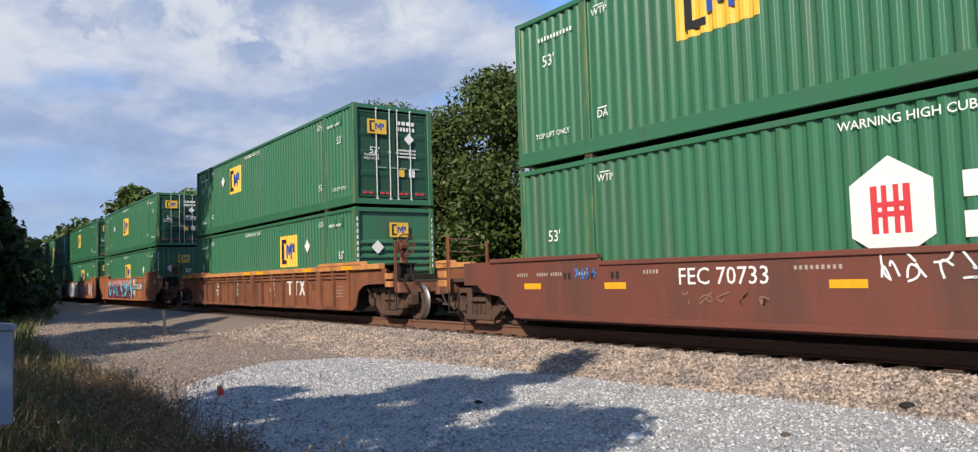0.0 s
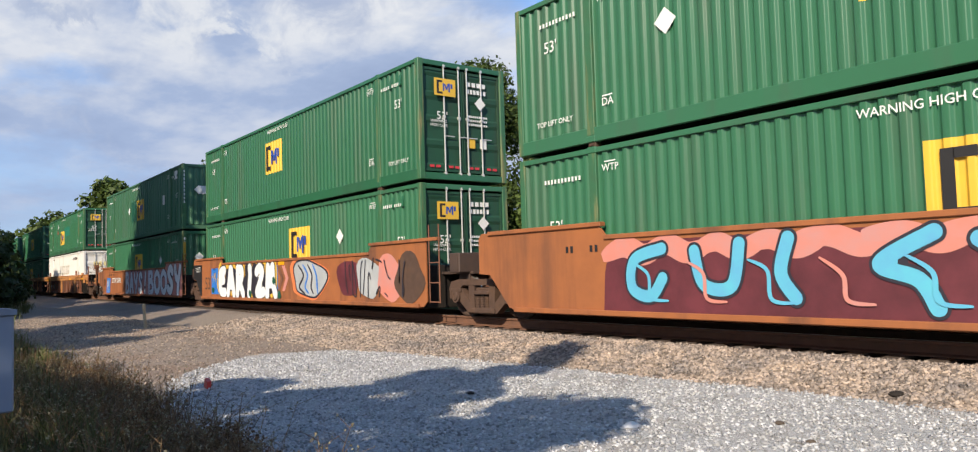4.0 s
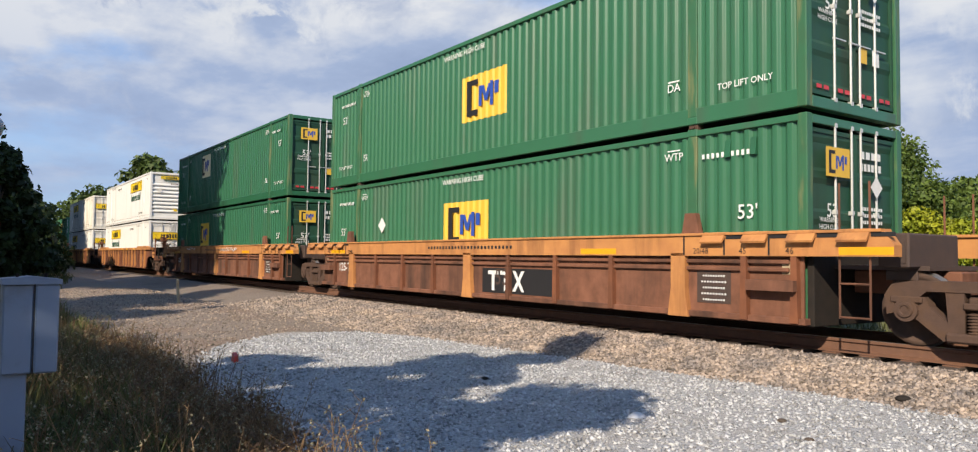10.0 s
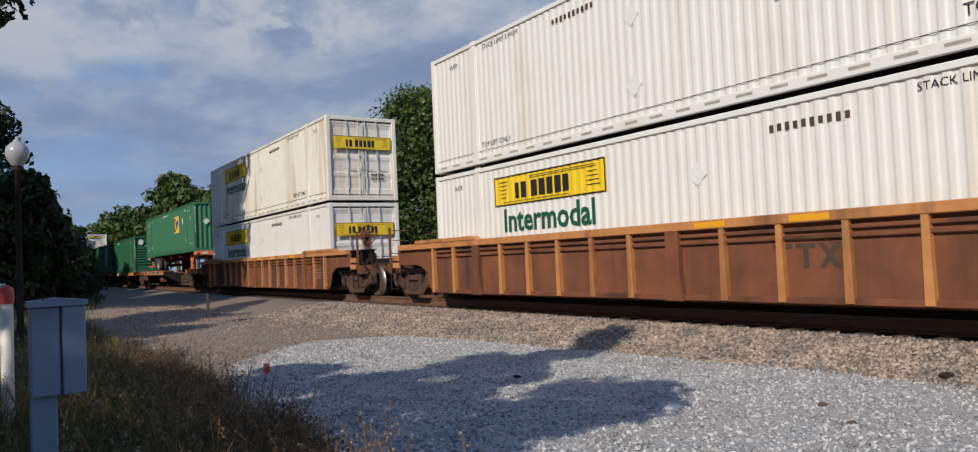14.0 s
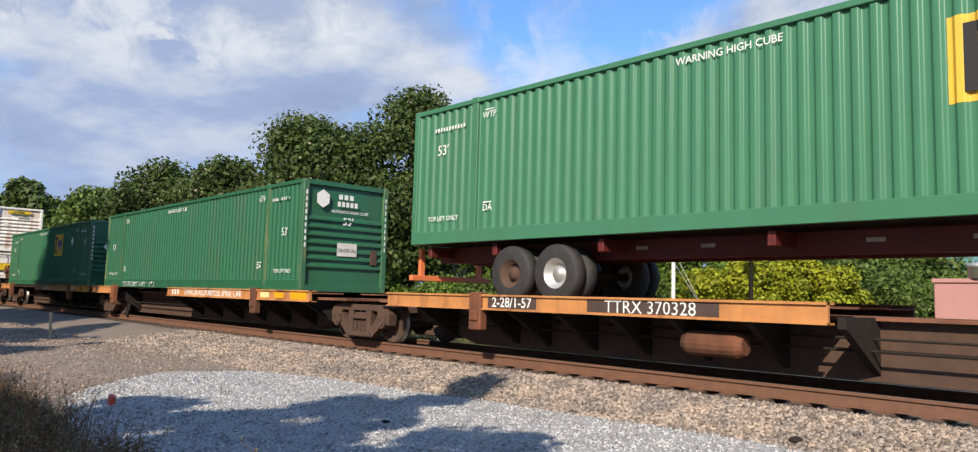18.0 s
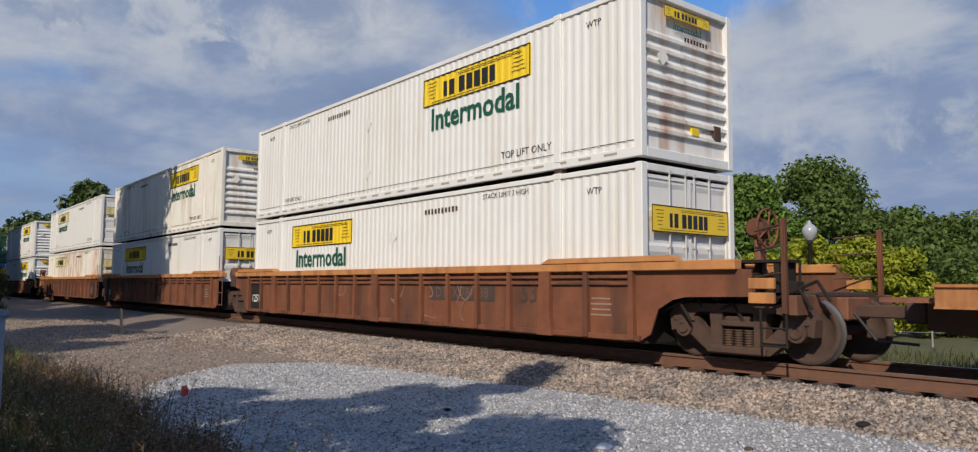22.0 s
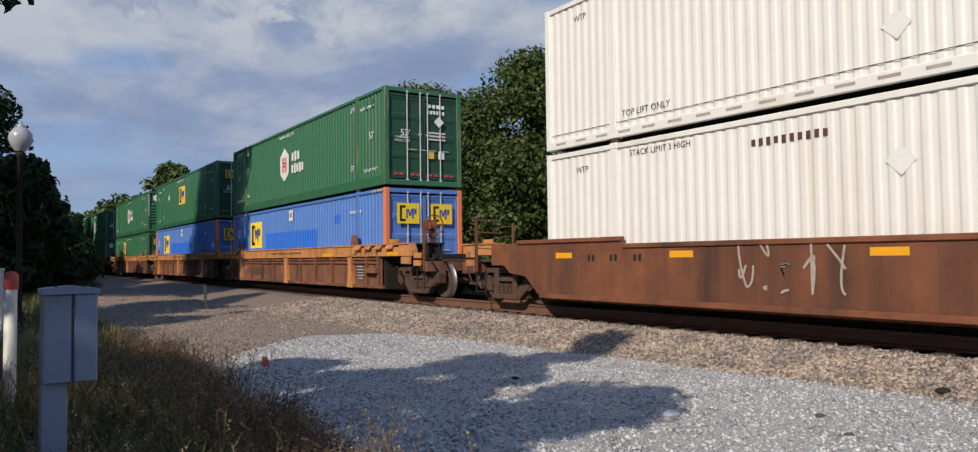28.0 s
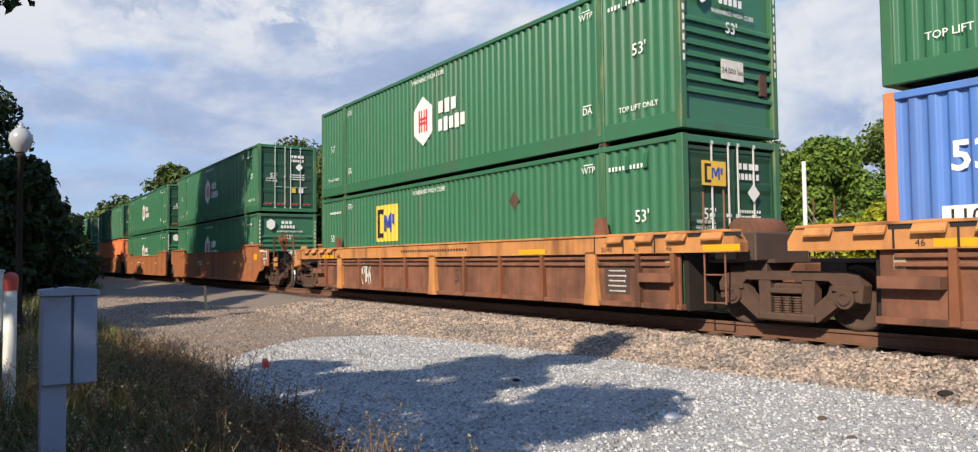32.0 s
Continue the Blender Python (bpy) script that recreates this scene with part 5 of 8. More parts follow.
def blue_box(label=None):
    c = container("blue steel container with orange corner posts and a yellow badge", BLUE, "deep", "doors", 0.17, post_paint=CORAL)
    badge(c, "deep", -4.6, 1.9, 1.55, 1.1, material=BRIGHT_YELLOW)
    words(c, "53", -7.05, 1.98, 0.36, LETTER, bold=0.03)
    part("size_plate", plate(-7.1, 1.2, 0.62, 0.42, SIDE_Y - 0.002), LETTER, c, "white plate with black figures")
    words(c, "110\"", -7.1, 1.26, 0.2, BLACK, SIDE_Y - 0.005)
    part("overpainted_patch", side_patch("deep", -3.2, 2.6, 0.95, 1.9), BLUE_PATCH, c, "row of brighter blue overpainted lettering")
    part("overpainted_patch", side_patch("deep", 4.1, 4.7, 2.0, 2.3), BLUE_PATCH, c, "brighter blue overpainted panel")
    part("size_plate", plate(-0.1, 2.5, 0.45, 0.40, SIDE_Y - 0.002), LETTER, c, "white plate with black figures")
    bars(c, -0.1, 2.52, 0.34, 0.2, CASTING, 3, SIDE_Y - 0.005)
    bars(c, 5.9, 2.3, 0.9, 0.1, LETTER, 8)
    for y in (-0.56, 0.56):
        badge(c, "deep", y, 2.15, 0.74, 0.6, True, BRIGHT_YELLOW)
    end_bars(c, 0.5, 0.7, 0.5, 0.16, LETTER, 3, 8.045)
    end_bars(c, -0.5, 0.6, 0.5, 0.2, LETTER, 4, 8.045)
    s = Shape()
    for i in range(4):
        q = plate(7.2 + 0.2 * i, 2.83, 0.1, 0.07, -CW / 2 - 0.002, 0.08)
        k = len(s.v)
        s.v += q.v
        s.f.append([k, k + 1, k + 2, k + 3])
    part("warning_stripes", s, YELLOW, c, "yellow and black warning stripes")
    return c


# ---- freight cars ----
def wheel_shape():
    s = Shape()
    prof = [(0.085, 0.09), (0.13, 0.075), (0.14, 0.03), (0.36, 0.02), (0.39, 0.062), (0.452, 0.066), (0.46, 0.05), (0.4625, -0.035), (0.485, -0.045), (0.485, -0.065), (0.40, -0.068), (0.36, -0.01), (0.15, -0.02), (0.085, -0.05)]
    s.lathe_y([(r, -o) for r, o in prof], seg=24)
    return s


def wheel_mesh():
    if "wheel" not in MESHES:
        me = wheel_shape().mesh("wheel", True)
        me.materials.append(WHEEL)
        me.materials.append(TREAD)
        for p in me.polygons:
            r = math.hypot(p.center.x, p.center.z)
            if 0.455 < r < 0.47:
                p.material_index = 1
        MESHES["wheel"] = me
    return MESHES["wheel"]


def side_frame():
    s = Shape()
    top = [(-1.16, 0.40), (-1.19, 0.64), (-1.10, 0.78), (-0.84, 0.83), (0.84, 0.83), (1.10, 0.78), (1.19, 0.64), (1.16, 0.40), (1.07, 0.42), (1.06, 0.59), (0.78, 0.61), (0.68, 0.70), (-0.68, 0.70), (-0.78, 0.61), (-1.06, 0.59), (-1.07, 0.42)]
    s.prism(top, -0.11, 0.09)
    for e in (-1, 1):
        for k, o in enumerate(([(0.27, 0.11), (0.50, 0.11), (0.86, 0.39), (0.86, 0.63), (0.70, 0.63), (0.65, 0.51), (0.44, 0.33)], [(0.26, 0.13), (0.43, 0.13), (0.47, 0.72), (0.26, 0.72)])):
            o = [(x * e, z) for x, z in o]
            s.prism(o if e > 0 else o[::-1], -0.092 - 0.004 * k, 0.085 - 0.002 * k)
    s.box(-0.46, 0.46, -0.15, 0.14, 0.10, 0.22, 0.025)
    s.box(-0.27, 0.27, -0.125, 0.10, 0.50, 0.58, 0.015)
    return s


def spring_nest():
    s = Shape()
    prof = []
    for i in range(7):
        prof += [(0.060, 0.036 * i), (0.088, 0.011 + 0.036 * i), (0.060, 0.024 + 0.036 * i)]
    s.lathe_z(prof, 0, 0, 8)
    return s


def truck(car, x):
    """A two-axle truck whose middle is at x."""
    t = part("truck_bolster", shared("truck_bolster", lambda: Shape().box(-0.24, 0.24, -1.08, 1.08, 0.50, 0.65, 0.03).box(-0.34, 0.34, -0.4, 0.4, 0.62, 0.80, 0.03).box(-1.1, 1.1, -0.06, 0.06, 0.34, 0.40)), CASTING, car, "dusty cast-steel truck", at=Matrix.Translation((x, 0, RAIL_Z - DATUM)))
    turning = []
    for s in (-1, 1):
        turn = Matrix.Identity(4) if s < 0 else Matrix.Rotation(math.pi, 4, "Z")
        part("side_frame", shared("side_frame", side_frame), CASTING, t, at=Matrix.Translation((0, s * 1.0, 0)))
        for q in (-0.165, 0.0, 0.165):
            part("spring", shared("spring", spring_nest, True), CASTING, t, at=Matrix.Translation((q, s * 1.06, 0.22)))
        for e in (-0.92, 0.92):
            part("bearing_cap", shared("bearing_cap", lambda: Shape().lathe_y([(0.0, -0.15), (0.05, -0.15), (0.06, -0.165), (0.09, -0.165), (0.10, -0.14), (0.145, -0.14), (0.15, 0.06)], seg=16).box(-0.19, 0.19, -0.13, 0.08, 0.09, 0.17, 0.012)), CASTING, t, at=Matrix.Translation((e, s * 1.0, 0.4625)) @ turn)
            w = part("wheel", wheel_mesh(), WHEEL, t, at=Matrix.Translation((e, s * 0.7525, 0.4625)) @ turn)
            turning.append((w, e, s))
    for e in (-0.92, 0.92):
        part("axle", shared("axle", lambda: Shape().tube((0, -0.75, 0), (0, 0.75, 0), 0.08, seg=10, caps=False)), CASTING, t, at=Matrix.Translation((e, 0, 0.4625)))
    return turning


def ladder(car, x, z0, z1, material, y=-1.5, n=4, w=0.42):
    s = Shape()
    for e in (-w / 2, w / 2):
        s.tube((x + e, y, z0), (x + e, y, z1), 0.022, seg=6)
    for i in range(n):
        z = z0 + (z1 - z0) * (i + 0.5) / n
        s.tube((x - w / 2, y, z), (x + w / 2, y, z), 0.015, seg=6)
    return part("ladder", s, material, car, "steel ladder")


def coupler(car, x, sgn):
    s = Shape()
    s.box(min(x, x + 0.75 * sgn), max(x, x + 0.75 * sgn), -0.09, 0.09, 0.74, 0.92, 0.02)
    a, b = sorted((x + 0.72 * sgn, x + 1.02 * sgn))
    s.box(a, b, -0.17, 0.14, 0.68, 0.97, 0.04)
    part("coupler", s, CASTING, car, "heavy rusty knuckle coupler")
    h = Shape()
    pts = [Vector((x + 0.15 * sgn, -0.35, 0.8)), Vector((x + 0.45 * sgn, -0.38, 0.45)), Vector((x + 0.95 * sgn, -0.3, 0.42))]
    for p, q in zip(pts, pts[1:]):
        h.tube(p, q, 0.022, seg=6)
    part("air_hose", h, RUBBER, car, "black rubber air hose")


def end_platform(car, sgn, body, trim, single, brake):
    """The deck, sills and fittings over the truck at one end."""
    reach = 10.75 if single else 9.45
    m = Matrix.Identity(4) if sgn > 0 else Matrix.Rotation(math.pi, 4, "Z")
    part("centre_sill", Shape().box(8.0, reach + 0.15, -0.34, 0.34, 0.70, 1.02, 0.02), RUST, car, at=m)
    half = 1.30 if single and trim is body else 0.85
    part("end_deck", Shape().box(8.05, reach, -half, half, 1.03, 1.09), GHOST_DARK, car, at=m)
    part("bulkhead", Shape().box(8.10, 8.20, -1.36, 1.36, 0.25, 1.25, 0.01), DARK, car, at=m)
    part("cross_beam", Shape().box(9.4, 9.75, -half, half, 0.90, 1.03, 0.01) if single else Shape().box(8.9, 9.3, -half, half, 0.90, 1.03, 0.01), GHOST_DARK, car, at=m)
    if not single:
        if sgn > 0:
            for y in (-1.46, 1.46):
                s = Shape()
                for e in (8.62, 9.02):
                    s.tube((e, y, 0.4), (e, y, 2.15), 0.016, seg=6)
                for z in (0.42, 0.85, 1.3):
                    s.tube((8.62, y, z), (9.02, y, z), 0.015, seg=6)
                part("ladder", s, RUST, car, "thin steel ladder")
            part("equipment_box", Shape().box(8.95, 9.34, -1.15, 0.2, 1.06, 1.50, 0.02).box(8.99, 9.30, -1.162, -1.15, 1.12, 1.42), GHOST_DARK, car, "dark grimy equipment box")
            if brake and trim is not body:
                part("air_tank", Shape().lathe_y([(0.0, -1.15), (0.2, -1.13), (0.24, -1.08), (0.24, -0.2), (0.2, -0.15), (0, -0.13)], 9.0, 1.5, 18), body, car, "rusty air tank", smooth=True)
        return
    part("end_sill", Shape().box(reach - 0.12, reach, -1.42, 1.42, 0.78, 1.05, 0.01), RUST, car, at=m)
    coupler(car, sgn * (reach + 0.1), sgn)
    for y in (-1.42, 1.42):
        s = Shape()
        s.box(10.54, 10.60, y - 0.012, y + 0.012, 0.80, 2.08, 0.005).box(10.60, 10.62, y - 0.035, y + 0.035, 0.80, 2.08, 0.005)
        part("end_post", s, OXIDE, car, "rusty upright end post", at=m)
        s = Shape()
        for e in (10.22, 10.60):
            s.tube((e, y, 0.34), (e, y, 0.86), 0.018, seg=6)
        for z in (0.36, 0.60):
            s.tube((10.20, y, z), (10.62, y, z), 0.015, seg=6)
        part("stirrup_step", s, DARK, car, "thin steel stirrup step", at=m)
        for z in (0.93, 1.13):
            part("sign_plate", Shape().box(10.05 if trim is not body else 10.66, 10.44 if trim is not body else 11.02, y - 0.03, y + 0.03, z, z + 0.15, 0.008), ORANGE, car, "weathered yellow-orange plate", at=m)
        s = Shape()
        for z in (1.35, 1.72, 2.0):
            s.tube((10.56, y, z), (9.98, y * 0.8, z - 0.05), 0.014, seg=6)
        part("grab_iron", s, CASTING, car, at=m)
    # walkway over the truck
    part("walkway", Shape().box(8.5, 10.45, -1.22, -0.72, 1.50, 1.54).box(8.6, 8.68, -1.2, -0.75, 1.08, 1.5).box(9.5, 9.58, -1.2, -0.75, 1.08, 1.5).box(10.3, 10.38, -1.2, -0.75, 1.08, 1.5), DARK, car, "dark grated walkway", at=m)
    s = Shape()
    for k in range(14):
        y0, z0 = -1.25 + 0.18 * (k % 4), 0.86 + 0.11 * (k % 5)
        x0 = 8.4 + 0.16 * k
        s.tube((x0, y0, z0 - 0.1), (x0 + 0.4, y0 - 0.05, z0 + 0.05), 0.024, seg=6).tube((x0 + 0.4, y0 - 0.05, z0 + 0.05), (x0 + 0.55, y0, z0 - 0.22), 0.024, seg=6)
    for k in range(5):
        x0 = 9.3 + 0.3 * k
        s.tube((x0, -0.9 + 0.1 * (k % 2), 0.75), (x0 + 0.05, -0.95, 1.5), 0.02, seg=6)
        s.box(x0 - 0.06, x0 + 0.08, -1.1, -0.9, 0.95 + 0.12 * (k % 3), 1.12 + 0.12 * (k % 3), 0.01)
    part("brake_rigging", s, DARK, car, "dark tangle of brake rods and pipes", at=m)
    s = Shape()
    s.tube((10.68, -1.3, 0.92), (10.68, 1.3, 0.92), 0.018, seg=6)
    part("uncoupling_lever", s, CASTING, car, at=m)
    if brake:
        s = Shape()
        prof = 18
        for i in range(prof):
            a, b = 2 * math.pi * i / prof, 2 * math.pi * (i + 1) / prof
            s.tube((9.95, 0.28 * math.cos(a) - 0.75, 2.02 + 0.28 * math.sin(a)), (9.95, 0.28 * math.cos(b) - 0.75, 2.02 + 0.28 * math.sin(b)), 0.018, seg=5, caps=False)
        for i in range(5):
            a = 2 * math.pi * i / 5
            s.tube((9.95, -0.75, 2.02), (9.95, 0.28 * math.cos(a) - 0.75, 2.02 + 0.28 * math.sin(a)), 0.014, seg=5)
        part("brake_wheel", s, OXIDE, car, "round brake wheel on its stand", at=m)
        part("brake_gear", Shape().lathe_y([(0.0, -0.94), (0.11, -0.93), (0.15, -0.88), (0.15, -0.66), (0.0, -0.62)], 9.82, 2.02, 12), OXIDE, car, "round reddish brake gear housing", at=m)
        part("brake_stand", Shape().box(9.78, 9.88, -0.85, -0.65, 1.09, 1.9, 0.02), RUST, car, at=m)
        part("brake_cylinder", Shape().tube((9.1, -0.55, 1.3), (9.75, -0.55, 1.3), 0.17, seg=14).tube((9.75, -0.55, 1.3), (9.95, -0.55, 1.3), 0.05, seg=8), RUST, car, at=m)
    else:
        part("winch_box", Shape().box(9.0, 9.5, -1.15, -0.6, 1.09, 1.45, 0.03), RUST, car, at=m)
    s = Shape()
    for y, z in ((-0.5, 0.95), (0.2, 0.9), (-0.85, 1.12)):
        s.tube((8.3, y, z + 0.1), (reach - 0.2, y + 0.1, z), 0.02, seg=6)
    part("brake_pipe", s, DARK, car, at=m)


def well_outline(kind, front_single, rear_single, top, low, raised):
    """Side of the well in x and z: deep between the trucks, cut up over them where it goes on."""
    e = top + raised

    def end(single, front):
        arch = [(8.15, low), (8.33, low + 0.10), (8.48, 0.80), (8.75, 0.95), (9.0, 1.0), (10.1, 1.02), (10.1, min(e, 1.40)), (9.0, e)]
        if kind == "capped":
            return [(8.1, low), (8.1, top)]
        if single and kind == "smooth":
            return [(8.12, low), (8.28, 0.39), (8.68, 0.72), (9.25, 0.79), (9.46, 0.95), (9.95, 0.95), (9.95, min(1.62, e - 0.03)), (8.56, min(1.66, e - 0.02)), (8.5, e)]
        if single:
            return arch
        if front:
            return [(8.3, low), (8.45, low + 0.12), (8.45, e)]
        return [(8.15, low), (8.35, low + 0.06), (8.95, 1.0), (9.3, 1.02), (9.3, e - 0.1), (9.2, e)]

    pts = end(front_single, True)
    if raised:
        pts = pts + [(5.9, e), (5.7, top), (-5.7, top), (-5.9, e)]
    return pts + [(-x, z) for x, z in reversed(end(rear_single, False))]


def well_car(label, kind, front_single, rear_single, body, trim, brake_front=True, rib_paint=None, sheet=None, tall=False):
    """One unit of a double-stack car; z is zero at the rail head."""
    car = tagged(new("well_car"), label, "freight car", "cars of the train")
    pairs = []
    if kind == "smooth":
        top, low, raised = (1.62, 0.30, 0.22) if tall else (1.33, 0.32, 0.12)
    elif kind == "capped":
        top, low, raised = 1.24, 0.29, 0.0
    else:
        top, low, raised = 1.46, 0.31, 0.0
    out = well_outline(kind, front_single, rear_single, top, low, raised)
    for s in (-1, 1):
        m = Matrix.Identity(4) if s < 0 else Matrix.Diagonal((1, -1, 1, 1))
        part("side_sheet", Shape().prism(out, -1.435, -1.405), sheet or body, car, at=m)
        part("bottom_chord", shared(("bottom_chord", low), lambda: Shape().box(-8.15, 8.15, -1.50, -1.36, low - 0.02, low + 0.07, 0.008)), body, car, at=m)
        if kind == "smooth":
            part("top_chord", Shape().box(-5.75, 5.75, -1.47, -1.37, top - 0.06, top + 0.02, 0.01), body, car, at=m)
            for e in (-1, 1):
                part("end_cap", Shape().box(min(5.8 * e, 8.95 * e), max(5.8 * e, 8.95 * e), -1.48, -1.34, top + raised - 0.05, top + raised + 0.03, 0.01), trim, car, at=m)
        else:
            fx, rx = (10.1 if front_single else 9.35), (10.1 if rear_single else 9.35)
            if kind == "capped":
                part("top_chord", Shape().prism([(-rx, 1.20), (fx, 1.20), (fx, 1.34), (fx - 0.12, 1.52), (-rx + 0.12, 1.52), (-rx, 1.34)], -1.53, -1.34), trim, car, "deep orange top chord", at=m)
                part("chord_ledge", Shape().box(-rx + 0.14, fx - 0.14, -1.56, -1.30, 1.505, 1.545, 0.006), trim, car, at=m)
                for e in (-1, 1):
                    for i in range(4):
                        x = e * (6.7 + 0.72 * i)
                        part("guide_tab", shared("guide_tab", lambda: Shape().prism_x([(-1.36, 0.092), (-1.52, 0.092), (-1.63, -0.05), (-1.62, -0.075), (-1.50, 0.055), (-1.36, 0.055)], -0.2, 0.2)), trim, car, "welded container guide tab", at=m @ Matrix.Translation((x, 0, 1.46)))
                        # black plate painted in for the shadow cavity beside each tab
                        part("guide_slot", shared("guide_slot", lambda: Shape().box(0.21, 0.51, -1.537, -1.52, -0.012, 0.043)), BLACK, car, "black plate for the shadow between guide tabs", at=m @ Matrix.Translation((x, 0, 1.46)))
                for e, single in ((1, front_single), (-1, rear_single)):
                    if single:
                        for x0, z0, z1 in ((9.55, 0.98, 1.18), (8.9, 1.55, 1.66)):
                            part("sign_plate", Shape().box(min(x0 * e, (x0 + 0.5) * e), max(x0 * e, (x0 + 0.5) * e), -1.57, -1.50, z0, z1, 0.01), ORANGE, car, "weathered yellow-orange plate", at=m)
                part("guide_post", Shape().prism([(6.05, 1.52), (6.4, 1.52), (6.32, 1.86), (6.12, 1.86)], -1.5, -1.40), body, car, at=m)
                part("guide_post", Shape().prism([(-6.4, 1.52), (-6.05, 1.52), (-6.12, 1.86), (-6.32, 1.86)], -1.5, -1.40), body, car, at=m)
            else:
                part("top_chord", Shape().box(-rx + 0.2, fx - 0.2, -1.54, -1.35, 1.40, 1.545, 0.012), trim, car, at=m)
                for e, q in ((1, front_single), (-1, rear_single)):
                    part("end_cap", Shape().prism([(5.95 * e, 1.545), (8.9 * e, 1.545), (8.8 * e, 1.63), (6.15 * e, 1.63)][:: e], -1.56, -1.33), trim, car, at=m)
            if kind == "ribbed":
                places = [float(i) for i in range(-8, 9)]
            else:
                places = [-7.2, -6.0, -4.5, -3.0, -1.5, 0.0, 1.5, 3.0, 4.5, 6.0, 7.2, 8.0]
            for x in places:
                wide = x in (-6.0, 0.0, 6.0)
                if wide:
                    part("side_post", shared(("side_post", low, top), lambda: Shape().prism([(-0.2, low - 0.03), (0.2, low - 0.03), (0.14, 0.7), (0.14, top), (-0.14, top), (-0.14, 0.7)], -1.53, -1.42)), trim if kind == "capped" else body, car, at=m @ Matrix.Translation((x, 0, 0)))
                else:
                    part("rib", shared(("rib", low, top), lambda: Shape().prism([(-0.06, low), (0.06, low), (0.045, top - 0.02), (-0.045, top - 0.02)], -1.525, -1.43)), rib_paint or (trim if kind == "capped" else body), car, at=m @ Matrix.Translation((x, 0, 0)))
            if kind == "ribbed":
                for z in (1.31, 1.20):
                    part("pipe", shared(("pipe", z), lambda: Shape().box(-7.9, 7.9, -1.49, -1.44, z - 0.03, z + 0.03, 0.012)), body, car, at=m)
            else:
                for z in (1.12, 1.01):
                    part("pipe", shared(("pipe", z), lambda: Shape().box(-7.9, 7.9, -1.49, -1.44, z - 0.03, z + 0.03, 0.012)), body, car, at=m)
    part("well_floor", shared("well_floor", lambda: Shape().box(-8.1, 8.1, -1.38, 1.38, 0.26, 0.33)), body, car)
    end_platform(car, 1, body, trim, front_single, brake_front)
    end_platform(car, -1, body, trim, rear_single, False)
    if front_single:
        pairs += [(p, 9.65) for p in truck(car, 9.65)]
    back = -9.9 if rear_single else -9.7
    pairs += [(p, back) for p in truck(car, back)]
    return car, pairs


CAR_Y = -1.44


def reflectors(car, xs, z, material=None):
    for x in xs:
        part("reflector", plate(x, z, 0.5, 0.11, CAR_Y - 0.002), material or REFLECTOR, car, "amber reflective patch")


def scribbles(car, x, z, w, h, material, seed, n=7, y=CAR_Y):
    """A row of loose sprayed strokes, like scrawled letters."""
    r = np.random.default_rng(seed)
    wd = 0.010 + 0.011 * min(1.0, h)
    s, cell = Shape(), w / n
    for i in range(n):
        x0 = x - w / 2 + cell * i
        for _ in range(2 + r.integers(0, 2)):
            q = np.array([(x0 + cell * (0.08 + 0.42 * r.integers(0, 3) / 1.2), z + h * (r.integers(0, 3) - 1) * 0.48 + 0.05 * h * r.normal()) for _ in range(3)])
            u = np.linspace(0, 1, 7)[:, None]
            c = (1 - u) ** 2 * q[0] + 2 * u * (1 - u) * q[1] + u ** 2 * q[2]
            g = np.gradient(c, axis=0)
            g /= np.linalg.norm(g, axis=1)[:, None] + 1e-9
            k = len(s.v)
            for (px, pz), (gx, gz) in zip(c, g):
                s.v += [(px - gz * wd, y - 0.004 - 0.0011 * (k // 14), pz + gx * wd), (px + gz * wd, y - 0.004 - 0.0011 * (k // 14), pz - gx * wd)]
            s.f += [[k + 2 * j, k + 2 * j + 1, k + 2 * j + 3, k + 2 * j + 2] for j in range(6)]
    part("sprayed_scribble", s, material, car, "loose sprayed line")


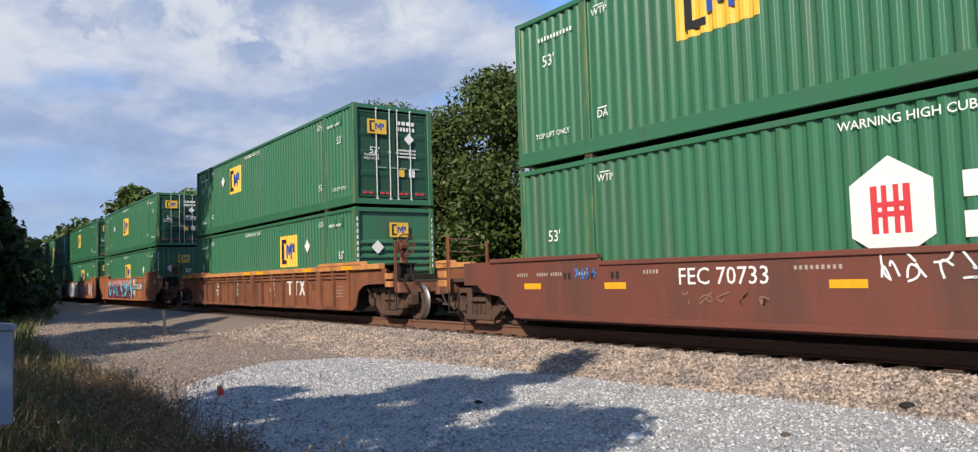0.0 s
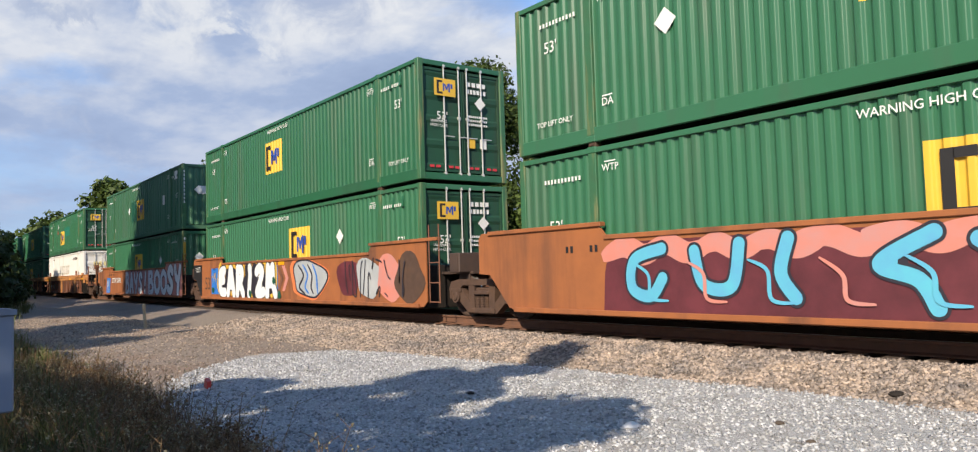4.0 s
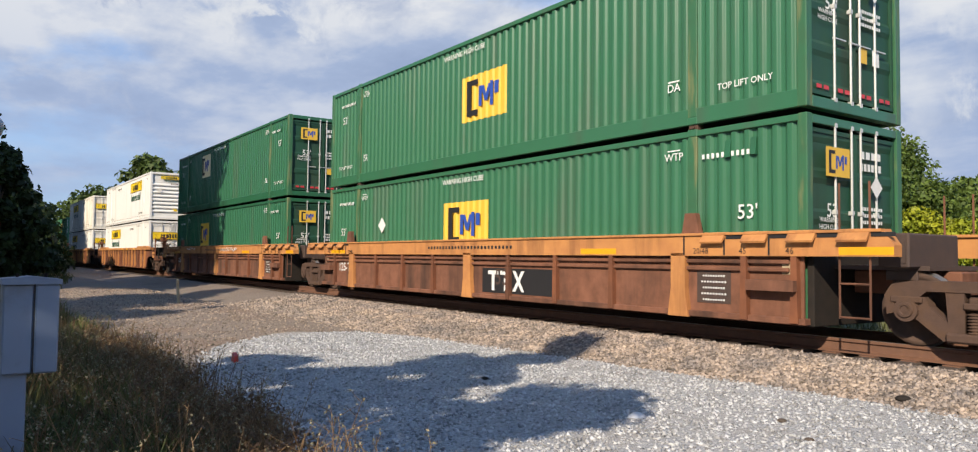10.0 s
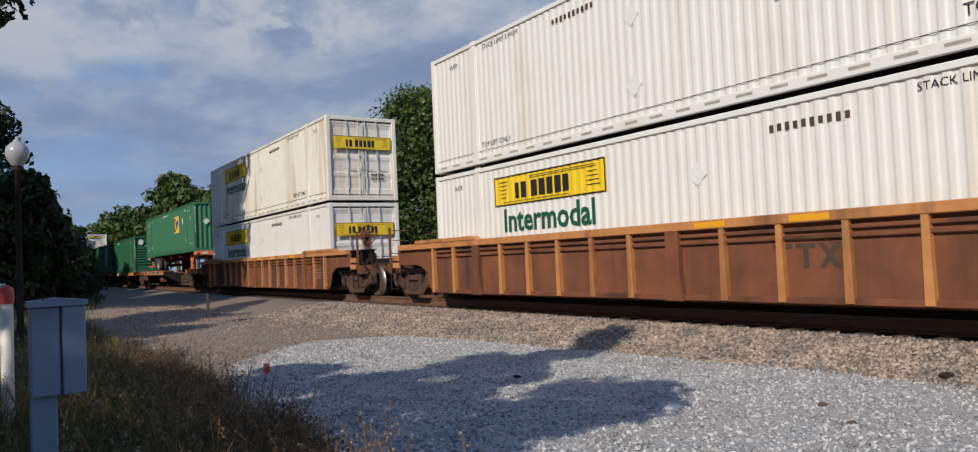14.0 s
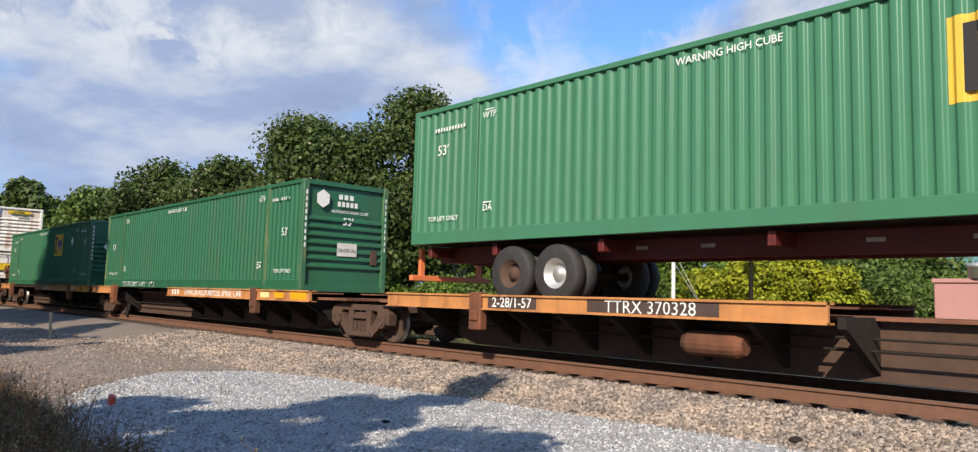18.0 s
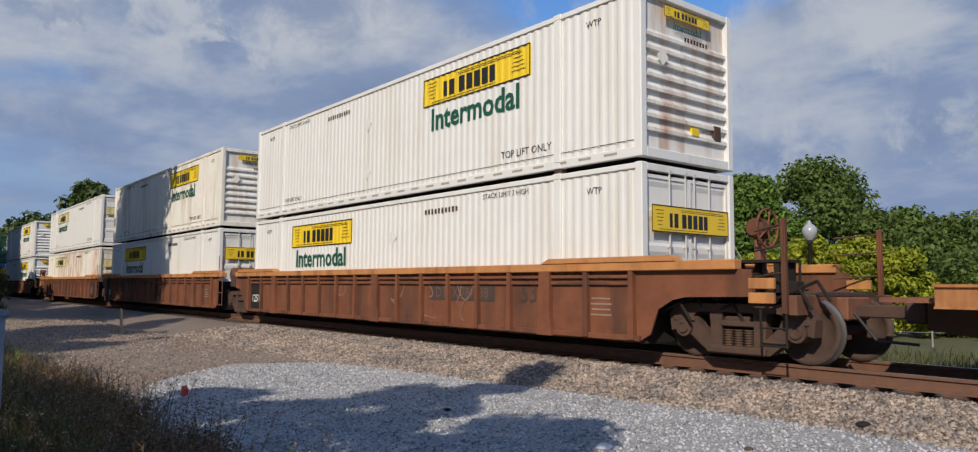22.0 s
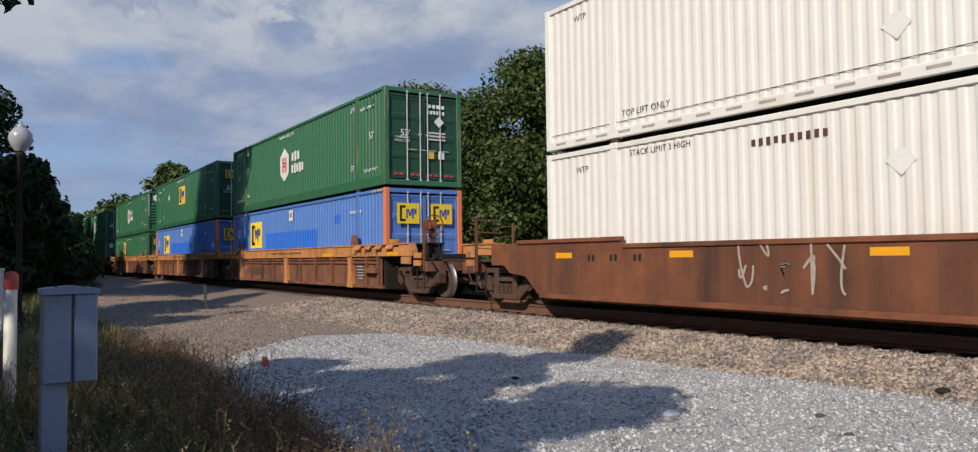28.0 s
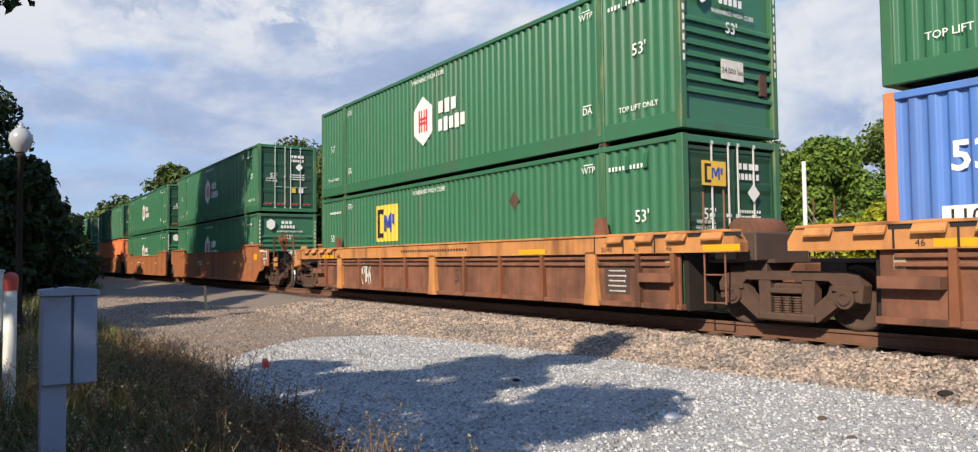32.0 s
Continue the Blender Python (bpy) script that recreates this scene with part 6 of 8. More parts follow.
LETTER_STROKES = {
    "B": (((0.08, 0.02), (0.08, 0.98)), ((0.08, 0.98), (0.62, 0.98), (0.76, 0.78), (0.44, 0.56), (0.08, 0.53)), ((0.08, 0.53), (0.62, 0.52), (0.98, 0.27), (0.66, 0.02), (0.08, 0.02))),
    "A": (((0.05, 0.03), (0.42, 0.95)), ((0.56, 0.95), (0.95, 0.03)), ((0.24, 0.36), (0.76, 0.36))),
    "Y": (((0.06, 0.95), (0.22, 0.60), (0.50, 0.50)), ((0.94, 0.95), (0.66, 0.52), (0.50, 0.04))),
    "S": (((0.90, 0.80), (0.58, 0.96), (0.18, 0.78), (0.46, 0.53), (0.84, 0.30), (0.52, 0.05), (0.06, 0.17)),),
    "!": (((0.62, 0.97), (0.44, 0.42)), ((0.40, 0.10), (0.42, 0.06))),
    "O": (((0.50, 0.96), (0.06, 0.74), (0.06, 0.26), (0.50, 0.04), (0.94, 0.26), (0.94, 0.74), (0.50, 0.96)),),
    "E": (((0.86, 0.92), (0.26, 0.86), (0.12, 0.50), (0.26, 0.12), (0.92, 0.08)), ((0.14, 0.50), (0.72, 0.54))),
    "R": (((0.12, 0.03), (0.16, 0.96)), ((0.16, 0.94), (0.70, 0.92), (0.80, 0.70), (0.52, 0.52), (0.16, 0.48)), ((0.42, 0.50), (0.94, 0.02))),
    "I": (((0.58, 0.72), (0.40, 0.05)), ((0.52, 0.96), (0.56, 0.94))),
    "Z": (((0.08, 0.82), (0.46, 0.96), (0.80, 0.80), (0.46, 0.40), (0.12, 0.10), (0.52, 0.06), (0.96, 0.12))),
    "M": (((0.06, 0.03), (0.18, 0.96)), ((0.18, 0.96), (0.50, 0.42), (0.72, 0.96)), ((0.74, 0.96), (0.80, 0.40), (1.06, 0.04))),
}
LETTER_STROKES["Z"] = (LETTER_STROKES["Z"],)


def smooth_line(pts):
    p = np.array(pts, dtype=float)
    if len(p) < 3:
        return p
    u = np.linspace(0, len(p) - 1, 7 * len(p))
    k = np.minimum(u.astype(int), len(p) - 2)
    f = (u - k)[:, None]
    a, b, c, d = p[np.maximum(k - 1, 0)], p[k], p[k + 1], p[np.minimum(k + 2, len(p) - 1)]
    return 0.5 * (2 * b + (c - a) * f + (2 * a - 5 * b + 4 * c - d) * f ** 2 + (3 * b - a - 3 * c + d) * f ** 3)


def fat_shape(strokes, width, y, step=0.04, low=-9.0):
    """One flat sheet that covers some strokes to an even width, with round ends."""
    lines = [smooth_line(q) for q in strokes]
    a = np.concatenate([q[:-1] for q in lines])
    d = np.concatenate([q[1:] for q in lines]) - a
    lo, hi = np.concatenate(lines).min(0) - width, np.concatenate(lines).max(0) + width
    gx, gz = np.arange(lo[0], hi[0], step), np.arange(lo[1], hi[1], step)
    g = np.stack(np.meshgrid(gx, gz, indexing="ij"), -1).reshape(-1, 1, 2)
    u = np.clip(((g - a) * d).sum(-1) / ((d * d).sum(-1) + 1e-12), 0, 1)
    near = a + u[..., None] * d
    dist = np.linalg.norm(g - near, axis=-1)
    best = dist.argmin(1)
    row = np.arange(len(best))
    dist, near, g = dist[row, best], near[row, best], g[:, 0]
    out = dist > width / 2
    g[out] = near[out] + (g[out] - near[out]) * (width / 2 / dist[out])[:, None]
    g[:, 1] = np.maximum(g[:, 1], low)
    s, seen, n = Shape(), {}, len(gz)
    for i in range(len(gx) - 1):
        for j in range(n - 1):
            quad = (i * n + j, (i + 1) * n + j, (i + 1) * n + j + 1, i * n + j + 1)
            if not all(out[q] for q in quad):
                for q in quad:
                    if q not in seen:
                        seen[q] = len(s.v)
                        s.v.append((g[q, 0], y, g[q, 1]))
                s.f.append([seen[q] for q in quad])
    return s


def throw_up(car, text, x0, x1, z0, z1, fill, edge, y=CAR_Y, fat=0.36):
    """Fat outlined sprayed letters that fill a stretch of the side."""
    cell = (x1 - x0) / len(text)
    for i, ch in enumerate(text):
        strokes = [[(x0 + cell * (i + 0.14 + 0.74 * u), z0 + 0.4 * fat + (z1 - z0 - 0.8 * fat) * v) for u, v in q] for q in LETTER_STROKES[ch]]
        back = part("graffiti_outline", fat_shape(strokes, fat + 0.10, y - 0.005 - 0.001 * (i % 2), low=0.34), edge, car, "black outline of a sprayed letter")
        part("graffiti_letter", fat_shape(strokes, fat, y - 0.009 - 0.001 * (i % 2), low=0.36), fill, back, "fat white sprayed letter")


def blob(car, x, z, rx, rz, material, y=CAR_Y - 0.003, seed=0, n=22):
    s = Shape()
    s.v = [(x + rx * math.cos(2 * math.pi * i / n) * (1 + 0.16 * math.sin(6 * math.pi * i / n + seed)), y, z + rz * math.sin(2 * math.pi * i / n) * (1 + 0.16 * math.cos(4 * math.pi * i / n + seed))) for i in range(n)]
    s.f = [list(range(n))]
    part("sprayed_patch", s, material, car, "patch of sprayed paint")


def ribbon(car, pts, width, material, y):
    """A sprayed stroke that swells and tapers along a smooth line."""
    p = np.array(pts, dtype=float)
    u = np.linspace(0, len(p) - 1, 8 * len(p))
    k = np.minimum(u.astype(int), len(p) - 2)
    f = (u - k)[:, None]
    a, b, c, d = p[np.maximum(k - 1, 0)], p[k], p[k + 1], p[np.minimum(k + 2, len(p) - 1)]
    q = 0.5 * (2 * b + (c - a) * f + (2 * a - 5 * b + 4 * c - d) * f ** 2 + (3 * b - a - 3 * c + d) * f ** 3)
    t = np.gradient(q, axis=0)
    t /= np.linalg.norm(t, axis=1)[:, None] + 1e-9
    w = width * 0.5 * (0.25 + np.sin(np.linspace(0.05, 3.1, len(q))) ** 0.5)[:, None]
    s = Shape()
    for m, o in zip(q, np.stack([-t[:, 1], t[:, 0]], 1) * w):
        s.v += [(m[0] - o[0], y, m[1] - o[1]), (m[0] + o[0], y, m[1] + o[1])]
    s.f = [[2 * i, 2 * i + 1, 2 * i + 3, 2 * i + 2] for i in range(len(q) - 1)]
    part("sprayed_stroke", s, material, car, "curved stroke of spray paint")


def spine_car(label, plain=True, trailer=False, truck_at=10.55):
    """A low spine car: one deep centre beam with arms and side channels."""
    car = tagged(new("spine_car"), label, "freight car", "cars of the train")
    beam = [(-8.6, 0.52), (-7.4, 0.20), (7.4, 0.20), (8.6, 0.52), (10.0, 0.62), (10.0, 0.98), (-9.4, 0.98), (-9.4, 0.62)]
    part("centre_beam", Shape().prism(beam, -0.40, 0.40), CASTING, car)
    part("beam_flange", Shape().box(-9.2, 9.8, -0.55, 0.55, 0.98, 1.03), RUST, car)
    arms = [-8.0, -6.2] + ([-5.4, -4.3, -3.2, -2.1, -0.9, 0.3] if trailer else []) + ([0.0, 1.5, 3.0, 4.5, 6.0, 7.4, 8.6] if not trailer else [8.0, 9.0])
    for x in arms:
        # arms take the dark steel colour to show them shaded beneath the load
        part("cross_arm", shared("cross_arm", lambda: Shape().prism_x([(-1.46, 1.02), (1.46, 1.02), (1.46, 0.88), (1.36, 0.84), (0.40, 0.28), (-0.40, 0.28), (-1.36, 0.84), (-1.46, 0.88)], -0.05, 0.05)), DARK, car, "tapered cross arm coloured dark for its shade", at=Matrix.Translation((x, 0, 0)))
    for s in (-1, 1):
        m = Matrix.Identity(4) if s < 0 else Matrix.Diagonal((1, -1, 1, 1))
        runs = ((-8.9, -6.2), (-0.4, 5.85), (6.15, 8.95)) if not trailer else ((-9.0, 0.15), (7.2, 9.9))
        for a, b in runs:
            part("side_channel", Shape().box(a, b, -1.50, -1.44, 0.92, 1.20).box(a, b, -1.535, -1.30, 1.165, 1.20).box(a, b, -1.535, -1.30, 0.92, 0.945), ORANGE if s < 0 else RUST, car, "rusty orange side channel", at=m)
            part("deck_plate", Shape().box(a, b, -1.44, -0.55, 1.12, 1.15), RUST, car, at=m)
        for x in (-6.1, 6.0) if not trailer else (-6.2,):
            part("bracket", Shape().box(x - 0.16, x + 0.16, -1.56, -1.38, 0.55, 1.24, 0.02).box(x - 0.1, x + 0.1, -1.6, -1.5, 0.72, 0.9, 0.02), OXIDE, car, "container locking bracket", at=m)
    part("end_deck", Shape().box(9.0, 10.3, -1.3, 1.3, 0.98, 1.04).box(-9.6, -8.9, -1.3, 1.3, 0.98, 1.04), RUST, car)
    pairs = []
    for x in (truck_at,):
        pairs += [(p, x) for p in truck(car, x)]
    s = Shape()
    for y, z in ((-0.62, 0.75), (-0.7, 0.6)):
        s.tube((-8.5, y, z), (8.5, y, z), 0.02, seg=6)
    part("brake_pipe", s, DARK, car)
    return car, pairs


def chassis_trailer():
    """A container on its road chassis, the tail on two axles and the nose on a stand."""
    c = emp(GREEN_PALE, "deep", "corrugated", 3.0, 1.85, "green container on a red road chassis with a yellow badge", 0.26, 4.9)
    c["category"] = "trailer"
    for i in range(7):
        part("reflector", plate(-2.6 + 1.25 * i, -0.17, 0.25, 0.06, -0.535), DULL_LETTER, c, "white reflective strip")
    for y in (-0.45, 0.45):
        part("chassis_rail", Shape().box(-8.0, 7.8, y - 0.07, y + 0.07, -0.36, -0.02, 0.01), CHASSIS, c, "dark red steel chassis rail")
    for x in (-7.6, -5.6, -3.0, 0.0, 3.0):
        part("cross_member", Shape().box(x - 0.06, x + 0.06, -1.15, 1.15, -0.26, -0.04, 0.01), CHASSIS, c, "dark red steel cross member")
    part("nose_beam", Shape().box(7.75, 8.22, -1.28, 1.28, -0.24, 0.02, 0.02), CORAL, c, "orange steel nose beam with lamps")
    for y in (-0.9, -0.2, 0.5):
        part("marker_plate", Shape().box(8.222, 8.23, y, y + 0.3, -0.16, -0.05), LETTER, c, "white reflective plate")
    for x in (-3.95, -5.08):
        part("axle", Shape().tube((x, -1.1, -0.62), (x, 1.1, -0.62), 0.07, seg=10), DARK, c)
        for s in (-1, 1):
            for y in (0.78, 1.10):
                w = part("wheel", shared("road_tyre", lambda: Shape().lathe_y([(0.27, -0.12), (0.46, -0.13), (0.515, -0.10), (0.52, 0), (0.515, 0.10), (0.46, 0.13), (0.27, 0.12)], seg=28), True), RUBBER, c, "worn black road tyre", at=Matrix.Translation((x, s * y, -0.62)))
                part("rim", shared("road_rim", lambda: Shape().lathe_y([(0.275, -0.12), (0.25, -0.11), (0.20, 0.02), (0.11, 0.02), (0.10, -0.06), (0.0, -0.06)], seg=20), True), GALV if x > -4.5 else CASTING, w, "steel rim", at=Matrix.Identity(4) if s < 0 else Matrix.Rotation(math.pi, 4, "Z"))
    for y in (-0.85, 0.85):
        part("landing_leg", Shape().box(5.19, 5.35, y - 0.08, y + 0.08, -0.95, -0.1, 0.01).box(5.09, 5.45, y - 0.14, y + 0.14, -1.0, -0.95, 0.01), CORAL, c, "orange landing leg")
        part("leg_brace", Shape().prism([(5.35, -0.3), (6.0, -0.12), (6.0, -0.22), (5.5, -0.62), (5.35, -0.62)], y - 0.02, y + 0.02), CORAL, c)
    part("tail_bumper", Shape().box(-8.3, -8.18, -1.15, 1.15, -0.75, -0.63, 0.01).box(-8.3, -8.2, -0.9, -0.8, -0.65, -0.05).box(-8.3, -8.2, 0.8, 0.9, -0.65, -0.05), CORAL, c, "orange tail bumper")
    return c


def hitch(car):
    """The folding stand that holds a trailer's nose."""
    s = Shape()
    for y in (-0.35, 0.35):
        s.prism([(6.5, 1.0), (6.75, 1.0), (7.75, 1.72), (7.6, 1.78)], y - 0.06, y + 0.06)
        s.prism([(7.35, 1.0), (8.3, 1.0), (7.95, 1.78), (7.55, 1.78)], y - 0.05, y + 0.05)
    s.box(7.3, 8.2, -0.5, 0.5, 1.74, 1.84, 0.02)
    part("hitch_stand", s, DARK, car, "dark steel trailer hitch")


# ---- the train ----
SPEED = lambda t: 12.0191 * t + 0.0043192 * t * t + 0.0000774 * t ** 3  # metres gone since the start
MOVING = []  # thing, place along the track at the start, height, turning wheels, offset across


def load(thing, front, z, along=0.0, across=0.0):
    MOVING.append((thing, front - CL / 2 + along, DATUM + z, [], across))


def roll(made, front):
    car, pairs = made
    MOVING.append((car, front - CL / 2, DATUM, pairs, 0.0))
    return car


LOWER, UPPER, SPINE = 0.30, 3.28, 1.17


def stack(front, lower, upper):
    load(lower, front, LOWER)
    for x in (-POST, POST):
        for y in (-1.2, 1.2):
            part("twist_lock", shared("twist_lock", lambda: Shape().box(-0.09, 0.09, -0.08, 0.08, -0.1, 0.004, 0.01).box(-0.04, 0.04, -0.11, -0.07, -0.06, -0.03)), CASTING, upper, "steel twist lock between two containers", at=Matrix.Translation((x, y, 0)))
    load(upper, front, UPPER)


def ttx_mark(car, x, z, h=0.36, material=None):
    s = Shape()
    for k, q in enumerate(((0, 0.4, 0.9, 0.2), (0, -0.1, 0.24, 0.8), (1.05, 0.4, 0.9, 0.2), (1.05, -0.1, 0.24, 0.8))):
        p = plate(x + q[0] * h, z + q[1] * h, q[2] * h, q[3] * h, CAR_Y - 0.002)
        n = len(s.v)
        s.v += p.v
        s.f.append([n, n + 1, n + 2, n + 3])
    for sl in (-0.7, 0.7):
        p = plate(x + 2.1 * h, z, 0.24 * h, h, CAR_Y - 0.003 - 0.001 * (sl > 0), sl * h)
        n = len(s.v)
        s.v += p.v
        s.f.append([n, n + 1, n + 2, n + 3])
    part("white_shape", s, material or LETTER, car, "bold white shapes")


def data_block(car, x, z, material=None, rows=4):
    for i in range(rows):
        bars(car, x, z - 0.09 * i, 0.42 + 0.06 * (i % 2), 0.028, material or DULL_LETTER, 9, CAR_Y - 0.003)


def smooth(front, label, paint, fs, rs, tall=True):
    top_z = 1.62 if tall else 1.3
    car = roll(well_car(label, "smooth", fs, rs, paint, paint, tall=tall), front)
    data_block(car, 7.4, 1.1)
    if fs:
        f = part("data_frame", plate(9.5, min(1.39, top_z - 0.1), 0.46, 0.34, CAR_Y - 0.003), LETTER, car, "white framed data stencil")
        for dx in (-0.1, 0.1):
            part("stencil", plate(9.5 + dx, min(1.39, top_z - 0.1), 0.17, 0.26, CAR_Y - 0.006), GHOST_DARK, f)
        part("reflector", plate(8.2, min(1.33, top_z - 0.16), 0.45, 0.25, CAR_Y - 0.003), REFLECTOR, car, "amber reflective patch")
        part("placard", plate(9.45, 1.08, 0.2, 0.17, CAR_Y - 0.003), DULL_LETTER, car, "small faded sticker")
        part("placard", plate(9.05, top_z - 0.05, 0.5, 0.07, CAR_Y - 0.003), PALE_YELLOW, car, "pale yellow strip")
    for x in (-6.6, -6.0, -5.4):
        bars(car, x, top_z - 0.2, 0.24, 0.13, BLACK, 2, CAR_Y - 0.003)
    return car


def ribbed(front, label, fs, rs, body=None, trim=None, sheet=None, rib_paint=None):
    car = roll(well_car(label, "ribbed", fs, rs, body or OXIDE, trim or OXIDE, sheet=sheet, rib_paint=rib_paint), front)
    data_block(car, 7.3, 0.95)
    words(car, "53", 5.5, 1.0, 0.36, GHOST_DARK, CAR_Y - 0.003)
    return car


def capped(front, label, fs, rs, tank=True, mark=True):
    car = roll(well_car(label, "capped", fs, rs, RUST, ORANGE, tank, rib_paint=OXIDE), front)
    if mark:
        words(car, "53", 1.2, 0.72, 0.34, GHOST_DARK, CAR_Y - 0.003)
    data_block(car, 6.62, 0.90, LETTER, 5)
    bars(car, 0, 1.36, 3.4, 0.07, BLACK, 26, -1.534)
    for e in (1, -1):
        part("tool_tray", Shape().prism([(7.3 * e, 0.72), (8.05 * e, 0.72), (8.05 * e, 0.87), (7.3 * e, 0.87)][:: e], -1.62, -1.44), RUST, car, "rusty steel tool tray on the side")
        for x, t in ((6.25, "20/48"), (7.0, "45"), (7.75, "46")):
            words(car, t, x * e + 0.2, 1.27, 0.09, BLACK, -1.535, bold=0.0)
            part("tick_mark", plate(x * e - 0.12, 1.36, 0.03, 0.30, -1.535), BLACK, car)
        part("placard", plate(7.85 * e, 1.04, 0.15, 0.18, CAR_Y - 0.003), WOOD, car, "pale yellow sticker")
    part("stencil_board", plate(6.62, 0.74, 0.62, 0.5, CAR_Y - 0.002), GHOST_DARK, car, "dark stencil board with small print")
    for x, w in ((-6.9, 1.0), (4.2, 0.9), (9.0, 0.7)):
        part("reflector", plate(x, 1.27, w, 0.1, -1.533), REFLECTOR, car, "amber reflective patch")
    return car


FRONTS = [4.33, -19.3, -43.44, -63.2, -82.66, -106.6, -126.5, -146.4, -169.82, -193.3, -214.3, -235.5, -253.95, -275.3, -294.85, -314.12, -337.6, -361.3, -380.6, -400.1, -423.6, -443.1, -462.6, -486.2, -505.7]


def consist():
    F = FRONTS
    # smooth maroon car, one unit
    c = smooth(F[0], "maroon smooth-sided well car on two trucks", MAROON, True, True, False)
    words(c, "FEC 70733", -3.25, 1.04, 0.26, LETTER, CAR_Y - 0.003, bold=0.005)
    reflectors(c, (-7.6, -5.4, -1.35, 2.4, 6.0), 0.92)
    scribbles(c, -0.2, 1.14, 1.5, 0.32, GRAFFITI_WHITE, 3, 5)
    scribbles(c, 1.6, 1.1, 1.6, 0.4, GRAFFITI_WHITE, 4, 5)
    scribbles(c, -3.2, 0.72, 1.6, 0.2, DULL_GHOST, 6, 5)
    scribbles(c, -6.1, 1.15, 0.6, 0.18, GRAFFITI_BLUE, 7, 4)
    for x in (-7.9, -7.3, -6.9, -6.2, -4.6):
        bars(c, x, 1.14, 0.34, 0.07, DULL_LETTER, 5, CAR_Y - 0.003)
    bars(c, -1.75, 1.14, 0.7, 0.06, DULL_LETTER, 9, CAR_Y - 0.003)
    low = hub(GREEN, "doors", True, "bright green corrugated container with a white hexagon")
    stack(F[0], low, emp(GREEN, "deep", "doors", -3.25, 2.0, rail=0.26, dia=None))
    # ribbed single unit
    c = ribbed(F[1], "rusty orange ribbed well car on two trucks", True, True, trim=ORANGE)
    ttx_mark(c, 3.5, 0.95, 0.5)
    for i, x in enumerate((-4.4, -2.0, 1.9)):
        for j in range(4):
            scribbles(c, x + 0.04 * (j % 2), 1.2 - 0.17 * j, 0.5 - 0.12 * (j % 2), 0.13, GRAFFITI_WHITE, 20 + 5 * i + j, 4)
    for x in (-8.3, -0.5, 0.9, 5.2, 8.0):
        part("reflector", plate(x, 1.47, 0.7, 0.1, -1.543), REFLECTOR, c, "amber reflective patch")
    stack(F[1], emp(GREEN, "deep", "ribs", 2.95, 1.85, dia=4.6), emp(GREEN, "deep", "doors", -2.65, 1.95, rail=0.26, dia=-4.2))
    # three smooth units with graffiti
    c = smooth(F[2], "orange-brown smooth well car covered in pink and blue graffiti", TERRACOTTA, True, False)
    part("sprayed_patch", Shape().prism([(-5.8, 0.33), (2.5, 0.33), (2.65, 0.5), (2.3, 0.7), (2.6, 0.95), (2.2, 1.2), (2.5, 1.5), (-5.6, 1.5), (-5.75, 1.0)], CAR_Y - 0.003, CAR_Y + 0.002), GRAFFITI_WINE, c, "dark wine-red spray paint behind the letters")
    r = np.random.default_rng(8)
    for i in range(9):
        x = -5.3 + 0.88 * i
        ribbon(c, [(x - 0.5, 1.36 + 0.06 * r.normal()), (x, 1.42), (x + 0.4, 1.28), (x + 0.8, 1.40)], 0.20 + 0.10 * r.random(), GRAFFITI_PINK, CAR_Y - 0.005 - 0.0005 * i)
    hooks = ([(0.55, 1.36), (0.1, 1.2), (0.05, 0.75), (0.35, 0.62), (0.55, 0.9)], [(0.0, 1.30), (0.12, 0.80), (0.50, 0.78), (0.62, 1.38)], [(0.1, 1.42), (0.0, 0.95), (0.16, 0.62)], [(0.75, 1.40), (0.25, 1.05), (0.6, 0.85), (0.75, 0.52)], [(0.0, 1.30), (0.35, 1.05), (0.85, 1.30), (0.6, 0.8), (0.1, 0.62)])
    for i, x in enumerate((-5.2, -3.9, -2.5, -1.5, -0.1)):
        pts = [(x + 1.25 * u, z) for u, z in hooks[i]]
        edge, fill = fat_shape([pts], 0.27, CAR_Y - 0.014 - 0.001 * i), fat_shape([pts], 0.19, CAR_Y - 0.020 - 0.001 * i)
        back = part("graffiti_outline", edge, GRAFFITI_DARK, c, "dark outline of a sprayed shape")
        part("graffiti_shape", fill, GRAFFITI_AQUA, back, "aqua sprayed shape")
    for i in range(7):
        x = -4.9 + 1.05 * i
        ribbon(c, [(x - 0.2, 1.15), (x + 0.1, 0.9 + 0.1 * r.random()), (x + 0.15, 0.6), (x + 0.5, 0.55)], 0.05, GRAFFITI_PINK if i % 2 else GRAFFITI_AQUA, CAR_Y - 0.028 - 0.001 * i)
    blob(c, 2.75, 1.12, 0.55, 0.34, YELLOW, CAR_Y - 0.004, 3)
    wave_line = [[(2.3, 1.50), (1.95, 1.25), (2.0, 1.0), (2.45, 0.82), (2.3, 0.62), (2.25, 0.46)]]
    back = part("graffiti_outline", fat_shape(wave_line, 0.36, CAR_Y - 0.036, low=0.34), GRAFFITI_DARK, c, "dark outline of a sprayed wave")
    part("graffiti_shape", fat_shape(wave_line, 0.28, CAR_Y - 0.040, low=0.36), GRAFFITI_AQUA, back, "aqua sprayed wave")
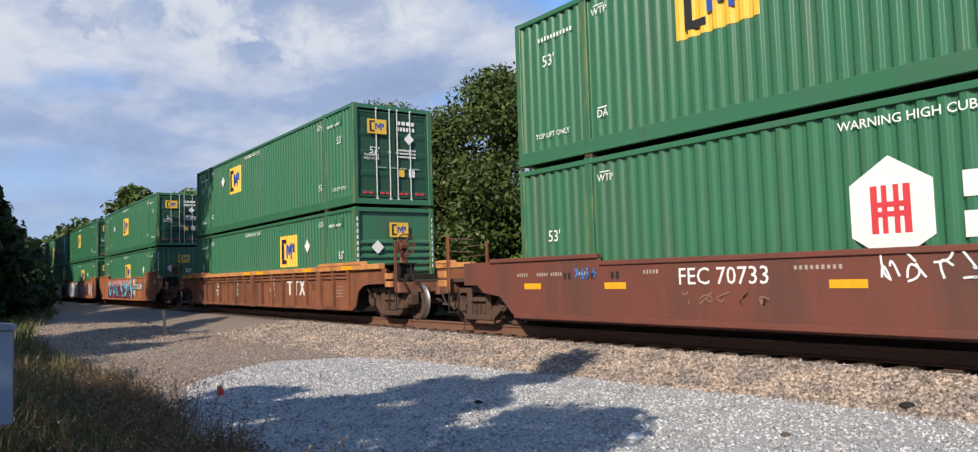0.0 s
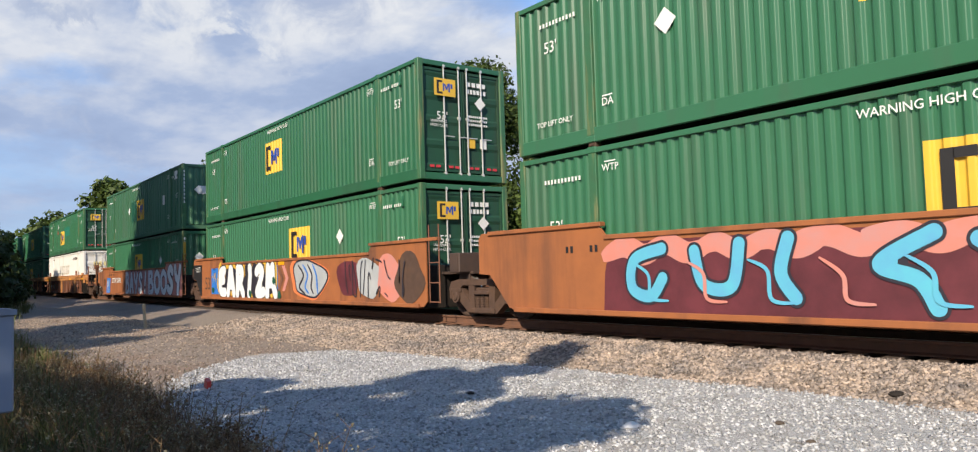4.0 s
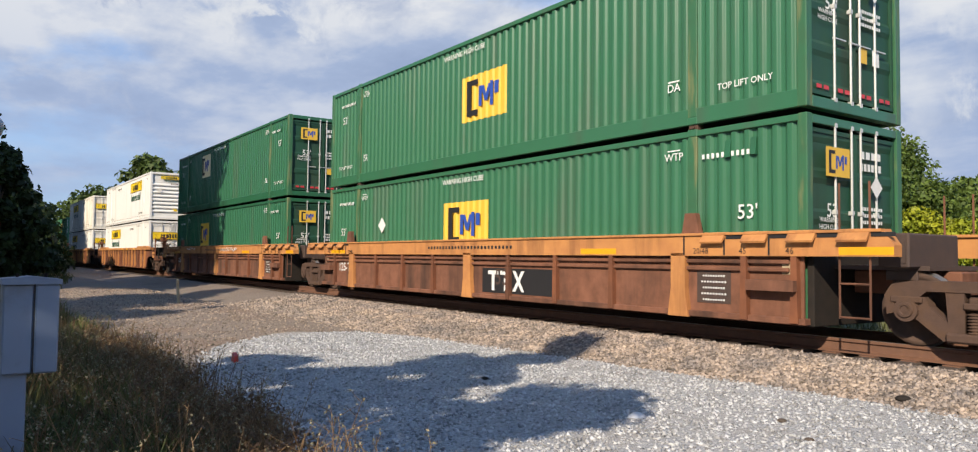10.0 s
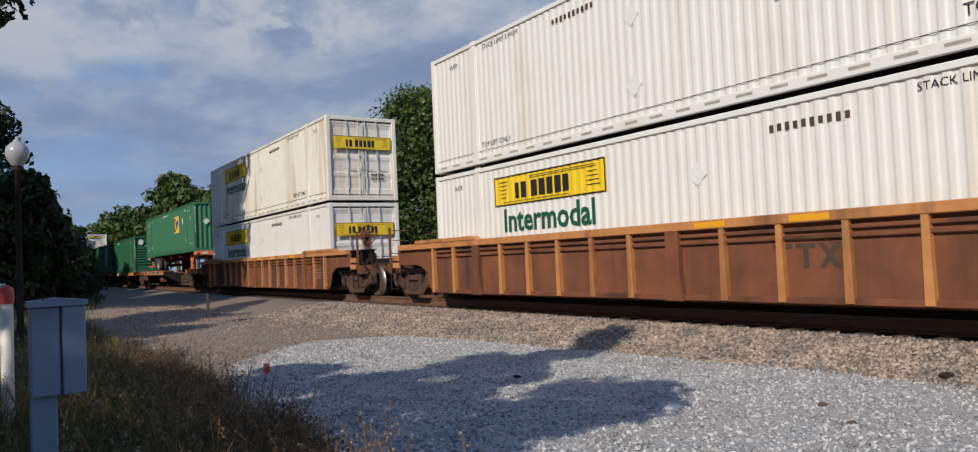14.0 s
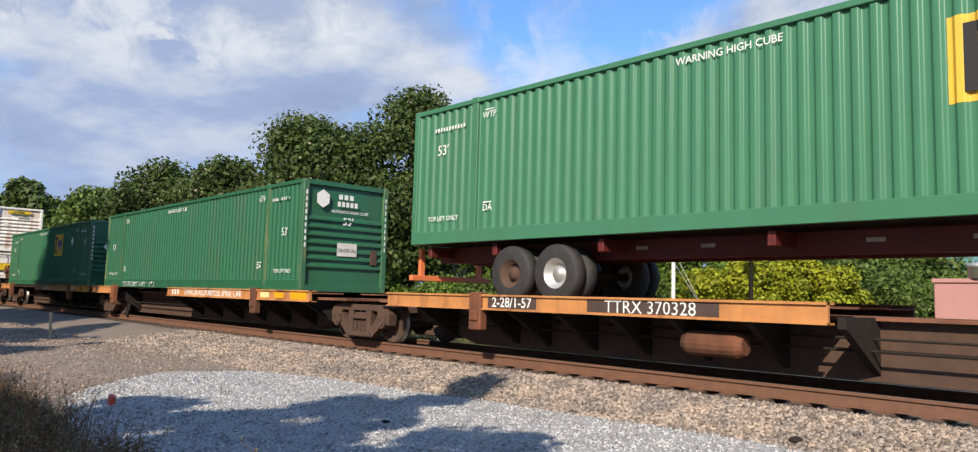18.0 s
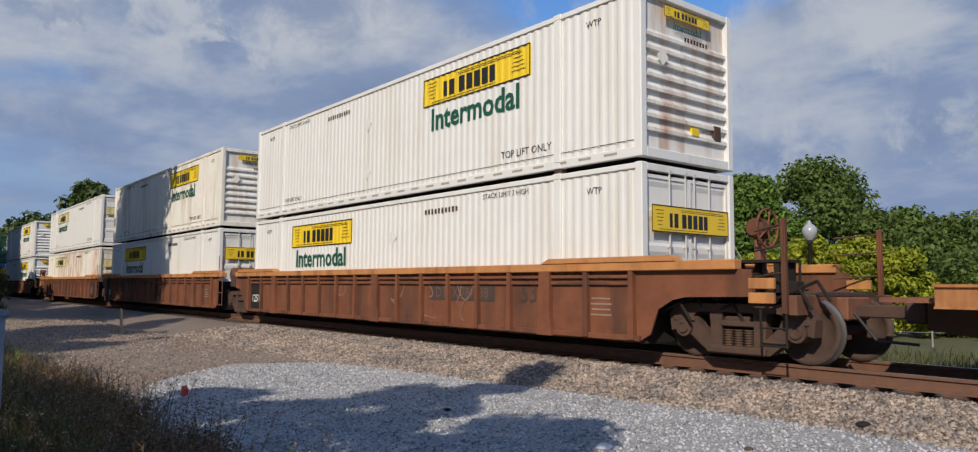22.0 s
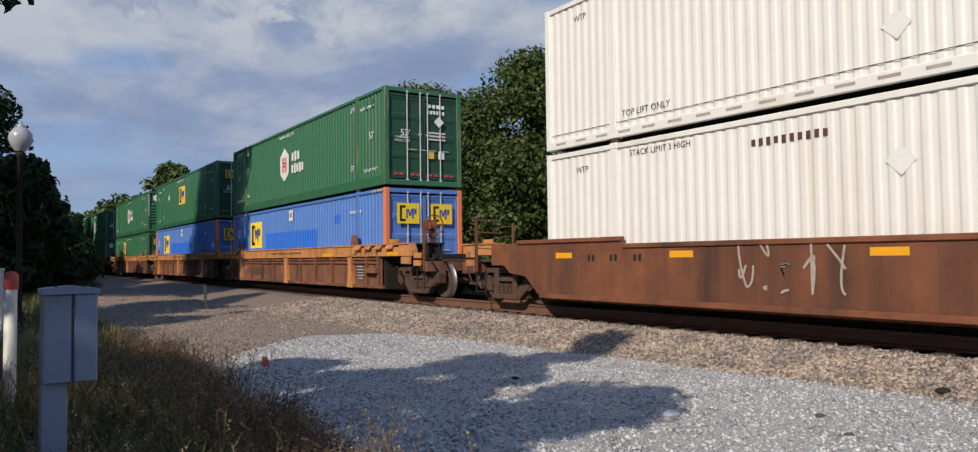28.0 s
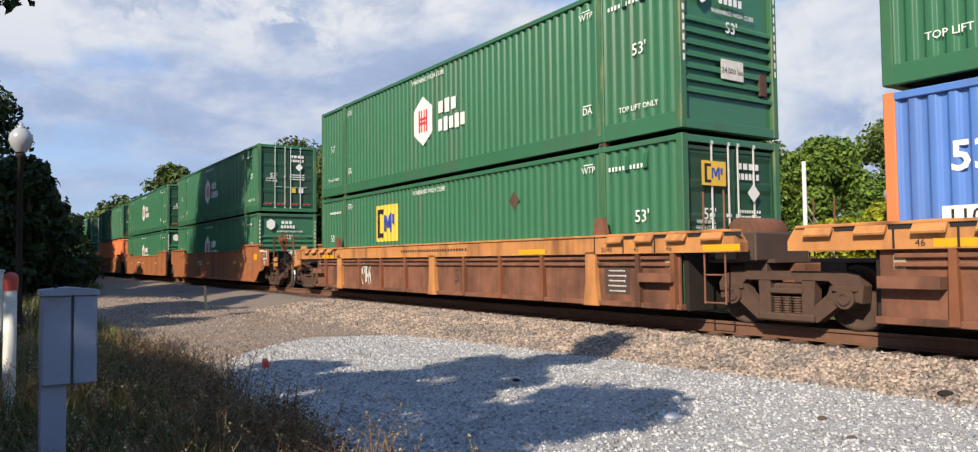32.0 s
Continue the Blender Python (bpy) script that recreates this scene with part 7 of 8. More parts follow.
    words(c, "DTTX 726798", 3.75, 1.08, 0.29, LETTER, CAR_Y - 0.009, bold=0.03)
    part("number_board", plate(3.75, 1.08, 2.7, 0.40, CAR_Y - 0.005), BLACK, c, "black painted number board")
    scribbles(c, 3.1, 1.46, 1.2, 0.18, GRAFFITI_WHITE, 34, 6)
    scribbles(c, 2.9, 0.72, 1.0, 0.3, GRAFFITI_WHITE, 36, 6)
    scribbles(c, 5.5, 1.35, 1.2, 0.6, DULL_LETTER, 35, 4)
    for z in (1.5, 1.25, 1.0):
        scribbles(c, 7.5, z, 0.9, 0.17, DULL_LETTER, int(z * 40), 5)
    stack(F[2], emp(GREEN, "deep", "corrugated", 0.05, 1.65, dia=4.6), emp(GREEN, "deep", "doors", -0.6, 1.6, rail=0.26, dia=-4.4))
    c = smooth(F[3], "orange smooth well car with fat white graffiti letters", TERRACOTTA, False, False)
    part("sprayed_patch", plate(-6.5, 0.96, 0.95, 0.98, CAR_Y - 0.003), GRAFFITI_BLUE, c, "square patch of blue spray paint")
    part("sprayed_patch", plate(-0.75, 1.0, 0.9, 0.9, CAR_Y - 0.003), GRAFFITI_BLUE, c, "square patch of blue spray paint")
    for i, (x, z) in enumerate(((-6.75, 0.62), (-2.75, 0.52), (-0.6, 0.95), (-0.15, 0.5))):
        blob(c, x, z, 0.13, 0.12, DARK_GREEN, CAR_Y - 0.020, i)
    for i in range(9):
        x = -5.85 + 0.64 * i
        blob(c, x, 1.0, 0.44, 0.58, YELLOW, CAR_Y - 0.004 - 0.0002 * i, i + 3)
    for i in range(8):
        x = -5.75 + 0.68 * i
        blob(c, x, 0.96, 0.40, 0.54, GRAFFITI_DARK, CAR_Y - 0.0062 - 0.0002 * i, i + 5)
        ribbon(c, [(x + 0.30, 1.52), (x + 0.36, 1.30), (x + 0.42, 1.1)], 0.14, YELLOW, CAR_Y - 0.0080 - 0.0001 * i)
    throw_up(c, "EARIZM", -6.15, -0.40, 0.34, 1.56, GRAFFITI_WHITE, GRAFFITI_DARK, CAR_Y - 0.006, 0.34)
    words(c, "53", -7.45, 0.85, 0.5, GHOST_DARK, CAR_Y - 0.003, bold=0.0)
    part("black_end", Shape().prism([(-8.36, 0.40), (-8.2, 0.36), (-8.2, 1.62), (-9.28, 1.62), (-9.28, 1.04), (-8.96, 1.02)], -1.442, -1.437), BLACK, c, "black painted end panel")
    words(c, "125 T", -8.7, 1.42, 0.2, LETTER, CAR_Y - 0.006)
    scribbles(c, -6.6, 1.1, 0.5, 0.35, YELLOW, 36, 3, CAR_Y - 0.006)
    for i, x in enumerate((-0.35, 0.05)):
        part("sprayed_chevron", Shape().prism([(x, 1.42), (x + 0.22, 1.42), (x + 0.52, 1.02), (x + 0.22, 0.62), (x, 0.62), (x + 0.30, 1.02)], CAR_Y - 0.005 - 0.001 * i, CAR_Y + 0.001), GRAFFITI_PINK if i else RUST, c, "sprayed chevron")
    part("reflector", plate(0.0, 1.50, 0.5, 0.11, CAR_Y - 0.003), REFLECTOR, c, "amber reflective patch")
    blob(c, 1.95, 1.0, 1.32, 0.66, CORAL, CAR_Y - 0.003, 1, 36)
    blob(c, 2.05, 1.0, 1.18, 0.61, GRAFFITI_DARK, CAR_Y - 0.005, 1, 36)
    blob(c, 2.05, 1.0, 1.10, 0.55, GRAFFITI_GREY, CAR_Y - 0.007, 1, 36)
    for i in range(4):
        ribbon(c, [(1.3 + 0.35 * i, 1.42), (1.7 + 0.3 * i, 1.1), (1.4 + 0.42 * i, 0.75), (1.8 + 0.3 * i, 0.55)], 0.07, (GRAFFITI_DARK, GRAFFITI_BLUE)[i % 2], CAR_Y - 0.010 - 0.001 * i)
    for i, x in enumerate((4.6, 5.7, 6.8, 7.7)):
        blob(c, x, 0.98, 0.66, 0.55, (GRAFFITI_WINE, GRAFFITI_GREY, GRAFFITI_PINK, CASTING)[i], CAR_Y - 0.003 - 0.0006 * i, i)
    scribbles(c, 6.1, 0.98, 3.4, 0.9, GRAFFITI_DARK, 37, 8, CAR_Y - 0.007)
    stack(F[3], emp(GREEN, "deep", "doors", 1.0, 1.75, dia=3.8), emp(GREEN_DEEP, "deep", "doors", -1.0, 1.75, rail=0.26))
    c = smooth(F[4], "orange-brown smooth well car with white bubble graffiti", TERRACOTTA, False, True)
    part("sprayed_patch", Shape().prism([(-2.4, 0.34), (8.42, 0.34), (8.42, 1.82), (5.95, 1.82), (5.75, 1.6), (-2.3, 1.6)], -1.441, -1.438), GRAFFITI_PINK, c, "salmon spray paint behind the letters")
    throw_up(c, "BAYS!", -2.35, 2.5, 0.34, 1.54, GRAFFITI_WHITE, GRAFFITI_DARK, CAR_Y, 0.25)
    throw_up(c, "BOO", 2.55, 6.05, 0.34, 1.60, GRAFFITI_WHITE, GRAFFITI_DARK, CAR_Y, 0.29)
    throw_up(c, "SY", 6.0, 8.40, 0.34, 1.78, GRAFFITI_WHITE, GRAFFITI_DARK, CAR_Y - 0.002, 0.36)
    for x, w in ((0.2, 0.5), (-1.9, 0.4), (3.0, 0.3), (7.7, 0.5)):
        scribbles(c, x, 0.55 if x < 5 else 1.45, w, 0.2, GRAFFITI_DARK, int(90 + 10 * x), 3, CAR_Y - 0.014)
    part("sprayed_patch", plate(-6.8, 0.8, 1.0, 0.9, CAR_Y - 0.003, 0.25), GRAFFITI_BLUE, c, "slanted patch of blue spray paint")
    scribbles(c, -6.8, 0.8, 0.7, 0.6, LETTER, 41, 4, CAR_Y - 0.004)
    words(c, "DTTX 726798", -4.6, 1.08, 0.27, LETTER, CAR_Y - 0.006, bold=0.03)
    words(c, "53", -7.9, 0.95, 0.4, BLACK, CAR_Y - 0.003)
    upper = emp(GREEN_OLD, "seam", "corrugated", 0.35, 1.45, "faded green panelled container with a yellow badge", 0.17, -2.15)
    for x, z, w, h in ((4.9, 1.55, 0.4, 0.45), (7.0, 2.5, 0.5, 0.38), (7.2, 0.4, 0.0, 0.0)):
        if w:
            part("placard", plate(x, z, w, h, SIDE_Y - 0.002), LETTER, upper, "white sticker")
    part("faded_panel", side_patch("seam", -1.7, -0.6, 0.9, 2.0), DARK_GREEN, upper, "darker overpainted panel")
    part("faded_panel", side_patch("seam", 1.0, 2.0, 1.2, 2.1), DARK_GREEN, upper, "darker overpainted panel")
    end_bars(upper, -0.35, 1.75, 0.62, 0.36, LETTER, 1, 8.047)
    lower = emp(GREEN, "deep", "corrugated", -0.15, 1.6, dia=4.3)
    for y in (-1.22, 1.22):
        part("warning_strip", Shape().box(8.078, 8.082, y - 0.05, y + 0.05, 1.3, 2.4), YELLOW, lower, "yellow warning strip with black print")
    stack(F[4], lower, upper)
    # three ribbed units with deep orange chords
    c = capped(F[5], "ribbed brown well car with a deep orange top chord", True, False)
    words(c, "DTTX", -5.6, 0.72, 0.22, LETTER, CAR_Y - 0.003)
    words(c, "728555", -4.3, 0.72, 0.24, DULL_LETTER, CAR_Y - 0.003)
    part("number_board", plate(-4.9, 0.72, 2.7, 0.36, CAR_Y - 0.001), BLACK, c, "black painted number board")
    words(c, "125-T", -6.62, 0.86, 0.24, DULL_LETTER, CAR_Y - 0.003)
    white = container("white steel container with faded slanted gold shapes", WHITE, "fine", "doors", 0.17)
    for i in range(5):
        x = -2.2 + 0.95 * i
        for j, (z, w, h, sl) in enumerate(((1.98, 0.72, 0.09, 0.1), (1.42, 0.72, 0.09, 0.1), (1.7, 0.14, 0.62, 0.35))):
            part("gold_shape", plate(x + (z - 1.7) * 0.6, z, w, h, SIDE_Y - 0.002 - 0.003 * j, sl), FADED_GOLD, white)
        part("grey_shape", plate(x + 0.28, 1.5, 0.07, 0.30, SIDE_Y - 0.011, 0.1), DULL_LETTER, white)
    bars(white, 4.6, 2.45, 1.7, 0.2, CASTING, 9)
    bars(white, -5.6, 2.6, 1.0, 0.1, CASTING, 8)
    end_words(white, "INTERMODAL", 0.2, 1.3, 0.17, BLACK, 8.05)
    end_bars(white, 0.1, 2.0, 1.6, 0.3, PALE_YELLOW, 5, 8.047)
    end_bars(white, 0.4, 0.95, 0.7, 0.18, BLACK, 6, 8.047)
    upper = emp(GREEN, "deep", "doors", -1.25, 1.25, rail=0.28, wide=1.75)
    part("faded_panel", side_patch("deep", -0.3, 2.2, 1.3, 2.0), surface("teal_overpaint", (0.010, 0.165, 0.105), 0.42, bump=0.02), upper, "teal overpainted panel")
    diamond(upper, -3.4, 1.8, 0.2, material=RED)
    diamond(upper, -3.2, 2.2, 0.2)
    stack(F[5], white, upper)
    c = capped(F[6], "ribbed brown well car with a deep orange top chord", False, False, False)
    part("number_board", plate(1.75, 0.66, 2.5, 0.52, CAR_Y - 0.001), BLACK, c, "black painted board")
    ttx_mark(c, 0.9, 0.66, 0.42)
    words(c, "125-T", -6.62, 0.82, 0.24, LETTER, CAR_Y - 0.003)
    stack(F[6], emp(GREEN, "deep", "doors", -0.5, 1.6, dia=-4.6, wide=1.8), emp(GREEN, "deep", "doors", 0.2, 1.5, rail=0.26, wide=1.7))
    c = capped(F[7], "ribbed brown well car with a deep orange top chord", False, True, False)
    words(c, "125-T", -6.62, 0.86, 0.24, LETTER, CAR_Y - 0.003)
    scribbles(c, 2.0, 1.38, 2.4, 0.13, GRAFFITI_WHITE, 95, 11, -1.532)
    scribbles(c, -4.1, 1.42, 1.6, 0.11, GRAFFITI_WHITE, 96, 8, -1.532)
    stack(F[7], emp(GREEN_DEEP, "deep", "doors", -2.9, 1.8, dia=None), emp(GREEN_DEEP, "deep", "doors", -2.9, 2.05, rail=0.26, badge_paint=PALE_BADGE))
    # two ribbed single units with white containers
    for k, sgn in ((8, 1), (9, 1)):
        c = ribbed(F[k], "orange-brown ribbed well car on two trucks", True, True, trim=ORANGE, rib_paint=ORANGE)
        words(c, "53", 5.2, 0.9, 0.36, GHOST_DARK, CAR_Y - 0.003)
        ttx_mark(c, 2.0, 0.95, 0.34, GHOST_DARK)
        for x in (0.8, 2.5, 4.9):
            part("reflector", plate(x, 1.47, 0.6, 0.09, -1.543), REFLECTOR, c, "amber reflective patch")
        if k == 8:
            stack(F[k], jb("doors", -3.6), jb("full_ribs", 3.5))
        else:
            stack(F[k], jb("doors", -3.6), jb("doors", -3.5, CREAM, label="aged white steel container with rust-stained edges"))
    # spine car of three units
    for k in (10, 11, 12):
        tr = k == 10
        made = spine_car("low rusty spine car carrying a road trailer" if tr else "low rusty spine car with orange side channels", trailer=tr, truck_at={10: 6.9, 11: 10.55, 12: 10.5}[k])
        c = roll(made, F[k])
        if tr:
            hitch(c)
            for x in (9.35, 9.9):
                part("end_post", Shape().box(x, x + 0.1, -1.44, -1.38, 0.95, 2.0, 0.01), ORANGE, c, "orange upright end post")
            for x, w in ((-2.45, 2.3), (-5.3, 1.2)):
                part("number_board", plate(x, 1.06, w, 0.20, -1.503), GHOST_DARK, c, "dark painted number board")
            words(c, "TTRX 370328", -2.45, 1.05, 0.2, LETTER, -1.507, bold=0.0)
            words(c, "2-28/1-57", -5.3, 1.06, 0.18, LETTER, -1.507, bold=0.02)
            part("air_tank", Shape().tube((-2.05, -1.15, 0.58), (-1.95, -1.15, 0.58), 0.13, 0.18, 16).tube((-1.95, -1.15, 0.58), (-1.2, -1.15, 0.58), 0.18, seg=16).tube((-1.2, -1.15, 0.58), (-1.1, -1.15, 0.58), 0.18, 0.13, 16), OXIDE, c, "rusty air tank under the channel")
            load(chassis_trailer(), F[k], 2.22, -0.9, 0.33)
        else:
            if k == 11:
                words(c, "TWIN 28-ALLPURPOSE SPINE CAR", 3.1, 1.06, 0.2, LETTER, -1.503, bold=0.02)
                bars(c, 0.3, 1.06, 0.7, 0.17, LETTER, 3, -1.503)
            else:
                words(c, "TTRX 370328", 1.6, 1.05, 0.2, LETTER, -1.503, bold=0.0)
                part("brake_valve", Shape().tube((0.9, -1.15, 0.68), (1.25, -1.15, 0.68), 0.11, seg=12).box(1.25, 1.5, -1.22, -1.05, 0.55, 0.78, 0.02).tube((1.5, -1.15, 0.72), (1.9, -1.12, 0.76), 0.02, seg=6).tube((1.5, -1.15, 0.62), (1.95, -1.1, 0.5), 0.02, seg=6).tube((1.3, -1.15, 0.55), (1.5, -1.1, 0.36), 0.02, seg=6), CASTING, c, "rusty brake valve with bent pipes")
                made[1].extend((p, -7.0) for p in truck(c, -7.0))
            for x in (6.6, 7.4):
                part("reflector", plate(x, 1.06, 0.5, 0.14, -1.503), PALE_YELLOW if x < 7 else REFLECTOR, c, "reflective patch")
            part("reflector", plate(8.4, 1.06, 0.8, 0.18, -1.503), REFLECTOR, c, "amber reflective patch")
            if k == 11:
                box = hub(GREEN_DEEP, "ribs", False, "dark green corrugated container with white lettering and a sprayed tag")
                for i in range(4):
                    scribbles(box, -5.3 + 0.9 * i, 0.13, 0.8, 0.17, GRAFFITI_WHITE, 80 + i, 4, -CW / 2 - 0.003)
                load(box, F[k], SPINE)
            else:
                load(emp(GREEN, "deep", "ribs", 2.6, 1.95, rail=0.26, dia=5.0), F[k], SPINE)
    # three brown ribbed units with white containers
    for k in (13, 14, 15):
        c = ribbed(F[k], "brown ribbed well car streaked with grime", k == 13, k == 15, trim=ORANGE)
        part("number_board", plate(-7.5 if k != 15 else 7.5, 0.88, 0.86, 1.06, CAR_Y - 0.001), BLACK, c, "black painted panel")
        words(c, "125T", -7.5 if k != 15 else 7.5, 0.70, 0.23, LETTER if k != 15 else DULL_LETTER, CAR_Y - 0.004, bold=0.02)
        words(c, "DTTX 787138", 3.4 if k == 13 else -3.6, 1.0, 0.22, GHOST, CAR_Y - 0.004)
        part("number_board", plate(3.4 if k == 13 else -3.6, 1.0, 2.2, 0.32, CAR_Y - 0.001), GHOST_DARK, c, "dark painted number board")
        if k == 13:
            for i in range(5):
                scribbles(c, -1.6 + 1.3 * i, 0.85, 0.8, 0.8, DULL_GHOST, 60 + i, 1)
        else:
            ttx_mark(c, -0.4, 0.95, 0.34, GHOST)
        if k == 13:
            stack(F[k], jb("doors", -3.45), jb("full_ribs", 3.5, label="white steel container with a rust-stained ribbed end"))
        elif k == 14:
            stack(F[k], jb("doors", -3.6), jb("full_ribs", 3.5, CREAM, label="yellowed white steel container with a rust-stained ribbed end"))
        else:
            stack(F[k], jb("doors", -3.4, CREAM, PALE_YELLOW, False, True, "white steel container heavily streaked with rust"), jb("doors", -3.4, WHITE, PALE_YELLOW, label="dingy white steel container with a faded banner"))
    # smooth single unit
    c = smooth(F[16], "brown smooth-sided well car on two trucks", OXIDE, True, True, False)
    reflectors(c, (-7.4, -4.4, -1.0, 2.5, 6.4), 1.15)
    scribbles(c, -2.4, 0.95, 1.8, 0.7, DULL_LETTER, 70, 5)
    stack(F[16], jb("full_ribs", 3.4), jb("full_ribs", 3.5))
    # three units with deep orange chords
    for k in (17, 18, 19):
        c = capped(F[k], "ribbed brown well car with a deep orange top chord", k == 17, k == 19, k != 18, mark=k != 18)
        if k == 17:
            words(c, "DTTX 728196", -3.9, 0.68, 0.22, GHOST, CAR_Y - 0.003)
            scribbles(c, -5.3, 0.84, 0.5, 0.35, DULL_LETTER, 91, 3)
            part("number_board", plate(-3.9, 0.68, 2.2, 0.30, CAR_Y - 0.001), GHOST_DARK, c, "black painted number board")
            stack(F[k], blue_box(), hub(GREEN, "doors"))
        elif k == 18:
            ttx_mark(c, 0.6, 0.70, 0.5, DULL_GHOST)
            stack(F[k], blue_box(), emp(GREEN, "deep", "doors", -0.15, 1.75, rail=0.26, dia=-3.9))
        else:
            scribbles(c, -4.2, 0.75, 0.9, 0.6, LETTER, 71, 5)
            lower = emp(GREEN, "deep", "doors", -3.1, 1.9, dia=None)
            diamond(lower, 3.25, 2.1, 0.2, material=CASTING)
            stack(F[k], lower, hub(GREEN, "ribs"))
    # smooth units at the tail of the view
    for k in (20, 21, 22):
        c = smooth(F[k], "orange-brown smooth-sided well car", TERRACOTTA, k == 20, k == 22)
        reflectors(c, (-5.0, 0.0, 5.0), 1.1)
        words(c, "DTTX", -1.8, 1.05, 0.26, LETTER, CAR_Y - 0.003)
        if k == 22:
            lower = container("plain orange corrugated steel container", CORAL, "deep", "doors", 0.2)
            upper = emp(GREEN_OLD, "deep", "doors", 0.0, 1.7)
        else:
            lower, upper = hub(GREEN, "ribs"), hub(GREEN, "doors")
        stack(F[k], lower, upper)
    for k in (23, 24):
        c = ribbed(F[k], "rusty ribbed well car farther back in the train", True, True)
        stack(F[k], container("plain grey-green corrugated steel container", GREEN_OLD, "deep", "doors"), container("plain dark green corrugated steel container", GREEN_OLD, "deep", "doors"))


consist()

# ---- weeds and small things at the trackside ----
def blades(name, spots, height, width, material, label, lean=0.35, seed=5, category="grass"):
    """Bent grass blades of three joints."""
    r = np.random.default_rng(seed)
    n = len(spots)
    p = np.asarray(spots)
    h = height * (0.45 + 0.8 * r.random(n))
    a = r.random(n) * 6.283
    d = np.stack([np.cos(a), np.sin(a), np.zeros(n)], 1)
    side = np.stack([-np.sin(a), np.cos(a), np.zeros(n)], 1) * (width * (0.6 + 0.8 * r.random(n)))[:, None]
    k = lean * (0.4 + r.random(n))[:, None]
    z = np.array([0, 0, 1.0])
    rows = []
    for u, wd in ((0, 1.0), (0.5, 0.8), (1.0, 0.08)):
        c = p + z * (h * u * (1 - 0.15 * u))[:, None] + d * k * h[:, None] * u * u
        rows += [c - side * wd, c + side * wd]
    v = np.stack(rows, 1).reshape(-1, 3)
    b = 6 * np.arange(n)[:, None]
    f = np.concatenate([b + np.array([0, 1, 3, 2]), b + np.array([2, 3, 5, 4])])
    return tagged(new(name, soup(name, v, f, material)), label, category, kind="stuff")


def verge_edge(x):
    return float(np.interp(x, (-60, -48, -26, -20, -14.8, -11.6, -8.6, -5.7, -2, 4), (6.0, 5.4, 2.2, 2.3, 2.5, 2.5, 2.25, 2.2, 1.6, 1.0)))


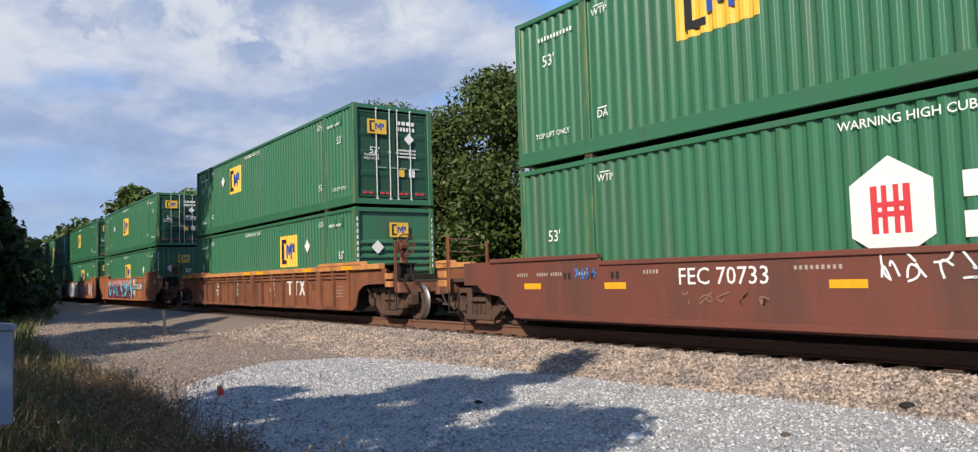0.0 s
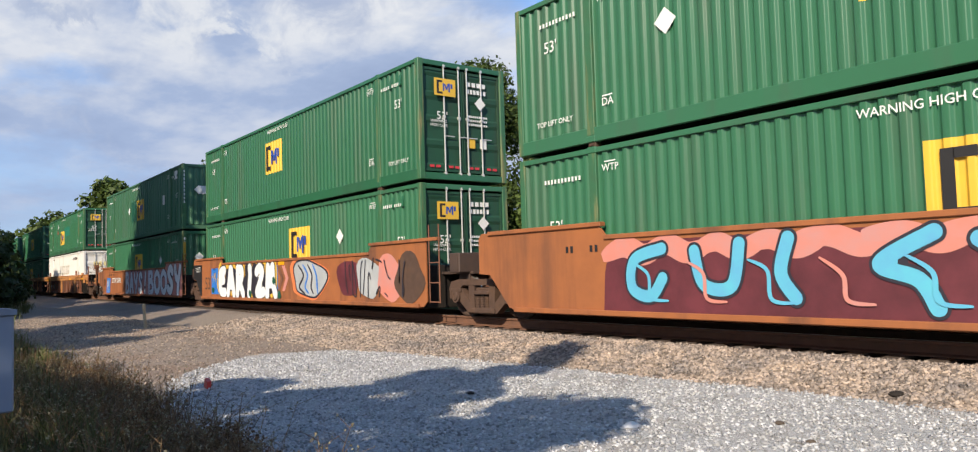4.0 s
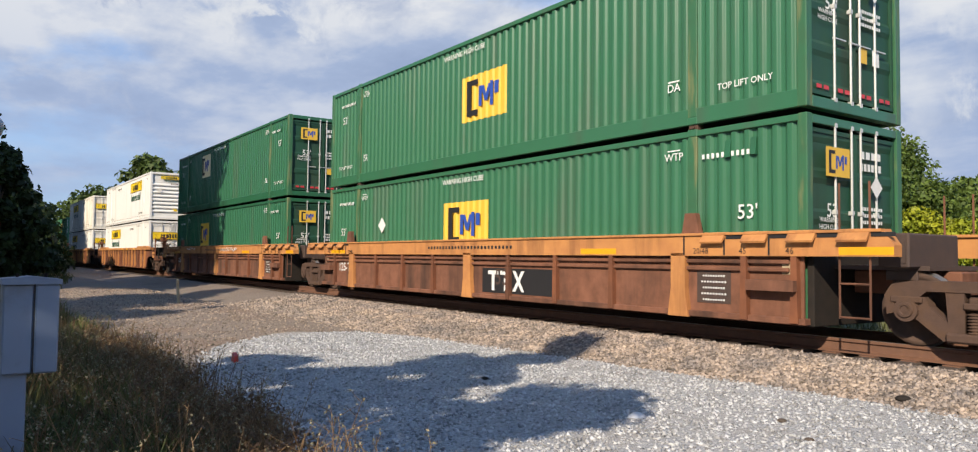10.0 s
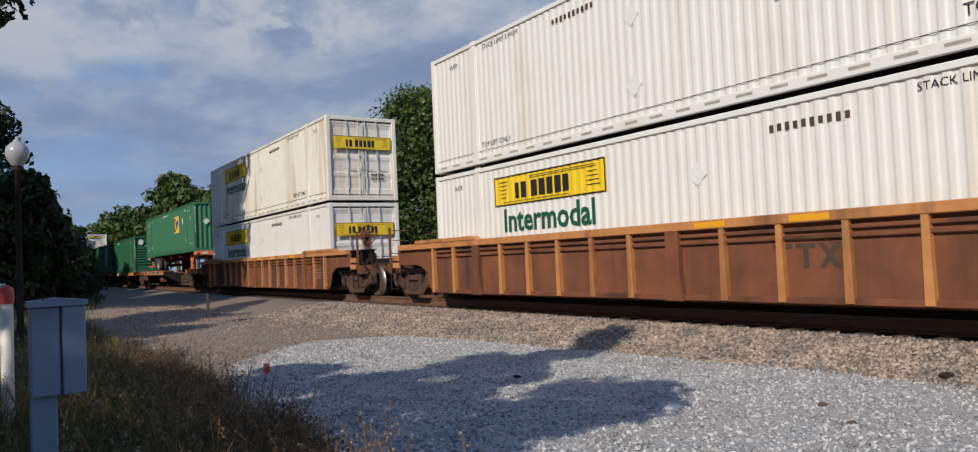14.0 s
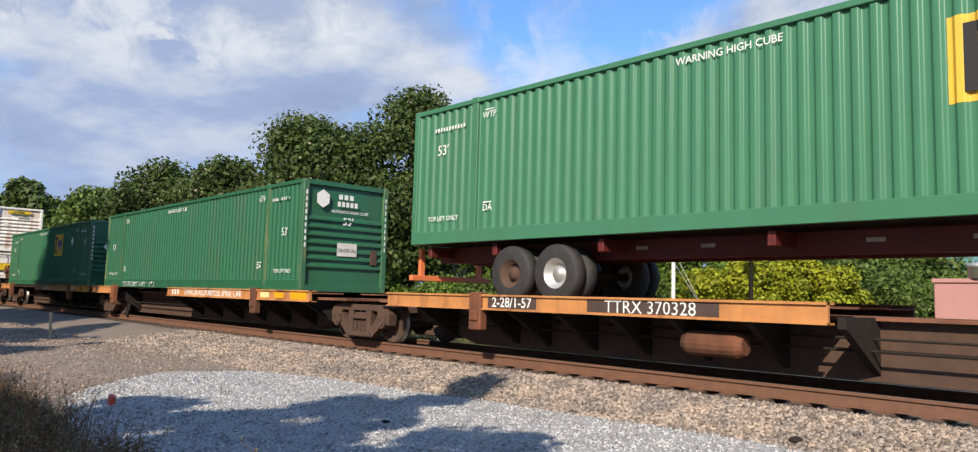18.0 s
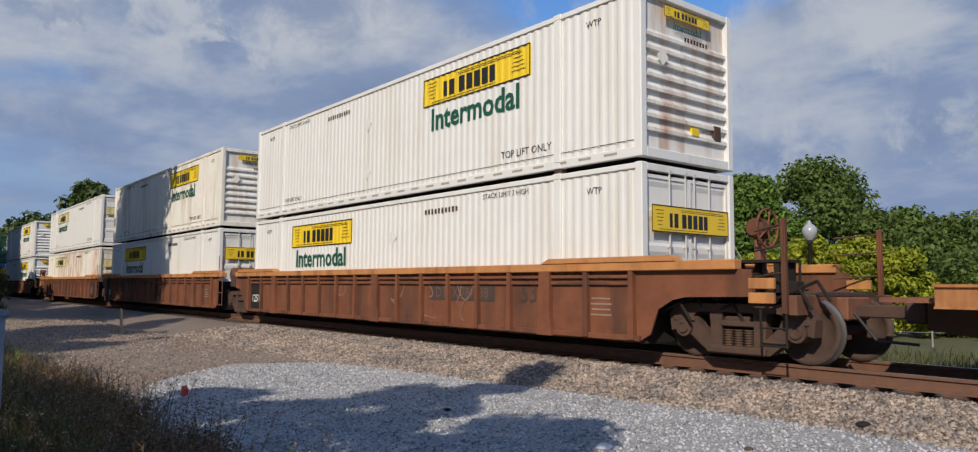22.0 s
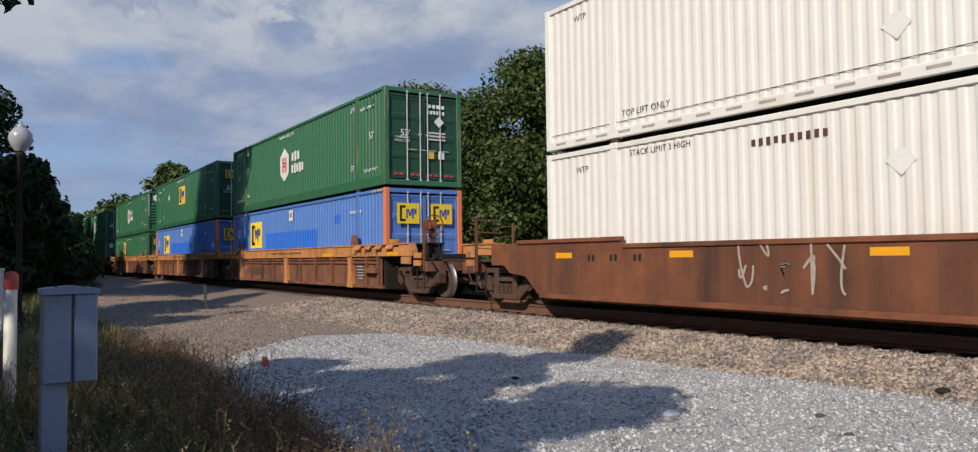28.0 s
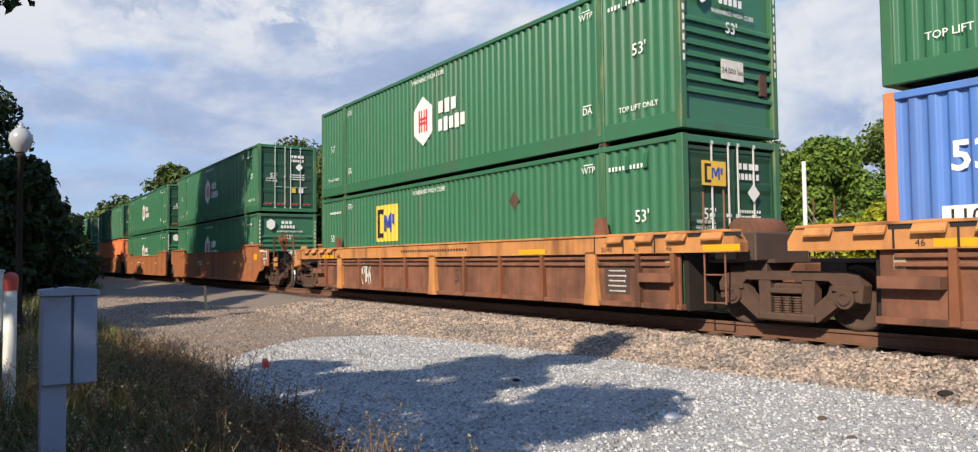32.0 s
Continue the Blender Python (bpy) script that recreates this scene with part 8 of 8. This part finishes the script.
def weeds():
    r = np.random.default_rng(21)

    def spread(n, x0, x1, y0, power=1.0, keep=None):
        out = []
        while len(out) < n:
            x = x1 + (x0 - x1) * r.random() ** power
            y = y0 + (verge_edge(x) + 0.25 * noise.noise((x * 1.3, 0, 0)) - y0) * r.random()
            if x * x + y * y < 4.0 or (keep and not keep(x, y)):
                continue
            out.append((x, y, land(x, y) - 0.01))
        return out

    clump = lambda x, y: noise.noise((x * 0.9, y * 0.9, 7)) > -0.15
    blades("verge_grass", spread(26000, -16, -2.2, -2.4, 1.4, lambda x, y: y < verge_edge(x) - 0.55), 0.30, 0.006, GRASS, "rough green verge grass in tree shade", 0.6, 31)
    blades("tall_grass", spread(5000, -14, -2.6, -2.0, 1.3, lambda x, y: clump(x, y) and y < verge_edge(x) - 0.9), 0.62, 0.006, GRASS, "taller green grass clumps on the verge", 0.55, 32)
    blades("dry_grass", spread(11000, -24, -2.8, -1.0, 1.2, lambda x, y: y > verge_edge(x) - 1.5 and noise.noise((x * 1.4, y * 1.4, 2)) > -0.1), 0.27, 0.005, DRY, "dry tan grass along the gravel edge", 0.55, 33)
    blades("far_verge_grass", spread(9000, -50, -16, -6.0), 0.45, 0.016, GRASS, "rough grass farther along the verge", 0.5, 34)
    # stalky weeds with seed heads
    heads, stems = [], []
    for x, y, z in spread(1500, -13, -3.0, -1.2, 1.2, clump):
        h = 0.30 + 0.40 * r.random() ** 1.5
        a, l = r.random() * 6.283, 0.10 + 0.16 * r.random()
        stems.append(((x, y, z), (x + l * math.cos(a) * 0.5, y + l * math.sin(a) * 0.5, z + 0.6 * h), (x + l * math.cos(a), y + l * math.sin(a), z + h)))
    s = Shape()
    for a, b, c in stems:
        s.tube(a, b, 0.004, 0.003, 4, False).tube(b, c, 0.003, 0.002, 4, False)
        for k in range(3):
            m = Vector(b).lerp(Vector(c), 0.3 + 0.3 * k)
            t = m + Vector((r.normal() * 0.07, r.normal() * 0.07, 0.07))
            s.tube(m, t, 0.002, 0.001, 4, False)
            heads.append(tuple(t))
        heads.append(c)
    me = s.mesh("weed_stalks")
    me.materials.append(DRY)
    tagged(new("weed_stalks", me), "thin dry weed stalks on the verge", "weeds", kind="stuff")
    v, f = leaf_cloud([(*p, 0.018, 0.018, 0.018) for p in heads], 15000, 0.009, seed=9)
    tagged(new("seed_heads", soup("seed_heads", v, f, SEED)), "small pale seed heads on the weeds", "weeds", kind="stuff")
    # broad leaves low down
    spots = [(x, y, z + 0.08, 0.14, 0.14, 0.09) for x, y, z in spread(500, -14, -2.8, -1.8, 1.2)]
    v, f = leaf_cloud(spots, 20000, 0.028, seed=10)
    tagged(new("weed_leaves", soup("weed_leaves", v, f, GRASS)), "low leafy weeds among the grass", "weeds", kind="stuff")
    # rusty dead weeds at the gravel edge
    spots = [(x, y, z + 0.16, 0.18, 0.18, 0.18) for x, y, z in spread(480, -13, -4.0, 0.3, 1.0, lambda x, y: y > verge_edge(x) - 0.8 and noise.noise((x * 1.1, y * 1.1, 4)) > -0.12)]
    v, f = leaf_cloud(spots, 24000, 0.016, seed=11)
    tagged(new("dead_weeds", soup("dead_weeds", v, f, DRY)), "reddish dead weeds along the gravel", "weeds", kind="stuff")
    # grass behind the track
    far = [(-40 + 48 * r.random(), 14.2 + 5.5 * r.random() ** 1.4, 0.0) for _ in range(14000)]
    blades("far_side_grass", far, 0.32, 0.012, GRASS, "green grass behind the track", 0.5, 35)


def utility_box():
    thing = tagged(new("utility_pedestal"), "grey-blue metal utility cabinet on a post in the weeds", "utility box")
    thing.matrix_basis = pose(-4.60, 0.325, 0.0, 0, 0, 2)
    part("post", Shape().box(-0.05, 0.05, -0.125, -0.005, -0.2, 1.0, 0.006), CABINET, thing, "weathered steel post")
    part("body", Shape().box(-0.09, 0.09, -0.125, 0.012, 0.955, 1.42, 0.008), CABINET, thing)
    part("door", Shape().box(-0.088, 0.102, 0.018, 0.128, 0.955, 1.42, 0.008), CABINET, thing)
    part("lid", Shape().prism_x([(-0.135, 1.42), (0.138, 1.42), (0.138, 1.445), (0.0, 1.462), (-0.135, 1.45)], -0.10, 0.115), CABINET, thing)
    part("seam", Shape().box(0.06, 0.094, 0.012, 0.018, 0.955, 1.42), BLACK, thing, "dark gap beside the door")
    for y in (-0.06, 0.07):
        part("bolt", Shape().tube((0.02, y, 1.455), (0.02, y, 1.475), 0.008, seg=8), DARK, thing)


def white_cabinet():
    thing = tagged(new("utility_cabinet"), "small white metal cabinet under the dark trees", "utility box")
    thing.matrix_basis = pose(-17.6, 0.02, land(-17.6, 0.02), 0, 0, 6)
    part("body", Shape().box(-0.18, 0.18, -0.19, 0.19, -0.1, 1.36, 0.012), PLASTIC, thing)
    part("lid", Shape().box(-0.20, 0.20, -0.21, 0.21, 1.36, 1.41, 0.015), PLASTIC, thing)
    part("door", Shape().box(0.18, 0.192, -0.16, 0.16, 0.15, 1.28, 0.004), PLASTIC, thing)


def marker_post():
    thing = tagged(new("marker_post"), "white plastic cable marker post with a red cap", "marker post")
    thing.matrix_basis = pose(-8.56, 0.15, 0.0, 0, 2.5, 0)
    part("tube", Shape().lathe_z([(0.055, -0.2), (0.055, 1.36), (0.04, 1.37)], seg=16), PLASTIC, thing, smooth=True)
    part("cap", Shape().lathe_z([(0.062, 1.34), (0.064, 1.44), (0.058, 1.48), (0.03, 1.505), (0.0, 1.51)], seg=16), RED_CAP, thing, "red plastic cap", smooth=True)


def stake():
    thing = tagged(new("survey_stake"), "pale wooden survey stake leaning beside the track", "stake")
    thing.matrix_basis = pose(-24.5, 5.66, land(-24.5, 5.66) - 0.13, 3, -2, 20)
    part("stick", Shape().prism([(-0.05, 0), (0.05, 0), (0.05, 0.84), (0.0, 0.88), (-0.05, 0.84)], -0.02, 0.02), WOOD, thing)


def lamp_post(x, y, h, label):
    thing = tagged(new("street_lamp"), label, "street lamp", "street lamps")
    thing.location = (x, y, land(x, y))
    part("pole", Shape().lathe_z([(0.16, -0.2), (0.16, 0.25), (0.10, 0.4), (0.07, 0.5), (0.055, h - 0.75), (0.10, h - 0.72), (0.10, h - 0.66), (0.06, h - 0.62)], seg=14), DARK, thing, "black fluted pole", smooth=True)
    part("globe", Shape().lathe_z([(0.10, h - 0.62), (0.19, h - 0.50), (0.235, h - 0.36), (0.22, h - 0.24), (0.13, h - 0.12), (0.06, h - 0.09)], seg=18), GLOBE, thing, "opal acorn globe", smooth=True)
    part("finial", Shape().lathe_z([(0.07, h - 0.10), (0.08, h - 0.06), (0.03, h - 0.04), (0.04, h), (0.0, h + 0.03)], seg=12), GLOBE, thing, smooth=True)


def white_pole():
    thing = tagged(new("utility_pole"), "slim white pole with guy wires behind the track", "pole")
    x, y = at(123.6, 27)
    thing.location = (x, y, 0)
    part("shaft", Shape().lathe_z([(0.075, -0.3), (0.065, 4.7), (0.0, 4.72)], seg=12), PLASTIC, thing, smooth=True)
    for k, (dx, dy) in enumerate(((1.6, 0.6), (2.4, -0.4))):
        part("guy_wire", Shape().tube((0, 0, 3.4 - 0.4 * k), (dx, dy, 0.0), 0.01, seg=5), GALV, thing)


def far_side():
    x, y = at(118.4, 28)
    for i, (az, d, h, w) in enumerate(((121.4, 28, 2.8, 3.0), (118.6, 28, 3.3, 3.6), (115.4, 28.5, 3.4, 3.4), (112.6, 29, 3.0, 3.0))):
        tree(*at(az, d), h, w, 120 + i, 10000, 0.08, 0.0, LEAF_YELLOW, "bright yellow-green bush behind the track", trunk=False, blobs=16)
    for i, (az, d, h, w) in enumerate(((141, 33, 2.4, 4.0), (137.5, 32, 2.2, 4.0), (133.5, 31, 2.6, 4.0), (129.5, 30, 2.4, 4.0), (125.8, 30, 2.5, 3.6), (109.5, 31, 3.0, 4.0), (105.5, 33, 2.8, 4.0), (101, 33, 2.8, 4.5), (96, 33, 2.9, 4.5), (146, 36, 2.6, 4.5), (151, 38, 2.6, 4.5), (157, 42, 2.8, 5.5), (162, 48, 3.0, 6))):
        tree(*at(az, d), h, w, 140 + i, 9000, 0.09, 0.0, LEAF_FRESH if i % 3 == 0 else LEAF, "leafy green bush behind the track", trunk=False, blobs=14)
    lamp_post(*at(118.2, 26), 3.75, "street lamp with an acorn globe behind the track")
    # pink wall
    thing = tagged(new("garden_wall"), "plain pink stucco wall with a flat coping", "wall")
    x, y = at(106.9, 25)
    thing.matrix_basis = pose(x, y, 0)
    part("wall", Shape().box(0, 7.0, 0, 0.3, -0.2, 2.35, 0.02), PINK_WALL, thing)
    part("coping", Shape().box(-0.05, 7.05, -0.05, 0.35, 2.35, 2.47, 0.015), PINK_WALL, thing)
    tank = tagged(new("vent_cap"), "small galvanised metal vent cap on the pink wall", "vent")
    tank.location = (x + 1.1, y + 0.15, 2.47)
    part("drum", Shape().lathe_z([(0.0, 0.0), (0.28, 0.0), (0.28, 0.3), (0.34, 0.32), (0.30, 0.42), (0.0, 0.48)], seg=18), GALV, tank, smooth=True)
    # teal roof beyond
    hs = tagged(new("pavilion"), "low pavilion with a teal metal hip roof", "house")
    x, y = at(105.6, 70)
    hs.location = (x, y, 0)
    s = Shape()
    s.v = [(-7, -4, 4.4), (7, -4, 4.4), (7, 4, 4.4), (-7, 4, 4.4), (-2, 0, 7.0), (2, 0, 7.0)]
    s.f = [[0, 1, 5, 4], [1, 2, 5], [2, 3, 4, 5], [3, 0, 4], [0, 3, 2, 1]]
    part("roof", s, TEAL_ROOF, hs)
    part("wall", Shape().box(-6, 6, -3.2, 3.2, -0.2, 4.4), PALE_BLUE, hs)
    part("cupola", Shape().box(-0.6, 0.6, -0.6, 0.6, 6.8, 7.5, 0.02), TEAL_ROOF, hs)
    # pale blue house under the trees
    hs = tagged(new("house"), "small pale blue house under the trees", "house")
    x, y = at(136.2, 47)
    hs.matrix_basis = pose(x, y, 0, 0, 0, 40)
    part("wall", Shape().box(-4, 4, -2.5, 2.5, -0.2, 2.6), PALE_BLUE, hs)
    part("roof", Shape().prism_x([(-3, 2.55), (3, 2.55), (0, 4.2)], -4.4, 4.4), DULL_LETTER, hs, "grey shingle roof")
    for px in (-2, 1.5):
        w = part("window", Shape().box(px, px + 0.9, -2.56, -2.49, 0.9, 2.0), PLASTIC, hs, "white framed window")
        part("pane", Shape().box(px + 0.08, px + 0.82, -2.575, -2.561, 0.98, 1.92), DARK, w, "dark glass pane")
    # wire fence
    fence = tagged(new("wire_fence"), "low wire fence on thin steel posts", "fence")
    pts = [at(a, 24.5) for a in (141, 136, 131, 126, 121, 116, 111, 106)]
    for (x0, y0), (x1, y1) in zip(pts, pts[1:]):
        part("fence_post", Shape().tube((x0, y0, -0.2), (x0, y0, 1.35), 0.025, seg=6), GALV, fence)
        for z in (0.4, 0.85, 1.3):
            part("wire", Shape().tube((x0, y0, z), (x1, y1, z), 0.006, seg=4, caps=False), GALV, fence)


def clutter():
    for x, y, s, mt, label, n in ((-11.05, 3.34, 0.09, RED_CAP, "small crumpled red flag marker in the gravel", "marker_flag"),):
        thing = tagged(new(n), label, "marker flag")
        thing.location = (x, y, land(x, y) + 0.03)
        part("flag", Shape().prism([(0, 0.02), (0.13, 0.0), (0.15, 0.1), (0.04, 0.14)], -0.03, 0.03), mt, thing)
        part("wire", Shape().tube((0, 0, -0.05), (0.01, 0, 0.14), 0.003, seg=5), GALV, thing)
    for x, y, s, mt, label in ((-5.19, 5.55, 0.10, GRAVEL_STONE, "pale flat stone lying on gravel"), (-4.06, 8.48, 0.07, DARK, "dark rock at the foot of the ballast"), (-7.9, 5.6, 0.05, DARK, "small dark rock on gravel"), (-4.3, 6.6, 0.05, BARK, "broken piece of bark on gravel"), (-3.7, 6.1, 0.04, BARK, "broken piece of bark on gravel")):
        bm = bmesh.new()
        bmesh.ops.create_icosphere(bm, subdivisions=2, radius=s)
        for v in bm.verts:
            v.co *= 1 + 0.35 * noise.noise(v.co * 9 + Vector((x, y, 0)))
            v.co.z *= 0.45
        me = bpy.data.meshes.new("rock")
        bm.to_mesh(me)
        bm.free()
        me.materials.append(mt)
        ob = tagged(new("rock", me), label, "rock")
        ob.location = (x, y, max(land(x, y), 0) + 0.035 if y < 8 else 0.1)


weeds()
utility_box()
white_cabinet()
marker_post()
stake()
lamp_post(-19.0, 0.52, 4.55, "street lamp with an opal acorn globe by the verge")
white_pole()
far_side()
clutter()
scatter_stones()


# ---- everything that moves ----
def motions():
    marks = (0, 4, 8, 12, 16, 20, 24, 28, 32)
    for thing, place, z, wheels, across in MOVING:
        walk(thing, [(t, pose(place + SPEED(t), TRACK_Y + across, z)) for t in marks])
        for (w, e, s), x in wheels:
            # the wheel turns while it passes before the camera
            first = max(0.0, round((-20 - place - x) / 12.2 * 30) / 30)
            last = min(32.0, round((9 - place - x) / 12.0 * 30) / 30)
            rest = Matrix.Translation((e, s * 0.7525, 0.4625))
            side = Matrix.Identity(4) if s < 0 else Matrix.Rotation(math.pi, 4, "Z")
            rows = [] if first <= 0 else [(0, rest @ side)]
            if last > first:
                k0, k1 = round(first * 30), round(last * 30)
                for k in range(k0, k1 + 1):
                    rows.append((k / 30, rest @ Matrix.Rotation((SPEED(k / 30) - SPEED(first)) / 0.4625, 4, "Y") @ side))
            end = rows[-1][1] if rows else rest @ side
            if not rows:
                rows = [(0, end)]
            if rows[-1][0] < 32:
                rows.append((32, end))
            walk(w, rows)


motions()
